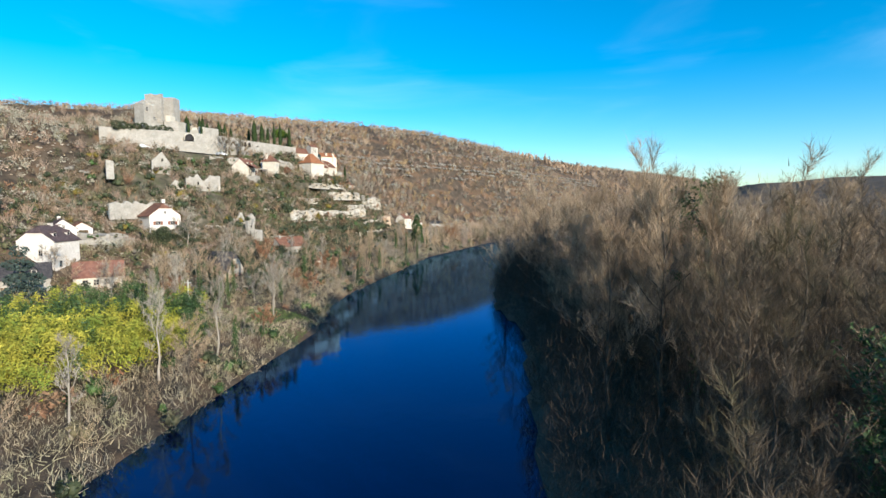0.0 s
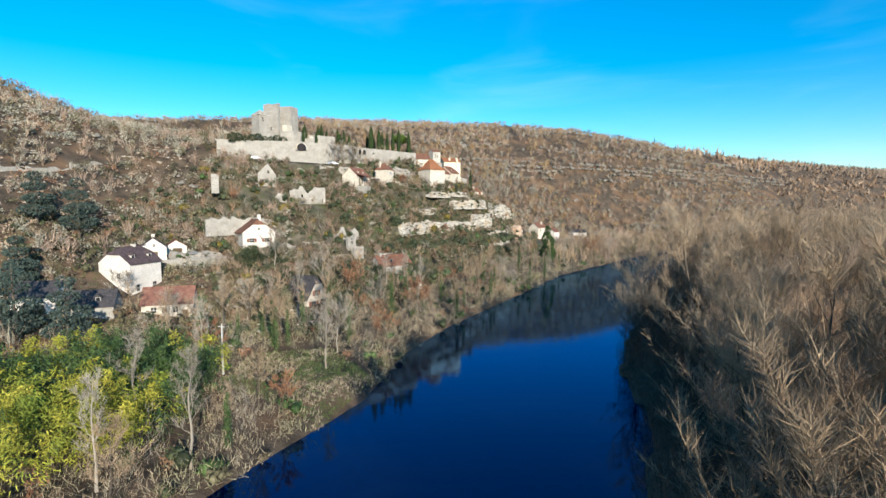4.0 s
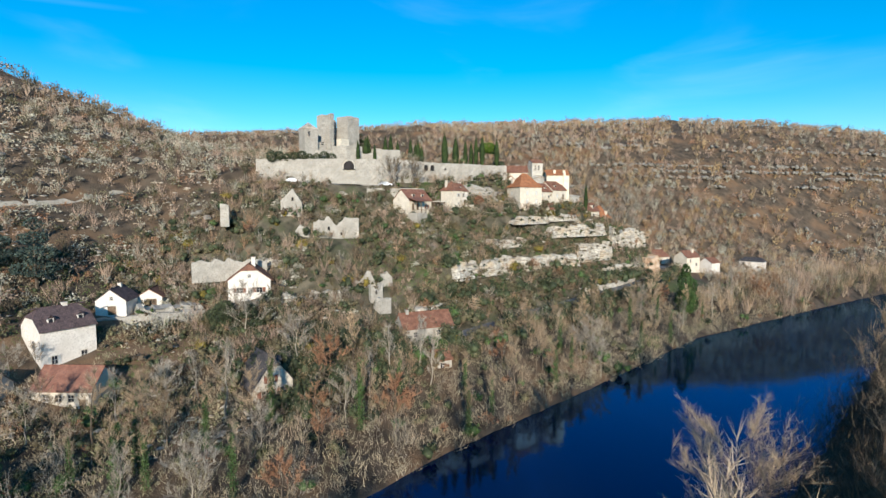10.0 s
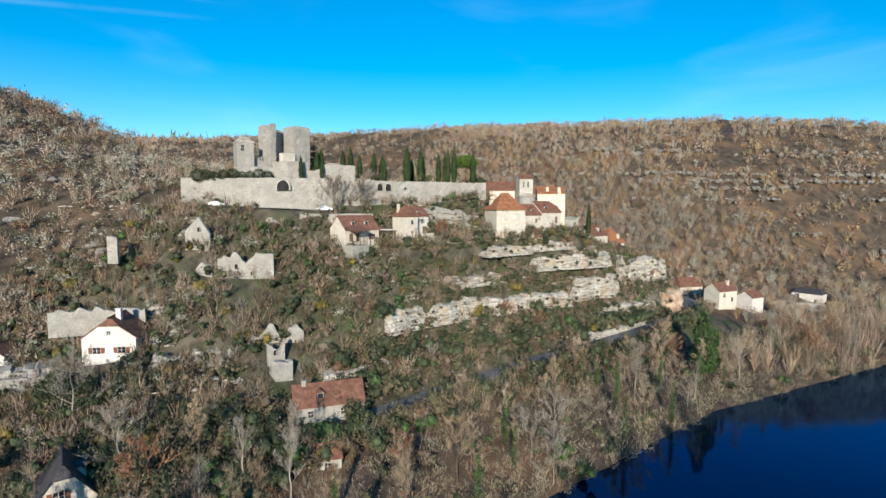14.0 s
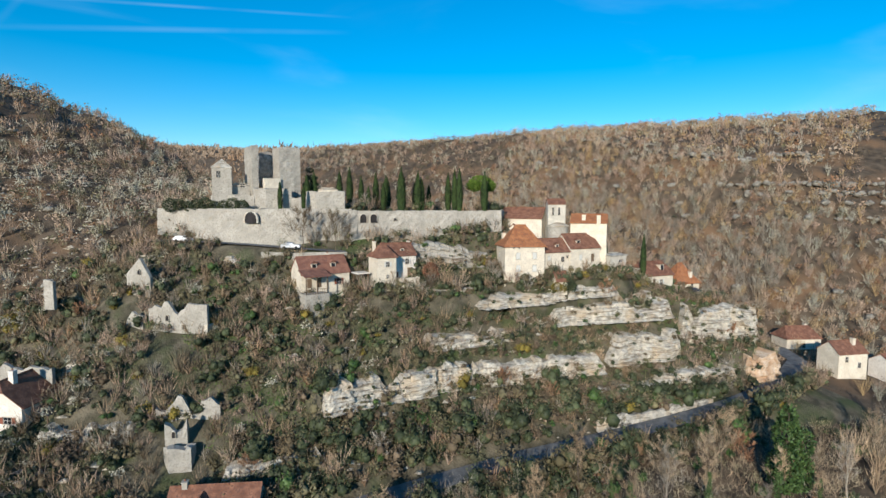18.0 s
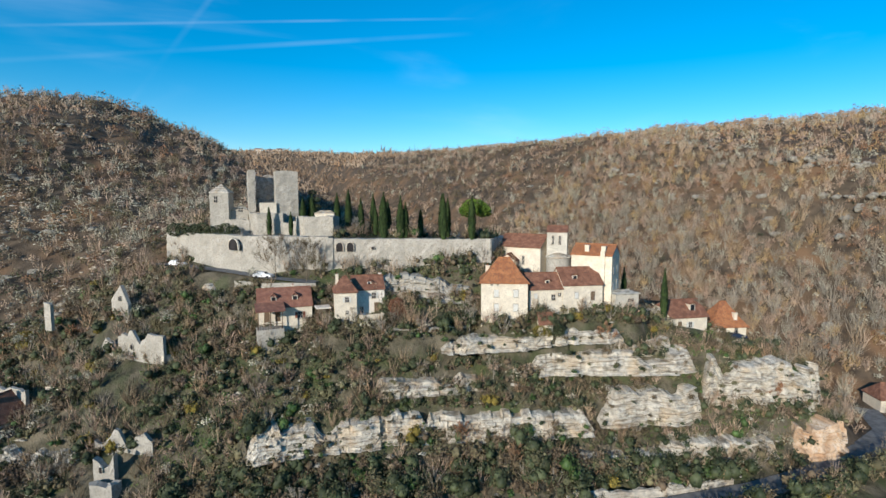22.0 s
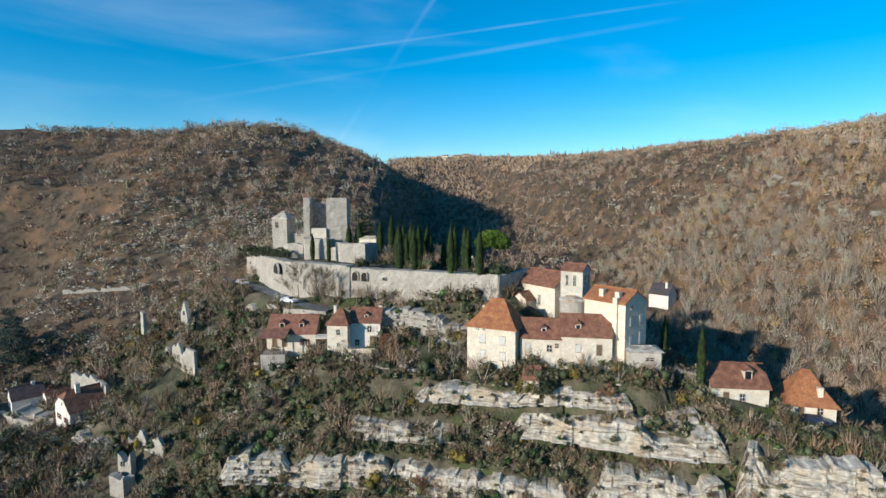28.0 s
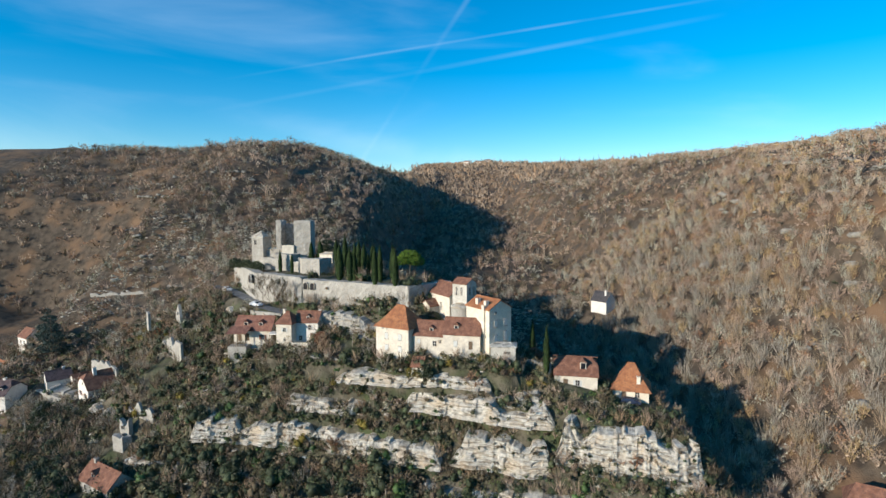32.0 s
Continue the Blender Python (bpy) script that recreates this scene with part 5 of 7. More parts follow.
def leafy(name, label, category, blobs, material, n, leaf, trunk=None, m=None):
    """A bush or evergreen crown: leaves spread over several uneven lobes."""
    t = thing(name, label, category, m)
    if trunk:
        part("trunk", trunk, M_BARK, t)
    c = []
    tot = sum(q[3] * q[3] for q in blobs)
    for bx, by, bz, r, sq in blobs:
        k = int(n * r * r / tot)
        u = rng0.normal(size=(k, 3))
        u /= np.linalg.norm(u, axis=1)[:, None]
        u *= (rng0.uniform(0.55, 1.06, k) ** 0.5 * r)[:, None]
        u[:, 2] *= sq
        c.append(u + np.array([bx, by, bz]))
    c = np.concatenate(c)
    a, b = rng0.normal(size=c.shape), rng0.normal(size=c.shape)
    a *= (leaf / np.linalg.norm(a, axis=1))[:, None]
    b *= (1.8 * leaf / np.linalg.norm(b, axis=1))[:, None]
    v = np.stack([c - a, c + a, c + b], 1).reshape(-1, 3)
    part("crown", (v.tolist(), np.arange(len(v)).reshape(-1, 3).tolist()), material, t)
    return t


leafy("umbrella_pine", "bright green umbrella pine on the castle terrace", "pine", [(0, 0, 7.6, 3.0, 0.6), (1.6, 1.0, 6.8, 2.2, 0.65), (-1.6, -0.8, 6.8, 2.2, 0.65), (0.2, 2.4, 6.3, 1.8, 0.7), (0.6, -2.3, 6.5, 1.8, 0.7)], M_PINE, 4600, 0.18,
      join(tube([(0, 0, -0.4), (0.1, 0, 3), (0, 0.1, 6.6)], [0.26, 0.2, 0.1], 8), tube([(0.1, 0, 4), (1.3, 0.5, 6.3)], [0.1, 0.04], 5), tube([(0.1, 0, 4.2), (-1.3, -0.4, 6.3)], [0.1, 0.04], 5)), pose(-81.5, 265.4, 55.3))
leafy("cedar", "dark green cedar behind the keep", "cedar", [(0, 0, 2.5, 2.6, 0.4), (0.3, 0, 4.6, 2.3, 0.4), (0, 0.3, 6.6, 1.8, 0.4), (0, 0, 8.6, 1.2, 0.6)], M_EVERGREEN, 2200, 0.2, tube([(0, 0, -0.5), (0, 0, 9)], [0.3, 0.06], 6), pose(-117, 233.5, 58))
hd = [(-122 + i * 1.55, 199.0 + i * 1.75, 56.9 + 0.25 * math.sin(i * 2.1), 1.5 + 0.25 * math.cos(i * 1.7), 1.0) for i in range(9)]
leafy("hedge", "clipped dark evergreen hedge along the castle terrace", "hedge", hd, M_EVERGREEN, 6500, 0.16)
hd = [(-100 + i * 0.9, 236.6 + i * 2.0, 55.7, 0.75, 0.7) for i in range(7)]
leafy("hedge", "low box hedge on the castle terrace", "hedge", hd, M_EVERGREEN, 1800, 0.12)
hd = [(-93 + i * 1.5, 250 + i * 0.4, 55.8, 0.8, 0.8) for i in range(6)]
leafy("hedge", "low box hedge beside the terrace lawn", "hedge", hd, M_EVERGREEN, 1500, 0.12)
leafy("evergreen_tree", "broad dark evergreen oak beside the white house", "tree", [(0, 0, 3.2, 3.0, 0.9), (2.0, 1.0, 2.6, 2.2, 0.9), (-2.2, -0.6, 2.6, 2.2, 0.9), (0.4, 0.6, 5.0, 1.9, 0.9)], M_EVERGREEN, 3600, 0.22, tube([(0, 0, -1), (0, 0, 3)], [0.4, 0.25], 7), pose(-84.5, 157.0, 13.8))
leafy("cedar", "blue-green cedar with layered branches below the white house", "cedar", [(0, 0, 1.8, 3.0, 0.3), (1.4, 0.5, 3.2, 2.4, 0.3), (-0.6, 0, 4.8, 2.0, 0.35), (0, 0, 6.4, 1.2, 0.6)], M_EVERGREEN, 2200, 0.22, tube([(0, 0, -1), (0, 0, 7)], [0.3, 0.06], 6), pose(-79.0, 160.5, 12.8))
M_BLUECEDAR = mat("blue_cedar_needles", (0.035, 0.055, 0.045), (0.075, 0.10, 0.08), scale=0.6, island=0.35)
# The last two cedars are added to cast shade on the hamlet houses.
for x, y, s in ((-118, 134, 1.4), (-124, 128, 1.2), (-108, 112, 1.1), (-84.5, 104, 1.25), (-93.5, 101, 1.35)):
    leafy("cedar", "tall blue-grey cedar beside the hamlet", "cedar", [(0, 0, 3 * s, 3.2 * s, 0.4), (0.5, 0.4, 5.4 * s, 2.8 * s, 0.4), (-0.4, 0, 7.8 * s, 2.1 * s, 0.45), (0, 0, 10 * s, 1.3 * s, 0.7)], M_BLUECEDAR, 2600, 0.26, tube([(0, 0, -1), (0, 0, 11 * s)], [0.4, 0.06], 6), pose(x, y, ground_z(x, y)))
leafy("ivy_tree", "tall tree smothered in bright green ivy beside the road", "tree", [(0, 0, 4, 2.4, 1.3), (0.6, 2.8, 3.2, 2.2, 1.3), (-0.4, 1.2, 8.4, 1.9, 1.4), (0.8, 3.6, 7.2, 1.5, 1.4), (0, 0.2, 11.4, 1.1, 1.5)], M_IVY, 5200, 0.22, join(tube([(0, 0, -1), (0, 0.4, 12)], [0.4, 0.1], 7), tube([(0.4, 2.8, -1), (0.8, 3.6, 8)], [0.35, 0.1], 7)), pose(-14.0, 281.0, ground_z(-14.0, 281.0)) @ Matrix.Diagonal((1.25, 1.25, 1.35, 1.0)))
M_REDBUSH = mat("rust_red_hedge_leaves", (0.16, 0.07, 0.04), (0.26, 0.12, 0.07), scale=0.5, island=0.35)
leafy("bush", "rounded rust-brown tree beside the white cottage", "tree", [(0, 0, 2.6, 1.7, 1.1), (0.4, 0.8, 1.4, 1.2, 1.0)], M_REDBUSH, 1500, 0.14, tube([(0, 0, -1), (0, 0, 2)], [0.15, 0.1], 6), pose(-71.6, 243.0, 40.0))
leafy("bush", "clipped dark laurel bush beside the tower house", "bush", [(0, 0, 1.0, 1.6, 0.8), (0.6, 2.2, 1.0, 1.7, 0.8), (0.9, 4.0, 0.9, 1.4, 0.8)], M_EVERGREEN, 2400, 0.15, None, pose(-66.4, 252.8, 39.6))
leafy("bush", "yellow-leaved shrub below the stone cottage", "bush", [(0, 0, 0.9, 1.3, 0.95), (0.2, 1.5, 0.6, 1.1, 0.9)], M_YELLOWBUSH, 1200, 0.14, None, pose(-56.9, 267.8, 37.6))
leafy("bush", "dark green bush below the stone cottage", "bush", [(0, 0, 1.5, 1.4, 1.2), (0.2, 1.2, 0.9, 1.2, 1.0)], M_EVERGREEN, 1300, 0.15, None, pose(-56.2, 270.6, 37.6))
leafy("bush", "reddish leafless shrub beside the manor", "bush", [(0, 0, 1.4, 1.7, 0.9), (0.4, 1.4, 1.0, 1.2, 0.9)], M_REDBUSH, 1300, 0.12, None, pose(-62.6, 296.6, 40.0))

up_ = thing("utility_pole", "tall pale concrete utility pole on the river meadow", "pole", pose(-52, 105.8, ground_z(-52, 105.8)))
part("pole", tube([(0, 0, -0.5), (0, 0, 4.5), (0.05, 0, 8.8)], [0.2, 0.16, 0.1], 8), M_SHUTTER, up_)
part("crossarm", box(-0.7, -0.06, 8.2, 0.7, 0.06, 8.34), M_SHUTTER, up_)

for i_ in range(0, len(TRACK) - 4, 4):
    seg = TRACK[i_:i_ + 5]
    zz = min(p[2] for p in seg)
    ruin("low pale stone wall along the hillside track", [p[:2] for p in seg], zz - 1.0, zz + 1.3, 0.5, 70 + i_, depth=0.6)

# ---- vegetation ----
rng = np.random.default_rng(7)


def sliver_mesh(base, tip, width):
    """Thin triangles from arrays of base and tip points, as vertices and faces."""
    d = tip - base
    side = np.cross(d, rng.normal(size=d.shape))
    side *= (width / np.maximum(np.linalg.norm(side, axis=1), 1e-6))[:, None]
    n = len(base)
    v = np.stack([base - side, base + side, tip], 1).reshape(-1, 3)
    return v, np.arange(3 * n).reshape(-1, 3)


def leaf_mesh(c, size, up=0.3):
    """Small leaf-like triangles round centre points."""
    a = rng.normal(size=c.shape)
    b = rng.normal(size=c.shape)
    b[:, 2] += up
    a /= np.linalg.norm(a, axis=1)[:, None]
    b /= np.linalg.norm(b, axis=1)[:, None]
    s = np.asarray(size).reshape(-1, 1) * np.ones((len(c), 1))
    v = np.stack([c - a * s * 0.6, c + a * s * 0.6, c + b * s * 1.2], 1).reshape(-1, 3)
    return v, np.arange(3 * len(c)).reshape(-1, 3)


def fast_mesh(name, v, f, material):
    me = bpy.data.meshes.new(name)
    v, f = np.asarray(v, np.float32), np.asarray(f, np.int32)
    me.vertices.add(len(v))
    me.vertices.foreach_set("co", v.ravel())
    me.loops.add(f.size)
    me.loops.foreach_set("vertex_index", f.ravel())
    me.polygons.add(len(f))
    me.polygons.foreach_set("loop_start", np.arange(0, f.size, f.shape[1], dtype=np.int32))
    me.materials.append(material)
    me.update(calc_edges=True)
    return me


def skeleton_tree(seed, H, spread, limbs, subs, twigs, rise=0.6, first=0.3, fork=False, twig_w=0.022, twig_len=1.6):
    """A bare tree: wood as tubes, twigs as slivers."""
    r = random.Random(seed)
    R = H * 0.0125
    top = H * 0.86
    lean = Vector((r.uniform(-1, 1), r.uniform(-1, 1), 0)) * H * 0.05
    trunk = [Vector((0, 0, -0.6)) if i == 0 else Vector((math.sin(i * 1.3 + seed) * H * 0.012, math.cos(i * 1.7 + seed) * H * 0.012, 0)) + lean * (i / 8) ** 1.5 + Vector((0, 0, top * i / 8)) for i in range(9)]
    wood = [tube(trunk, [R * (1.25 if i == 0 else 1 - 0.88 * i / 8) for i in range(9)], 6)]
    tb, tt, tw = [], [], []

    def grow(p, d, length, rad, level):
        pts, q = [p], p.copy()
        n = 4 if level == 1 else 3
        for i in range(n):
            d = (d + Vector((r.uniform(-.34, .34), r.uniform(-.34, .34), rise * 0.28))).normalized()
            q = q + d * length / n
            pts.append(q.copy())
        wood.append(tube(pts, [rad * (1 - 0.85 * i / n) for i in range(n + 1)], 4 if level == 1 else 3))
        if level == 1:
            for _ in range(subs):
                k = r.uniform(0.25, 1.0)
                i = min(int(k * n), n - 1)
                b = pts[i].lerp(pts[i + 1], k * n - i)
                dd = (d + Vector((r.uniform(-1, 1), r.uniform(-1, 1), r.uniform(-.2, .8))) * 0.95).normalized()
                grow(b, dd, length * r.uniform(0.28, 0.5), rad * 0.24, 2)
        m = twigs if level == 2 else twigs // 2
        for _ in range(m):
            k = r.uniform(0.15, 1.0)
            i = min(int(k * n), n - 1)
            b = pts[i].lerp(pts[i + 1], min(max(k * n - i, 0), 1))
            dd = (d * 0.8 + Vector((r.uniform(-1, 1), r.uniform(-1, 1), r.uniform(-.4, 1)))).normalized()
            tb.append(b), tt.append(b + dd * twig_len * r.uniform(0.5, 1.1)), tw.append(twig_w * r.uniform(0.6, 1.3))

    for j in range(limbs):
        k = first + (0.97 - first) * (j + r.random()) / limbs
        i = min(int(k * 8), 7)
        b = trunk[i].lerp(trunk[i + 1], k * 8 - i)
        w = j * 2.4 + r.uniform(-.5, .5)
        out = Vector((math.cos(w), math.sin(w), rise + r.uniform(-.15, .3))).normalized()
        grow(b, out, spread * (1.15 - 0.75 * k) * r.uniform(0.75, 1.15), R * (1.0 - 0.8 * k) * 0.38, 1)
    tops = sliver_mesh(np.array(tb), np.array(tt), np.array(tw))
    return join(*wood), tops


TREES = {}


def tree_kind(key, label, wood, twig, args, extra=None, category="tree"):
    """Two objects under an Empty, built once and copied."""
    w, t = skeleton_tree(**args)
    base = thing("bare_tree", label, category, pose(0, 0, -500))
    a = new("trunk", fast_tube(w, wood))
    b = new("crown", fast_mesh("crown", t[0], t[1], twig))
    a.parent = b.parent = base
    if extra:
        H, s, n, mat_ = extra
        z = rng.uniform(0.02, 0.8, n) * H
        rad = np.abs(rng.normal(0, 1, n)) * s * (1 - 0.75 * z / (0.85 * H)) + 0.1
        w_ = rng.uniform(0, 6.283, n)
        c = np.stack([np.cos(w_) * rad, np.sin(w_) * rad, z], 1)
        if key.startswith("ivytall"):
            wv = np.array([v for v in w[0]])
            wv = wv[(np.hypot(wv[:, 0], wv[:, 1]) < H * 0.24) & (wv[:, 2] > 0)]
            c = np.concatenate([c, wv[rng.integers(0, len(wv), 4200)] + rng.normal(0, 0.35, (4200, 3))])
        v, f = leaf_mesh(c, rng.uniform(0.16, 0.34, len(c)))
        i = new("ivy", fast_mesh("ivy", v, f, mat_))
        i.parent = base
        tagged(i, "green ivy climbing the trunk")
    TREES[key] = base
    return base


def fast_tube(vf, material):
    me = bpy.data.meshes.new("trunk")
    me.from_pydata([tuple(v) for v in vf[0]], [], vf[1])
    me.materials.append(material)
    me.update()
    return me


tree_kind("tall0", "tall bare riverside poplar with brown twigs", M_BARK, M_TWIG, dict(seed=1, H=24, spread=9.0, limbs=18, subs=9, twigs=34, rise=0.75, first=0.22, twig_w=0.014, twig_len=1.5))
tree_kind("tall1", "tall bare riverside tree with upswept branches", M_BARK, M_TWIG, dict(seed=2, H=22, spread=8.0, limbs=17, subs=9, twigs=34, rise=0.9, first=0.18, twig_w=0.014, twig_len=1.5))
tree_kind("tall2", "tall bare alder with dense brown twigs", M_BARK, M_BROWNSCRUB, dict(seed=3, H=20, spread=8.5, limbs=17, subs=9, twigs=34, rise=0.6, first=0.25, twig_w=0.014, twig_len=1.4))
tree_kind("talldark", "tall bare tree with twigs toned dark for shade", M_BARK, M_DARKTWIG, dict(seed=17, H=22, spread=8.5, limbs=17, subs=9, twigs=34, rise=0.6, first=0.2, twig_w=0.014, twig_len=1.4))
tree_kind("tallpale", "tall bare riverside tree with golden-brown boughs and twigs", M_BARK, M_TWIG, dict(seed=14, H=25, spread=11.0, limbs=20, subs=12, twigs=40, rise=0.42, first=0.2, twig_w=0.013, twig_len=1.1))
tree_kind("ivytall", "tall bare tree heavily overgrown with green ivy", M_BARK, M_TWIG, dict(seed=4, H=25, spread=10, limbs=16, subs=5, twigs=10, rise=0.85, first=0.3), (25, 0.8, 2600, M_IVY))
tree_kind("mid0", "bare winter tree with grey-brown twigs", M_BARK, M_TWIG, dict(seed=5, H=13, spread=5.5, limbs=12, subs=7, twigs=22, rise=0.7, first=0.3, twig_w=0.016, twig_len=1.1))
tree_kind("mid1", "slender bare tree with brown twigs", M_BARK, M_TWIG, dict(seed=6, H=15, spread=4.5, limbs=12, subs=7, twigs=22, rise=0.9, first=0.35, twig_w=0.016, twig_len=1.1))
tree_kind("mid2", "pale slender bare tree with whitish bark", M_TWIG_PALE, M_TWIG_PALE, dict(seed=8, H=16, spread=4.2, limbs=13, subs=6, twigs=18, rise=0.8, first=0.3, twig_w=0.017, twig_len=1.0))
tree_kind("mid3", "low spreading bare tree with grey lichened twigs", M_TWIG_PALE, M_TWIG_PALE, dict(seed=9, H=10, spread=6.0, limbs=12, subs=8, twigs=20, rise=0.45, first=0.2, twig_w=0.018, twig_len=0.95))
tree_kind("ivymid", "bare tree with an ivy-wrapped trunk", M_BARK, M_TWIG, dict(seed=10, H=14, spread=4.5, limbs=10, subs=4, twigs=9, rise=0.8, first=0.4, twig_w=0.028), (14, 0.55, 1100, M_IVY))
tree_kind("oldlime", "broad bare lime tree with dense grey twigs", M_BARK, M_DARKTWIG, dict(seed=21, H=9.5, spread=6.0, limbs=14, subs=9, twigs=26, rise=0.5, first=0.2, twig_w=0.016, twig_len=0.9))
tree_kind("oak", "oak holding its russet dead leaves", M_BARK, M_RUSSET, dict(seed=11, H=11, spread=5.5, limbs=12, subs=6, twigs=16, rise=0.5, first=0.25, twig_w=0.07, twig_len=0.9))


def put(key, x, y, s=1.0, rz=None, z=None, label=""):
    m = pose(x, y, ground_z(x, y) if z is None else z, 0, 0, rng.uniform(0, 360) if rz is None else rz)
    ob = copy_thing(TREES[key], m)
    ob.scale = (s, s, s * float(rng.uniform(0.92, 1.08)))
    return tagged(ob, label)


def scatter(n, x0, x1, y0, y1, gap, ok):
    """Random places at least gap apart that suit ok(x, y)."""
    out, cells = [], {}
    for _ in range(n * 12):
        x, y = rng.uniform(x0, x1), rng.uniform(y0, y1)
        if not ok(x, y):
            continue
        c = (int(x // gap), int(y // gap))
        if any((x - a) ** 2 + (y - b) ** 2 < gap * gap for i in (-1, 0, 1) for j in (-1, 0, 1) for a, b in cells.get((c[0] + i, c[1] + j), ())):
            continue
        cells.setdefault(c, []).append((x, y))
        out.append((x, y))
        if len(out) >= n:
            break
    return out


def shore(y):
    return float(np.interp(y, SHORE_Y, SHORE_X))


CLEAR = [(-97, 130, 11), (-86, 128, 9), (-104, 143, 8), (-104, 151, 6), (-90, 167, 9), (-62, 152, 7), (-54, 191, 7), (-70, 114, 5), (-168, 84, 8), (-133, 104, 8), (-93, 117, 6), (-102, 112, 6)]


def far_enough(x, y, shrink=1.0):
    """Vectorised: where scrub may grow."""
    xs = np.interp(y, SHORE_Y, SHORE_X)
    d = xs - x
    ok = d > 12
    for a, b, q in CLEAR + KEEP_CLEAR:
        ok &= (x - a) ** 2 + (y - b) ** 2 > (q * shrink) ** 2
    for line, half in ((ROAD, 3.2), (LANE, 2.8), (TRACK, 2.2)):
        ok &= near_line(x, y, line)[0] > half
    ok &= ~(((x + 58) / 19) ** 2 + ((y - 79) / 25) ** 2 < 1)
    return ok


KEEP_CLEAR = [(-84.5, 192.5, 6), (-69.5, 191.5, 6), (-66, 190, 4.5), (-99, 186.5, 4.5), (-66.4, 265, 6.5), (-62, 276, 8), (-63, 286, 7), (-76, 276, 8), (-68, 281, 5), (-82, 222, 6.5), (-78, 236, 7), (-55.5, 305, 9.0), (-53.5, 317, 8.5), (-100, 215, 14), (-110, 220, 12), (-100, 232, 12),
              (-92, 245, 11), (-84, 258, 10), (-86, 267, 7), (-112, 208, 9), (-70, 250, 6), (-158, 338, 9), (-5, 396, 10), (20, 472, 12), (-25, 346, 9), (-18, 357, 8), (-44, 364, 9)]


# right bank: tall trees along the water
def right_ok(x, y):
    e = x - shore(y) - RIVER_W
    return np.interp(y, (10, 40, 90, 112, 185, 205), (4, 7, 8, 15, 15, 6)) < e < 46 and not (y < 14 and e < 14)


for x, y in scatter(115, 8, 75, 6, 205, 4.6, right_ok):
    # Nearest trees get darker twigs in place of deep bank shade.
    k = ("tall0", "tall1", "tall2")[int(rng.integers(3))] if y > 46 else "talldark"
    put(k, x, y, float(rng.uniform(0.82, 1.08)) * float(np.interp(y, (5, 30, 60, 110, 205), (0.68, 0.92, 1.2, 1.2, 1.15))))
for x, y, s in ((21.8, 110.5, 1.2), (17.0, 141, 1.0), (26, 96, 1.1), (22, 70, 1.05), (27, 52, 0.95)):
    put("tallpale", x, y, s)
put("ivytall", 31, 62, 1.15)
put("ivytall", 24, 27, 0.72)
put("ivytall", 45, 150, 0.8)

# left bank: woodland between the river and the village
MEADOW = ((-23, 94), (-50, 102), (-55, 118), (-44, 128), (-28, 116))


def inside(x, y, poly):
    c = False
    for (ax, ay), (bx, by) in zip(poly, poly[1:] + poly[:1]):
        if (ay > y) != (by > y) and x < (bx - ax) * (y - ay) / (by - ay) + ax:
            c = not c
    return c


def free(x, y, extra=0.0):
    return not any((x - a) ** 2 + (y - b) ** 2 < (q + extra) ** 2 for a, b, q in CLEAR)


def in_bamboo(x, y):
    return ((x + 58) / 19) ** 2 + ((y - 79) / 25) ** 2 < 1


def left_ok(x, y):
    d = shore(y) - x
    lim = np.interp(y, (0, 60, 130, 170, 200, 260, 330), (75, 75, 52, 34, 30, 20, 22))
    return 1.0 < d < lim and free(x, y) and not inside(x, y, MEADOW) and not in_bamboo(x, y) and not (y > 195 and near_line(np.array([x]), np.array([y]), ROAD)[0][0] < 4)


for x, y in scatter(140, -115, 30, 14, 345, 4.4, left_ok):
    k = rng.choice(["mid0", "mid1", "mid2", "mid3", "ivymid", "oak", "mid0", "mid1"], p=[.13, .13, .14, .1, .22, .12, .08, .08])
    put(str(k), x, y, float(rng.uniform(0.6, 1.0)))
for x, y, s in ((-48, 84, 1.0), (-51, 100, 0.95), (-38, 116, 0.9), (-40, 72, 0.9)):
    put("mid2", x, y, s)
for x, y, s in ((-92, 121.5, 0.8), (-79, 122, 0.75), (-71, 138, 0.8), (-76, 119, 0.85), (-84, 118, 0.7), (-67, 145, 0.6), (-94, 126, 0.5)):
    put("mid0" if s < 0.8 else "mid3", x, y, s)
for x, y in ((-54.8, 135.7), (-52.2, 121.5), (-54.0, 123.0), (-60, 128)):
    put("ivymid", x, y, 0.85)
put("mid3", -63.7, 160.5, 1.15, label="large whitish bare tree with lichened branches")
put("mid3", -77, 158, 1.25, label="large pale bare tree with lichened branches")
put("oldlime", -90.4, 221.0, 1.1, z=46.2, label="pale bare lime tree beside the lane")
put("oldlime", -86.6, 227.2, 1.0, z=45.6, label="grey bare lime tree beside the lane")
for x, y in scatter(14, -80, -64, 233, 262, 2.5, lambda x, y: -79 + (y - 233) * 0.35 < x < -68 + (y - 240) * 0.25):
    put(str(rng.choice(["mid2", "mid3", "mid0"])), x, y, float(rng.uniform(0.32, 0.5)))
for x, y in scatter(46, -112, -34, 172, 330, 6.0, lambda x, y: shore(y) - x > 26 and bool(far_enough(np.array([x]), np.array([y]))[0])):
    put(str(rng.choice(["mid3", "mid0", "mid3", "oak"])), x, y, float(rng.uniform(0.38, 0.62)))
for x, y in ((-98.9, 241.3), (-103.7, 253.8)):
    put("mid3", x, y, 0.45, z=55.3, label="small bare tree on the castle terrace lawn")
for t_ in TREES.values():
    for o in (*t_.children, t_):
        bpy.data.objects.remove(o)


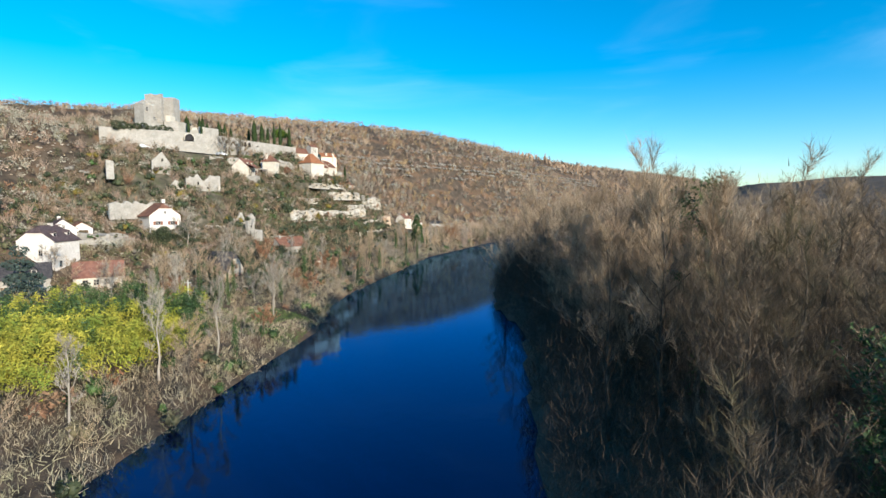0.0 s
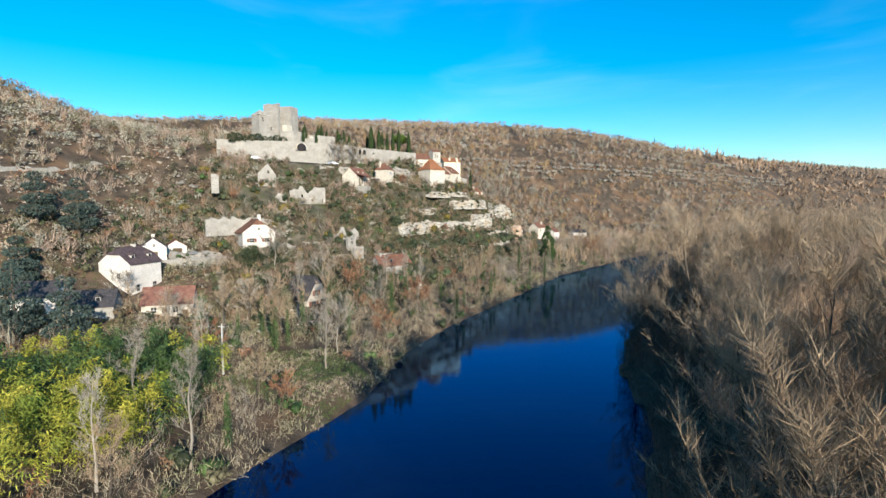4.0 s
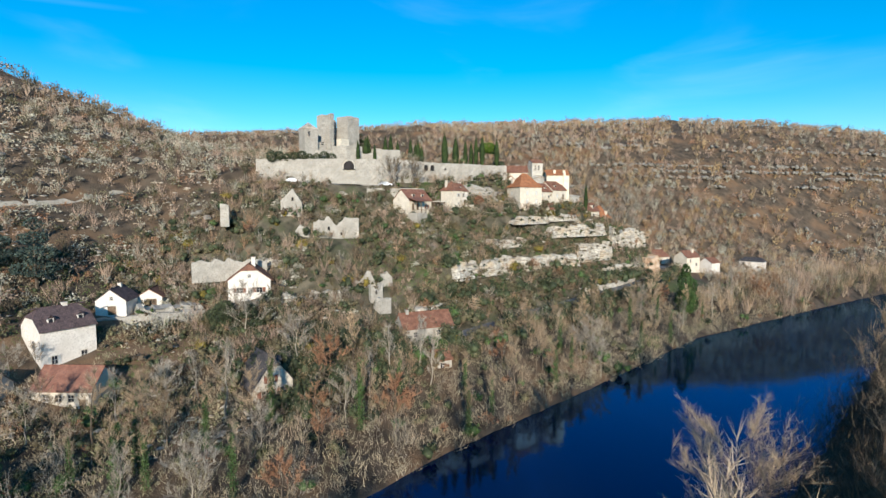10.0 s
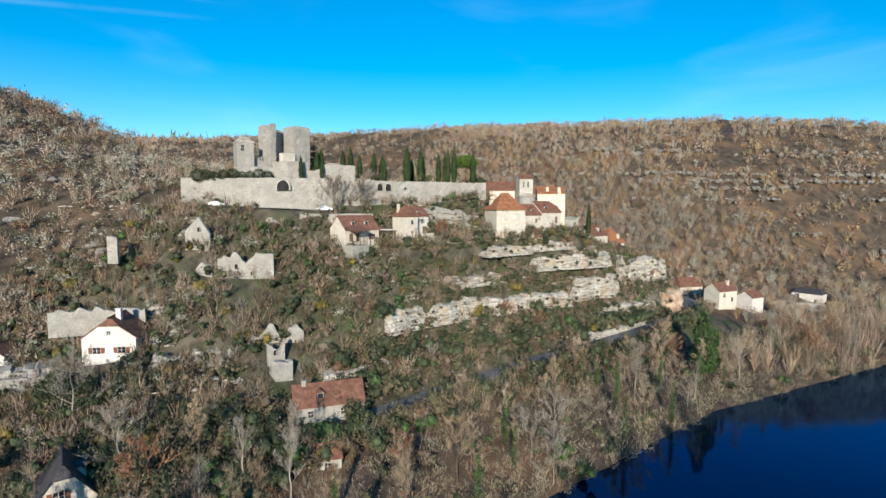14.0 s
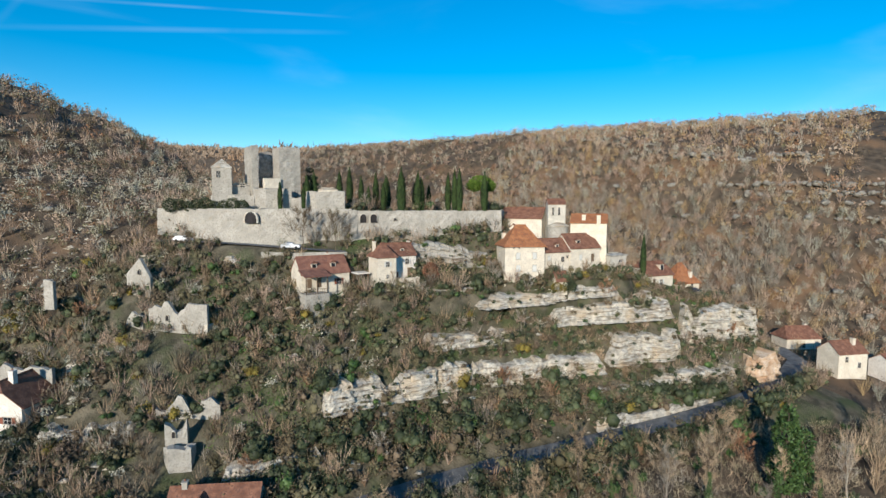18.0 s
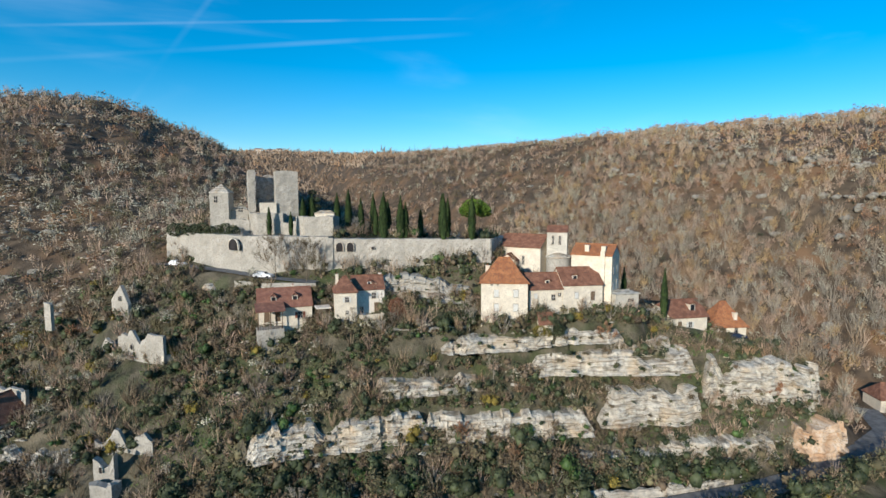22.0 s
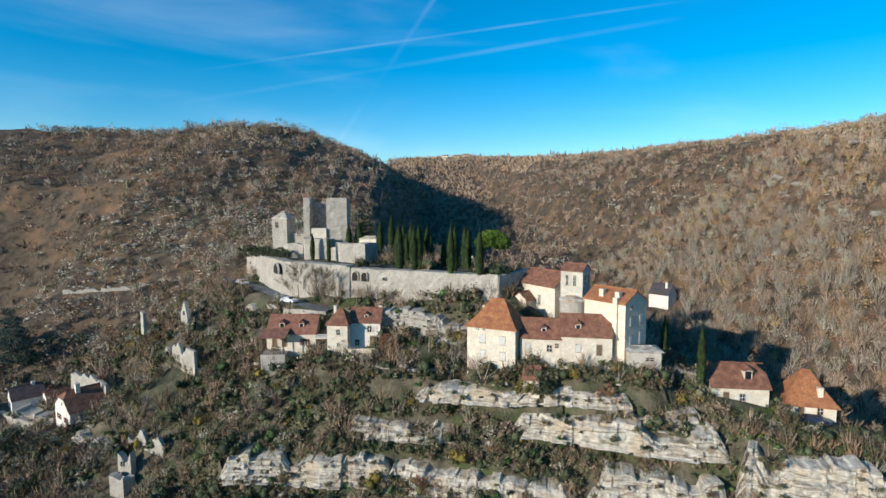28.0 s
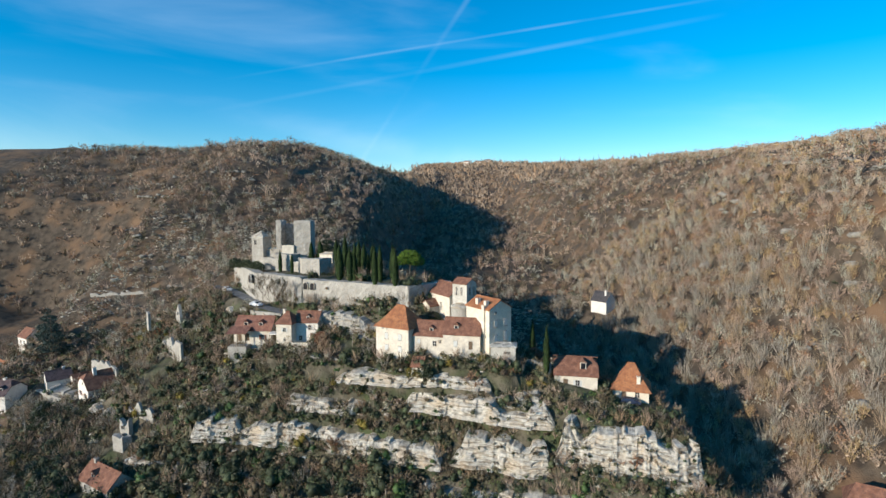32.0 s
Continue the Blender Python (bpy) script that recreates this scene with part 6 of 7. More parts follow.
# ---- scrub, woods on the hills: joined stuff ----
def clump_field(name, label, material, places, tris, size, height, blade, upward=0.6, leafy=False):
    """Many small plants as one mesh; places: x, y, scale."""
    P = np.array(places)
    n = len(P)
    z = land(P[:, 0], P[:, 1])
    k = np.repeat(np.arange(n), tris)
    sc = P[k, 2]
    u = rng.normal(size=(len(k), 3))
    u /= np.linalg.norm(u, axis=1)[:, None]
    rad = rng.uniform(0.35, 1.0, len(k)) ** 0.6
    off = u * rad[:, None] * np.array([size, size, height * 0.5])
    off[:, 2] += height * 0.52
    lob = 1 + 0.35 * np.sin(u[:, 0] * 3 + k * 1.7) * np.cos(u[:, 1] * 4 + k * 2.3)
    c = np.stack([P[k, 0], P[k, 1], z[k]], 1) + off * (sc * lob)[:, None]
    if leafy:
        v, f = leaf_mesh(c, blade * sc * rng.uniform(0.6, 1.3, len(k)))
    else:
        d = rng.normal(size=c.shape) * 0.6
        d[:, 2] = np.abs(d[:, 2]) + upward
        d += u * 0.6
        ln = (blade[0] * sc * rng.uniform(0.6, 1.3, len(k)))
        d *= (ln / np.linalg.norm(d, axis=1))[:, None]
        v, f = sliver_mesh(c - d * 0.5, c + d * 0.5, blade[1] * sc)
    return tagged(new(name, fast_mesh(name, v, f, material)), label, "scrub", kind="stuff")


def jitter_grid(x0, x1, y0, y1, s):
    X, Y = np.meshgrid(np.arange(x0, x1, s), np.arange(y0, y1, s))
    X = X.ravel() + rng.uniform(-.5, .5, X.size) * s
    Y = Y.ravel() + rng.uniform(-.5, .5, Y.size) * s
    return X, Y


def zone(x0, x1, y0, y1, s, keep, shrink=1.0):
    X, Y = jitter_grid(x0, x1, y0, y1, s)
    ok = far_enough(X, Y, shrink) & keep(X, Y)
    return X[ok], Y[ok]


def dens(x, y, size, seed, lo):
    return wave(x, y, size, seed) + 0.5 * wave(x, y, size * 0.37, seed + 5) + rng.normal(0, 0.25, x.shape) > lo


def places(x, y, m, lo, hi):
    return np.stack([x[m], y[m], rng.uniform(lo, hi, m.sum())], 1)


def ball():
    """A coarse round lump: 18 corners, 32 triangles."""
    v = [(1, 0, 0), (0, 1, 0), (-1, 0, 0), (0, -1, 0), (0, 0, 1), (0, 0, -1)]
    f, mid = [], {}
    for i in range(4):
        for p in (4, 5):
            t = (i, (i + 1) % 4, p) if p == 4 else ((i + 1) % 4, i, p)
            m = []
            for a_, b_ in ((t[0], t[1]), (t[1], t[2]), (t[2], t[0])):
                key = (min(a_, b_), max(a_, b_))
                if key not in mid:
                    mid[key] = len(v)
                    v.append(tuple((Vector(v[a_]) + Vector(v[b_])).normalized()))
                m.append(mid[key])
            f += [(t[0], m[0], m[2]), (m[0], t[1], m[1]), (m[2], m[1], t[2]), tuple(m)]
    return np.array(v, float), np.array(f)


BALL_V, BALL_F = ball()
EVERGREENS = {"dark_evergreen_leaves", "ivy_leaves", "yellow_leaves"}
SOLID = {"dark_evergreen_leaves", "ivy_leaves", "yellow_leaves", "olive_winter_scrub", "dark_bramble_and_shade_twigs"}


def bushes(name, label, kinds, place, lumps, leaves, size, height, leaf, twiggy=False, category="bushes", core=0.7, sliver=0.05):
    """Bushy plants, each of some lumps clad in leaves or twigs, joined; kinds: material and share."""
    P = np.asarray(place)
    n = len(P)
    z = P[:, 3] if P.shape[1] > 3 else land(P[:, 0], P[:, 1])
    share = np.array([q[1] for q in kinds], float)
    kind = rng.choice(len(kinds), n, p=share / share.sum())
    solid = np.array([q[0].name in SOLID and core > 0 for q in kinds])
    k = np.repeat(np.arange(n), lumps)
    sc = P[k, 2]
    off = rng.normal(0, 0.42, (len(k), 3)) * np.array([size, size, height * 0.22])
    if lumps == 1:
        off *= 0.1
    centre = np.stack([P[k, 0], P[k, 1], z[k] + height * 0.42 * sc], 1) + off * sc[:, None]
    rad = np.array([size, size, height * 0.5]) * (sc * rng.uniform(0.7, 1.1, len(k)) * (0.78 if lumps > 1 else 1.0))[:, None]
    w = np.flatnonzero(solid[kind[k]])
    mass = np.where([q[0].name in EVERGREENS for q in kinds], core, core * 0.68)[kind[k]]
    v = centre[w, None] + BALL_V[None] * rad[w, None] * mass[w, None, None] * rng.uniform(0.72, 1.25, (len(w), len(BALL_V), 1))
    f = BALL_F[None] + len(BALL_V) * np.arange(len(w))[:, None, None]
    mi = np.repeat(kind[k[w]], len(BALL_F))
    c = np.repeat(np.arange(len(k)), leaves)
    u = rng.normal(size=(len(c), 3))
    u[:, 2] = np.where(u[:, 2] < -0.5, -u[:, 2], u[:, 2])
    u /= np.linalg.norm(u, axis=1)[:, None]
    q = centre[c] + u * rad[c] * rng.uniform(np.where(solid[kind[k[c]]], core * 0.85, 0.35), 1.12)[:, None]
    if twiggy:
        d = u + rng.normal(0, 0.45, u.shape) + np.array([0, 0, 0.5])
        d *= (leaf * sc[c] * rng.uniform(0.6, 1.3, len(c)) / np.linalg.norm(d, axis=1))[:, None]
        lv, lf = sliver_mesh(q - d * 0.5, q + d * 0.5, sliver * sc[c])
    else:
        lv, lf = leaf_mesh(q, leaf * np.sqrt(sc[c]) * rng.uniform(0.6, 1.3, len(c)))
    me = fast_mesh(name, np.concatenate([v.reshape(-1, 3), lv]), np.concatenate([f.reshape(-1, 3), lf + v.shape[0] * v.shape[1]]), kinds[0][0])
    for m, _ in kinds[1:]:
        me.materials.append(m)
    me.polygons.foreach_set("material_index", np.concatenate([mi, kind[k][c]]).astype(np.int32))
    return tagged(new(name, me), label, category, kind="stuff")


def fans(name, label, kinds, place, rods, height, spread, width, category="woods"):
    """Leafless trees and shrubs as stems and boughs fanning up from the ground, joined."""
    P = np.asarray(place)
    n = len(P)
    z = land(P[:, 0], P[:, 1])
    share = np.array([q[1] for q in kinds], float)
    kind = rng.choice(len(kinds), n, p=share / share.sum())
    k = np.repeat(np.arange(n), rods)
    sc = P[k, 2]
    a = rng.uniform(0, 6.283, len(k))
    r = np.sqrt(rng.random(len(k)))
    lo = rng.uniform(-0.05, 0.55, len(k)) * (np.arange(len(k)) % rods > 1)
    hi = lo + rng.uniform(0.3, 0.55, len(k))
    out = np.stack([np.cos(a) * r * spread, np.sin(a) * r * spread, np.zeros(len(k))], 1)
    foot = np.stack([P[k, 0], P[k, 1], z[k]], 1)
    up = np.array([0, 0, height])
    b = foot + (out * np.clip(lo, 0, 1)[:, None] ** 0.8 + up * lo[:, None]) * sc[:, None]
    t = foot + (out * hi[:, None] ** 0.8 + up * (hi * (1.02 - 0.25 * r * r))[:, None]) * sc[:, None] + rng.normal(0, 0.05 * height, (len(k), 3)) * sc[:, None]
    v, f = sliver_mesh(b, t, width * sc * rng.uniform(0.6, 1.3, len(k)))
    me = fast_mesh(name, v, f, kinds[0][0])
    for m, _ in kinds[1:]:
        me.materials.append(m)
    me.polygons.foreach_set("material_index", kind[k].astype(np.int32))
    return tagged(new(name, me), label, category, kind="stuff")


# the left hill and the right hill: small leafless oaks and scrub, crown by crown
CUT = ((-94, 619, 0), (-48, 442, 0))
SPUR = lambda x, y: (x > -118) & (y > 168) & (y < 336)
hx, hy = zone(-270, 40, 60, 430, 3.3, lambda x, y: (x > -230) & ~SPUR(x, y) & ((np.interp(y, SHORE_Y, SHORE_X) - x > 62) | (y > 300)))
m_ = dens(hx, hy, 26, 8, -1.4)
hx, hy = hx[m_], hy[m_]
left_ = hy < 336
HILL_KINDS = ((M_DARKTWIG, 0.34), (M_LILAC, 0.22), (M_SAGE, 0.12), (M_OLIVE, 0.16), (M_RUSSET, 0.07), (M_BROWNSCRUB, 0.07), (M_EVERGREEN, 0.02))
grey_ = left_ & (hy > 100 + 14 * wave(hx, hy, 30, 51)) & (hx > -195 + 20 * wave(hx, hy, 34, 52))
bushes("hill_scrub", "grey-green lichened scrub and young oaks above the hamlet", ((M_SAGE, 0.42), (M_OLIVE, 0.18), (M_LILAC, 0.22), (M_DARKTWIG, 0.10), (M_RUSSET, 0.05), (M_EVERGREEN, 0.03)), places(hx, hy, grey_ & (rng.random(hx.shape) < 0.9), 0.6, 1.7), 1, 60, 1.75, 3.1, 0.36, False, "scrub", 0.0)
bushes("hill_scrub", "leafless brown and grey scrub oaks covering the hill", HILL_KINDS, places(hx, hy, left_ & ~grey_ & (rng.random(hx.shape) < 0.85), 0.6, 1.7), 1, 60, 1.75, 3.1, 0.36, False, "scrub", 0.0)
bushes("hill_scrub", "leafless golden and grey scrub oaks covering the slope", ((M_LILAC, 0.28), (M_SAGE, 0.16), (M_GOLDEN, 0.18), (M_BROWNSCRUB, 0.14), (M_RUSSET, 0.22), (M_EVERGREEN, 0.02)), places(hx, hy, ~left_ & (rng.random(hx.shape) < 0.85), 0.6, 1.7), 1, 60, 1.75, 3.1, 0.36, False, "scrub", 0.0)
fans("hill_trees", "small bare oaks standing over the hillside scrub", ((M_SAGE, 0.30), (M_LILAC, 0.40), (M_OLIVE, 0.12), (M_DARKTWIG, 0.18)), places(hx, hy, left_ & (rng.random(hx.shape) < 0.34), 0.7, 1.4), 56, 5.0, 2.2, 0.05)
fans("hill_trees", "small grey and golden bare trees crowding the slope", ((M_SAGE, 0.28), (M_LILAC, 0.40), (M_GOLDEN, 0.20), (M_TWIG_PALE, 0.12)), places(hx, hy, ~left_ & (rng.random(hx.shape) < 0.8), 0.7, 1.4), 100, 5.2, 2.3, 0.036)
fx_, fy_ = zone(-600, 280, -40, 760, 6.0, lambda x, y: ((x < -230) | (y > 430)) & (near_line(x, y, CUT)[0] > 3.5))
m_ = dens(fx_, fy_, 40, 12, -1.2)
fx_, fy_ = fx_[m_], fy_[m_]
g = wave(fx_, fy_, 60, 8) + 0.6 * wave(fx_, fy_, 21, 9) + rng.normal(0, 0.35, fx_.shape)
m_ = rng.random(fx_.shape) < 0.85
west = (fx_ < -225) & (fy_ < 440)
bushes("hill_woods", "dark brown and grey leafless oak woods round the dale", ((M_DARKTWIG, 0.36), (M_LILAC, 0.34), (M_SAGE, 0.16), (M_RUSSET, 0.10), (M_OLIVE, 0.04)), places(fx_, fy_, m_ & west, 0.6, 1.8), 1, 34, 2.6, 4.2, 0.6, False, "woods", 0.0)
bushes("hill_woods", "brown, russet and golden oak scrub on the far hills", ((M_BROWNSCRUB, 0.22), (M_LILAC, 0.30), (M_RUSSET, 0.18), (M_GOLDEN, 0.16), (M_DARKTWIG, 0.14)), places(fx_, fy_, m_ & ~west & (g < 0.45), 0.6, 1.8), 1, 34, 2.6, 4.2, 0.6, False, "woods", 0.0)
bushes("hill_woods", "grey-brown leafless scrub on the far hills", ((M_SAGE, 0.36), (M_LILAC, 0.34), (M_DARKTWIG, 0.14), (M_OLIVE, 0.16)), places(fx_, fy_, m_ & ~west & (g >= 0.45), 0.6, 1.8), 1, 34, 2.6, 4.2, 0.6, False, "woods", 0.0)
stand = rng.random(fx_.shape) < 0.5
fans("hill_trees", "leafless oak woods on the far hills", ((M_SAGE, 0.26), (M_LILAC, 0.42), (M_TWIG_PALE, 0.06), (M_GOLDEN, 0.26)), places(fx_, fy_, stand & ~west, 0.7, 1.3), 34, 6.4, 2.8, 0.11)
fans("hill_trees", "dark leafless oak woods round the dale", ((M_LILAC, 0.50), (M_DARKTWIG, 0.36), (M_SAGE, 0.14)), places(fx_, fy_, stand & west, 0.7, 1.3), 34, 6.4, 2.8, 0.11)

bkx, bky = jitter_grid(-60, 240, 300, 760, 4.2)
bkd = np.interp(bky, SHORE_Y, SHORE_X) - bkx
m_ = (bkd > 0.5) & (bkd < np.interp(bky, (300, 345, 420, 760), (20, 22, 30, 30))) & (near_line(bkx, bky, ROAD)[0] > 3.5)
for a_, b_, r_ in KEEP_CLEAR:
    m_ &= np.hypot(bkx - a_, bky - b_) > r_ * 0.8
fans("bank_trees", "brown bare trees lining the far river bank", ((M_TWIG, 0.34), (M_LILAC, 0.30), (M_DARKTWIG, 0.22), (M_OLIVE, 0.14)), places(bkx, bky, m_, 0.7, 1.35), 80, 8.0, 3.0, 0.05)
vx, vy = jitter_grid(-190, -58, 322, 412, 5.2)
m_ = far_enough(vx, vy) & ~SPUR(vx, vy) & (land(vx, vy) < 62) & (rng.random(vx.shape) < 0.8)
fans("valley_trees", "pale grey bare trees crowding the side valley", ((M_TWIG_PALE, 0.35), (M_GREYSCRUB, 0.45), (M_TWIG, 0.2)), places(vx, vy, m_, 0.7, 1.25), 90, 8.5, 3.6, 0.05)


def outcrops(zs, y0, y1, d0, d1, step, chance, size, seed):
    """Broken limestone benches that follow the hill's contours."""
    c = []
    dd = np.linspace(d0, d1, 160)
    for z in zs:
        for y in np.arange(y0, y1, step):
            if wave(np.array([y]), np.array([z * 3.0]), 21, seed)[0] + rng.normal(0, 0.35) < chance:
                continue
            x = np.interp(y, SHORE_Y, SHORE_X) - dd
            h = land(x, np.full(x.shape, y))
            i = np.flatnonzero((h[:-1] < z) & (h[1:] >= z))
            if len(i):
                c += [(x[i[0]], y, z + 0.1)] * 3
    c = np.array(c)
    c += rng.normal(0, 1.0, c.shape) * np.array([0.8, 1.2, 0.45])
    s_ = rng.uniform(0.3, 1.1, (len(c), 1, 1)) * np.array([size * 0.6, size * 1.1, size * 0.5])
    v = c[:, None] + np.sign(BALL_V[None]) * np.abs(BALL_V[None]) ** 0.6 * s_ * rng.uniform(0.55, 1.4, (len(c), len(BALL_V), 3))
    f = BALL_F[None] + len(BALL_V) * np.arange(len(c))[:, None, None]
    tagged(new("outcrops", fast_mesh("outcrops", v.reshape(-1, 3), f.reshape(-1, 3), M_SCREE)), "broken pale limestone benches along the hillside", "rocks", kind="stuff")


outcrops((38, 47, 55, 63, 72, 84, 93, 98), 70, 178, 40, 300, 2.0, 0.42, 1.3, 3)
outcrops((20, 27, 35, 44, 52, 95), 380, 800, 20, 300, 3.0, 0.40, 1.9, 7)
outcrops((58, 62, 66, 78, 81), 400, 900, 20, 300, 2.6, -0.15, 2.2, 9)
outcrops((48, 60, 74, 90), 330, 470, 150, 500, 2.6, 0.5, 1.7, 5)
far_x, far_y = zone(-1900, 900, -300, 1900, 19, lambda x, y: (x < -630) | (y > 790))
clump_field("distant_woods", "distant leafless woods on the plateau", M_BROWNSCRUB, places(far_x, far_y, np.ones(far_x.shape, bool), 0.8, 1.5), 14, 8.5, 8.0, (6.0, 0.9))
rx_, ry_ = jitter_grid(30, 260, 4, 620, 6.5)
e_ = rx_ - np.interp(ry_, SHORE_Y, SHORE_X) - RIVER_W
m_ = (e_ > 4) & (e_ < 130) & ((e_ > 42) | (ry_ > 205))
clump_field("riverside_woods", "leafless riverside woodland on the flat bank", M_TWIG, np.stack([rx_[m_], ry_[m_], rng.uniform(0.8, 1.15, m_.sum())], 1), 130, 3.4, 23.0, (2.0, 0.07), upward=1.1)
# Added trees behind the camera, out of view, that block the low sun.
rx_, ry_ = jitter_grid(10, 150, -130, 100, 6.0)
e_ = rx_ - np.interp(ry_, SHORE_Y, SHORE_X) - RIVER_W
m_ = (e_ > 9) & (ry_ < np.where(e_ > 30, 12, 0))
clump_field("riverside_woods", "unseen woodland upstream, added to shade the near bank", M_TWIG, np.stack([rx_[m_], ry_[m_], rng.uniform(0.8, 1.15, m_.sum())], 1), 110, 3.6, 30.0, (2.2, 0.12), upward=1.1)
fx_, fy_ = jitter_grid(14, 100, 8, 230, 5.2)
e_ = fx_ - np.interp(fy_, SHORE_Y, SHORE_X) - RIVER_W
m_ = (e_ > 11) & (e_ < 46)
# Shade inside the wood is put into the darker twig colour.
clump_field("riverside_woods", "dense inner woodland of the flat bank, shade put into its brown", M_DARKTWIG, np.stack([fx_[m_], fy_[m_], rng.uniform(0.8, 1.1, m_.sum()) * np.interp(fy_[m_], (5, 30, 60), (0.6, 0.8, 1.0))], 1), 420, 3.2, 20.0, (1.3, 0.02), upward=0.9)
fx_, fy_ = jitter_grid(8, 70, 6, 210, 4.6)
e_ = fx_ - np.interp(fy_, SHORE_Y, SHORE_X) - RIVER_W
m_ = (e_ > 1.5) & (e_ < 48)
clump_field("riverside_thicket", "leafless thicket between the riverside trees, shade put into its colour", M_SHADETWIG, np.stack([fx_[m_], fy_[m_], rng.uniform(0.6, 1.05, m_.sum()) * np.interp(fy_[m_], (5, 35, 80), (0.8, 0.95, 1.2))], 1), 400, 2.4, 13.5, (1.1, 0.018), upward=0.5)
# the spur: evergreen bushes, bare shrubs and brambles between the ledges
ox, oy = zone(-122, -24, 150, 337, 1.72, lambda x, y: (np.interp(y, SHORE_Y, SHORE_X) - x > 22), 0.66)
od = np.interp(oy, SHORE_Y, SHORE_X) - ox
low = (od < np.interp(oy, (190, 215, 260, 300), (40, 46, 42, 40)))
draw = rng.random(ox.shape) + 0.25 * wave(ox, oy, 13, 17)
dark = ((M_EVERGREEN, 0.54), (M_DARKTWIG, 0.26), (M_IVY, 0.05), (M_OLIVE, 0.15))
bushes("evergreen_scrub", "dark evergreen box and holm oak bushes in the wood below the cliffs", dark, places(ox, oy, low & (draw < 0.72), 0.9, 2.0), 3, 60, 1.35, 3.0, 0.27, core=0.62)
light = ((M_EVERGREEN, 0.36), (M_OLIVE, 0.24), (M_IVY, 0.04), (M_SAGE, 0.09), (M_LILAC, 0.08), (M_DARKTWIG, 0.19))
bushes("slope_bushes", "evergreen and olive-brown bushes between the ledges", light, places(ox, oy, ~low & (draw < 0.62), 0.55, 1.6), 3, 34, 1.2, 2.4, 0.25, core=0.62)
fans("bare_bushes", "leafless grey-brown shrubs among the ledges", ((M_BROWNSCRUB, 0.15), (M_TWIG, 0.2), (M_LILAC, 0.25), (M_DARKTWIG, 0.32), (M_TWIG_PALE, 0.08)), places(ox, oy, (draw > np.where(low, 0.4, 0.3)) & (draw < np.where(low, 1.3, 1.0)), 0.7, 1.55), 52, 3.4, 1.7, 0.042, "bushes")
hem = []
for points, z0, z1, label, tilt in LEDGES:
    for (ax, ay), (bx, by) in zip(points, points[1:]):
        q = math.hypot(bx - ax, by - ay)
        for i in range(int(q / 0.36)):
            k, o = rng.random(), (2.6 if rng.random() < 0.5 else rng.uniform(-7.0, -1.0)) + rng.normal(0, 0.8)
            if rng.random() < 0.75:
                hem.append((ax + (bx - ax) * k + (by - ay) / q * o, ay + (by - ay) * k - (bx - ax) / q * o, rng.uniform(0.4, 1.35)))
cling = []
for points, z0, z1, label, tilt in LEDGES:
    for i, ((ax, ay), (bx, by)) in enumerate(zip(points, points[1:])):
        q = math.hypot(bx - ax, by - ay)
        for _ in range(int(q * (z1 - z0) * 0.16)):
            k, o = rng.random(), rng.uniform(0.4, 1.7)
            zc = z0 + tilt * (i + k) / (len(points) - 1) + (z1 - z0) * rng.random() ** 1.3
            cling.append((ax + (bx - ax) * k + (by - ay) / q * o, ay + (by - ay) * k - (bx - ax) / q * o, rng.uniform(0.25, 0.75), zc - 0.3))
bushes("cliff_shrubs", "small shrubs and ivy clinging to cracks in the limestone", ((M_EVERGREEN, 0.35), (M_OLIVE, 0.30), (M_IVY, 0.10), (M_DARKTWIG, 0.25)), cling, 2, 40, 1.15, 2.0, 0.26)
bushes("ledge_bushes", "small evergreen and brown bushes clinging along the ledges", light, hem, 2, 40, 1.15, 2.2, 0.27)
# broken faces between the terraces: stones and small bushes
bx_, by_ = jitter_grid(-100, -38, 200, 328, 0.9)
e_ = 0.7
steep = np.hypot(land(bx_ + e_, by_) - land(bx_ - e_, by_), land(bx_, by_ + e_) - land(bx_, by_ - e_)) / (2 * e_)
m_ = (steep > 1.1) & far_enough(bx_, by_, 0.5) & (bx_ > np.interp(by_, [p[1] for p in CASTLE_WALL[:4]], [p[0] for p in CASTLE_WALL[:4]]) + 3)
pick = rng.random(bx_.shape)
bushes("bank_shrubs", "small shrubs and ivy rooted in the broken rock faces", ((M_OLIVE, 0.3), (M_EVERGREEN, 0.35), (M_DARKTWIG, 0.25), (M_IVY, 0.1)), places(bx_, by_, m_ & (pick < 0.75), 0.35, 0.95), 2, 26, 1.1, 2.0, 0.26)
vx, vy = jitter_grid(-125, -56, 104, 172, 2.7)
m_ = far_enough(vx, vy, 0.72) & (np.interp(vy, SHORE_Y, SHORE_X) - vx > 34) & (rng.random(vx.shape) < 0.75)
bushes("garden_bushes", "garden hedges, brambles and shrubs among the hamlet houses", ((M_EVERGREEN, 0.3), (M_OLIVE, 0.25), (M_DARKTWIG, 0.2), (M_RUSSET, 0.1), (M_GREYSCRUB, 0.15)), places(vx, vy, m_, 0.5, 1.35), 2, 36, 1.2, 2.5, 0.3)
front = []
for mx_, my_, mz_, mr_ in TERRACES[:12]:
    for _ in range(16):
        a_, r_ = rng.uniform(-1.5, 1.1), mr_ + rng.uniform(0.2, 5.5)
        front.append((mx_ + math.cos(a_) * r_, my_ + math.sin(a_) * r_, rng.uniform(0.35, 1.1)))
front = np.array([p for p in front if far_enough(np.array([p[0]]), np.array([p[1]]), 0.75)[0]])
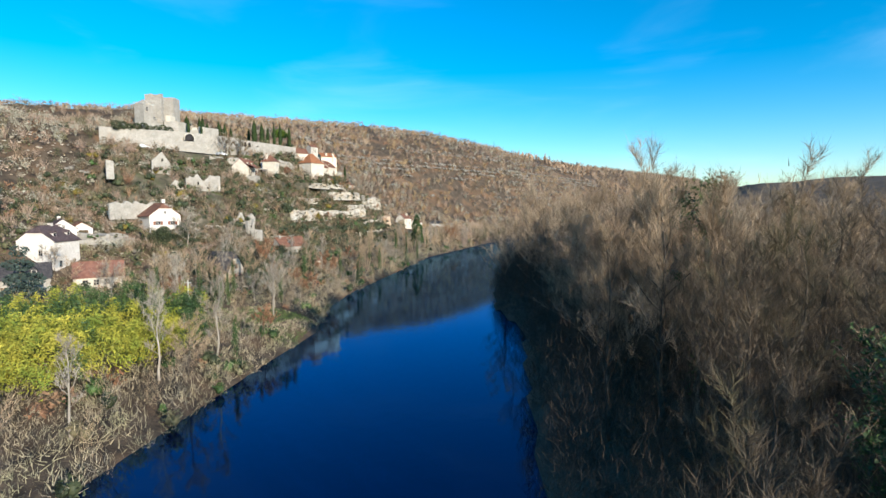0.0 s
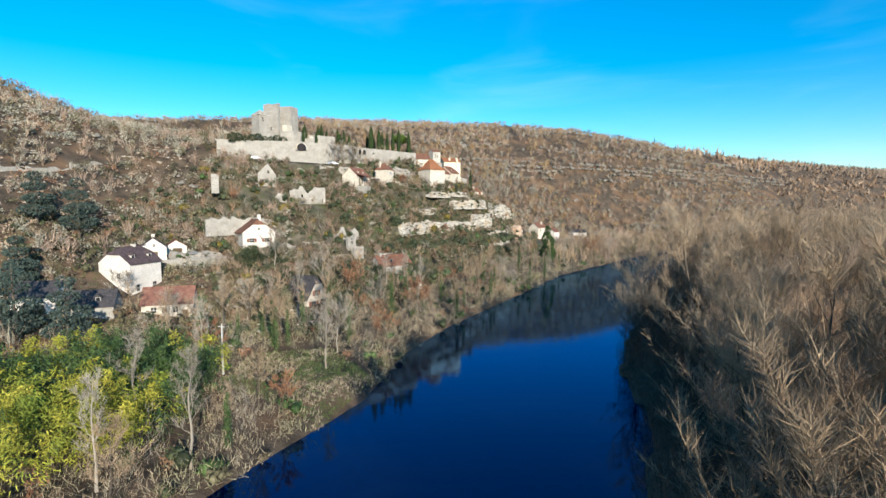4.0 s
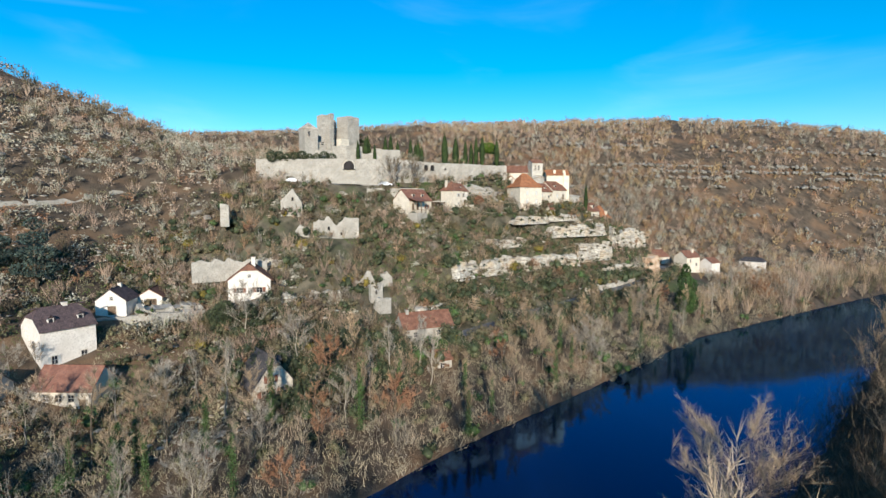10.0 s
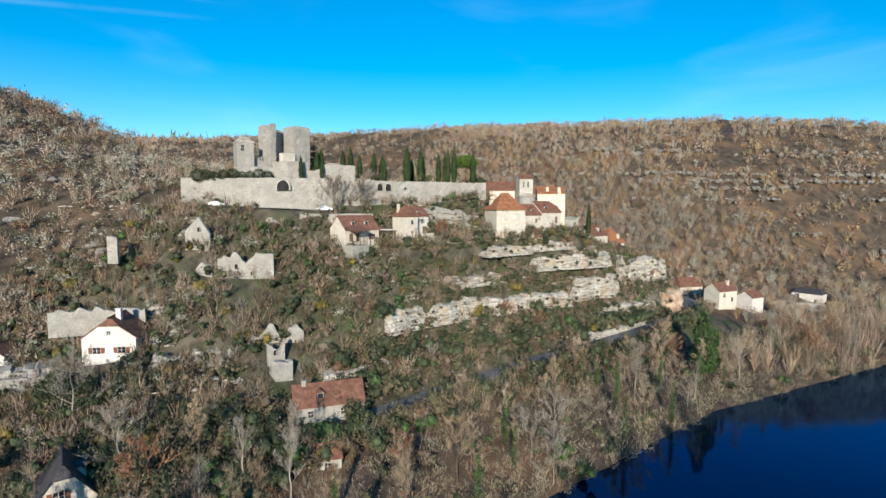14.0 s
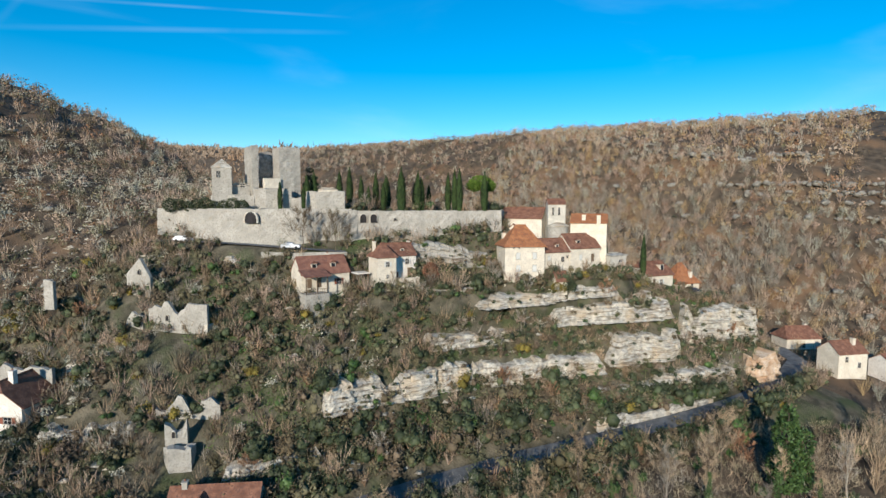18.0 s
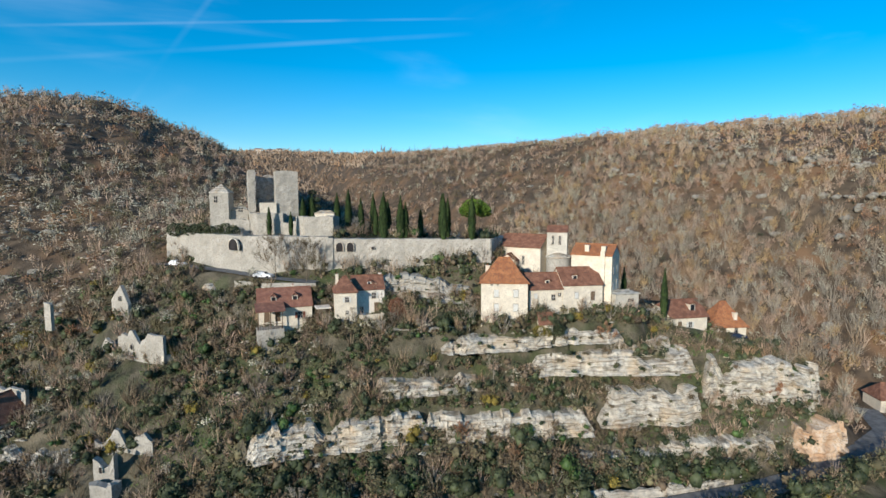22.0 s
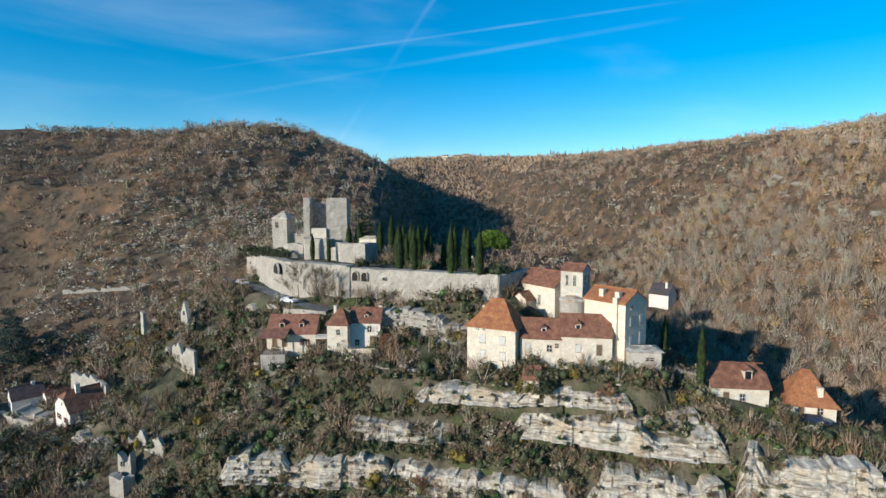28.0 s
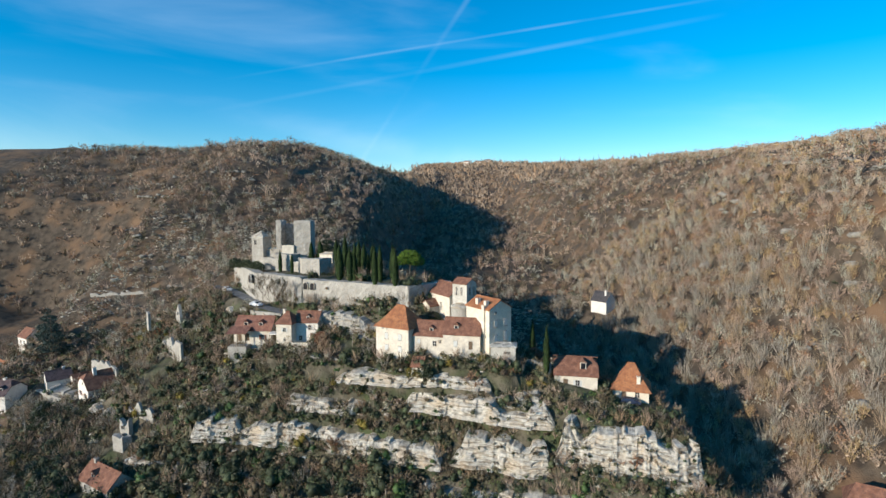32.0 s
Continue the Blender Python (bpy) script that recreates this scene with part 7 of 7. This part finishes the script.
bushes("terrace_shrubs", "low shrubs and brambles along the village terraces", ((M_EVERGREEN, 0.36), (M_OLIVE, 0.28), (M_DARKTWIG, 0.24), (M_RUSSET, 0.06), (M_YELLOWBUSH, 0.06)), front, 3, 36, 1.1, 1.9, 0.27)
m_ = (rng.random(ox.shape) < np.where(low, 0.035, 0.02))
bushes("yellow_bushes", "bushes with yellowing leaves on the slope", ((M_YELLOWBUSH, 1),), places(ox, oy, m_, 0.7, 1.3), 3, 60, 1.2, 2.6, 0.28)


def bamboo_field(x, y, material, label, leaves=190):
    """Arching culms with drooping feathery leaves."""
    n = len(x)
    k = np.repeat(np.arange(n), leaves)
    h = rng.uniform(5.5, 10.5, n)[k]
    a = rng.uniform(0, 6.283, n)[k]
    bend = rng.uniform(0.8, 2.6, n)[k]
    s_ = rng.uniform(0.25, 1.0, len(k)) ** 0.7
    z = land(x, y)[k] + h * (s_ - 0.12 * s_ ** 3)
    r_ = bend * s_ ** 2.5
    c = np.stack([x[k] + np.cos(a) * r_, y[k] + np.sin(a) * r_, z], 1) + rng.normal(0, 1, (len(k), 3)) * (0.25 + 0.55 * np.sin(s_ * 3.0))[:, None] * np.array([1, 1, 0.5])
    d = rng.normal(0, 0.6, c.shape)
    d[:, 0] += np.cos(a) * 0.7
    d[:, 1] += np.sin(a) * 0.7
    d[:, 2] -= 0.45
    d *= (rng.uniform(0.35, 0.75, len(k)) / np.linalg.norm(d, axis=1))[:, None]
    v, f = sliver_mesh(c, c + d, np.full(len(k), 0.075))
    tagged(new("bamboo", fast_mesh("bamboo", v, f, material)), label, "bamboo", kind="stuff")


bx_, by_ = jitter_grid(-84, -36, 48, 112, 2.0)
grove = ((bx_ + 58) / 19) ** 2 + ((by_ - 79) / 25) ** 2 < 1
pick = wave(bx_, by_, 9, 31) + rng.normal(0, 0.35, bx_.shape) + (by_ - 82) / 25 > 0.15
for m_, mt_, lb_ in ((grove & ~pick, M_BAMBOO, "feathery yellow-green bamboo grove"), (grove & pick, M_IVY, "dark green bamboo behind the yellow stems")):
    bamboo_field(bx_[m_], by_[m_], mt_, lb_)
ux, uy = jitter_grid(-110, 20, 20, 345, 1.9)
du = np.interp(uy, SHORE_Y, SHORE_X) - ux
m_ = (du > -0.6) & (du < np.interp(uy, (0, 130, 180, 345), (70, 55, 34, 24))) & (near_line(ux, uy, ROAD)[0] > 3.5) & (rng.random(ux.shape) < 0.75)
m_ &= ~np.array([inside(a, b, MEADOW) or not free(a, b, -2) for a, b in zip(ux, uy)])
clump_field("undergrowth", "tangled straw-brown bank undergrowth", M_STRAW, np.stack([ux[m_], uy[m_], rng.uniform(0.5, 1.3, m_.sum()) * np.where(du[m_] < 5, 1.35, 1.0)], 1), 44, 1.3, 2.0, (0.8, 0.026))
m2 = m_ & (rng.random(ux.shape) < 0.09 + 0.14 * (wave(ux, uy, 14, 6) > 0.2))
bushes("bank_bushes", "ivy, laurel and bramble bushes under the bank trees", ((M_EVERGREEN, 0.25), (M_IVY, 0.30), (M_OLIVE, 0.30), (M_RUSSET, 0.15)), np.stack([ux[m2], uy[m2], rng.uniform(0.6, 1.5, m2.sum())], 1), 2, 44, 1.2, 2.6, 0.3)
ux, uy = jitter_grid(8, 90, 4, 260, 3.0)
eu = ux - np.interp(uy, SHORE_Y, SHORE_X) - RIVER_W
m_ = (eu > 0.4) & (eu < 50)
clump_field("bank_undergrowth", "tangled undergrowth below the riverside trees, toned dark for shade", M_SHADETWIG, np.stack([ux[m_], uy[m_], rng.uniform(0.7, 1.5, m_.sum())], 1), 110, 1.9, 5.0, (1.3, 0.025))

wx, wy = jitter_grid(-110, 25, 16, 345, 3.6)
dw = np.interp(wy, SHORE_Y, SHORE_X) - wx
m_ = (dw > 1.5) & (dw < np.interp(wy, (0, 60, 130, 170, 200, 260, 345), (78, 78, 50, 34, 30, 21, 24))) & (near_line(wx, wy, ROAD)[0] > 3.5) & (rng.random(wx.shape) < 0.42)
m_ &= ~np.array([inside(a, b, MEADOW) or not free(a, b) or in_bamboo(a, b) for a, b in zip(wx, wy)])
m2 = m_ & (rng.random(wx.shape) < 0.45)
m_ &= ~m2
clump_field("bank_woods", "leafless brown woodland along the river bank", M_TWIG, np.stack([wx[m_], wy[m_], rng.uniform(0.5, 1.15, m_.sum())], 1), 150, 1.9, 7.0, (1.2, 0.018), upward=0.8)
clump_field("bank_woods", "pale leafless woodland along the river bank", M_TWIG_PALE, np.stack([wx[m2], wy[m2], rng.uniform(0.5, 1.15, m2.sum())], 1), 150, 1.9, 7.0, (1.2, 0.018), upward=0.8)
gx_, gy_ = jitter_grid(-56, -28, 84, 140, 0.55)
m_ = np.array([inside(a, b, MEADOW) for a, b in zip(gx_, gy_)])
pick = wave(gx_, gy_, 6, 71) + rng.normal(0, 0.35, gx_.shape) > -0.1
clump_field("grass", "rough green meadow grass by the river", M_GRASS, places(gx_, gy_, m_ & pick, 0.5, 1.4), 9, 0.4, 0.3, (0.4, 0.035), upward=0.6)
clump_field("grass", "straw-coloured dead grass of the river meadow", M_STRAW, places(gx_, gy_, m_ & ~pick, 0.5, 1.4), 9, 0.4, 0.4, (0.5, 0.03), upward=0.8)
gx_, gy_ = jitter_grid(-128, -58, 100, 176, 0.8)
m_ = far_enough(gx_, gy_, 0.6) & (np.interp(gy_, SHORE_Y, SHORE_X) - gx_ > 30) & (wave(gx_, gy_, 9, 73) + rng.normal(0, 0.4, gx_.shape) > -0.5)
pick = wave(gx_, gy_, 8, 75) + rng.normal(0, 0.35, gx_.shape) > 0.0
clump_field("grass", "green garden turf round the hamlet houses", M_GRASS, places(gx_, gy_, m_ & pick, 0.6, 1.5), 7, 0.5, 0.35, (0.5, 0.05), upward=0.6)
clump_field("grass", "dry grass and weeds round the hamlet houses", M_STRAW, places(gx_, gy_, m_ & ~pick, 0.6, 1.5), 7, 0.5, 0.45, (0.6, 0.045), upward=0.8)
sgx, sgy = jitter_grid(-100, -36, 196, 326, 0.62)
sgd = np.interp(sgy, SHORE_Y, SHORE_X) - sgx
m_ = (sgd > 38) & far_enough(sgx, sgy, 0.45) & (sgx > np.interp(sgy, [p[1] for p in CASTLE_WALL[:4]], [p[0] for p in CASTLE_WALL[:4]]) + 1.5) & (wave(sgx, sgy, 7, 44) + rng.normal(0, 0.4, sgx.shape) > -0.9)
pick = wave(sgx, sgy, 11, 47) + rng.normal(0, 0.3, sgx.shape) > 0.1
clump_field("grass", "short green turf and weeds on the terraces between the ledges", M_GRASS, places(sgx, sgy, m_ & pick, 0.5, 1.5), 8, 0.5, 0.5, (0.55, 0.055), upward=0.6)
clump_field("grass", "straw-coloured dry grass and brambles between the ledges", M_OLIVE, places(sgx, sgy, m_ & ~pick, 0.5, 1.5), 8, 0.5, 0.55, (0.6, 0.05), upward=0.7)
# loose stones on the slopes
sx, sy = jitter_grid(-200, -28, 120, 330, 1.8)
m_ = far_enough(sx, sy) & (np.interp(sy, SHORE_Y, SHORE_X) - sx > 26) & (dens(sx, sy, 12, 21, 0.3))
sx, sy = sx[m_], sy[m_]
sz = land(sx, sy)
octa = np.array([(1, 0, 0), (0, 1, 0), (-1, 0, 0), (0, -1, 0), (0, 0, 0.7), (0, 0, -0.6)], float)
of_ = np.array([(0, 1, 4), (1, 2, 4), (2, 3, 4), (3, 0, 4), (1, 0, 5), (2, 1, 5), (3, 2, 5), (0, 3, 5)])
rad = rng.uniform(0.25, 1.0, (len(sx), 1, 1)) ** 1.5 * np.array([1.0, 1.3, 0.6]) * rng.uniform(0.6, 1.4, (len(sx), 6, 3))
sv = octa[None] * rad + np.stack([sx, sy, sz + 0.1], 1)[:, None]
tagged(new("loose_stones", fast_mesh("loose_stones", sv.reshape(-1, 3), (of_[None] + 6 * np.arange(len(sx))[:, None, None]).reshape(-1, 3), M_ROCK)), "pale limestone boulders strewn over the slope", "stones", kind="stuff")
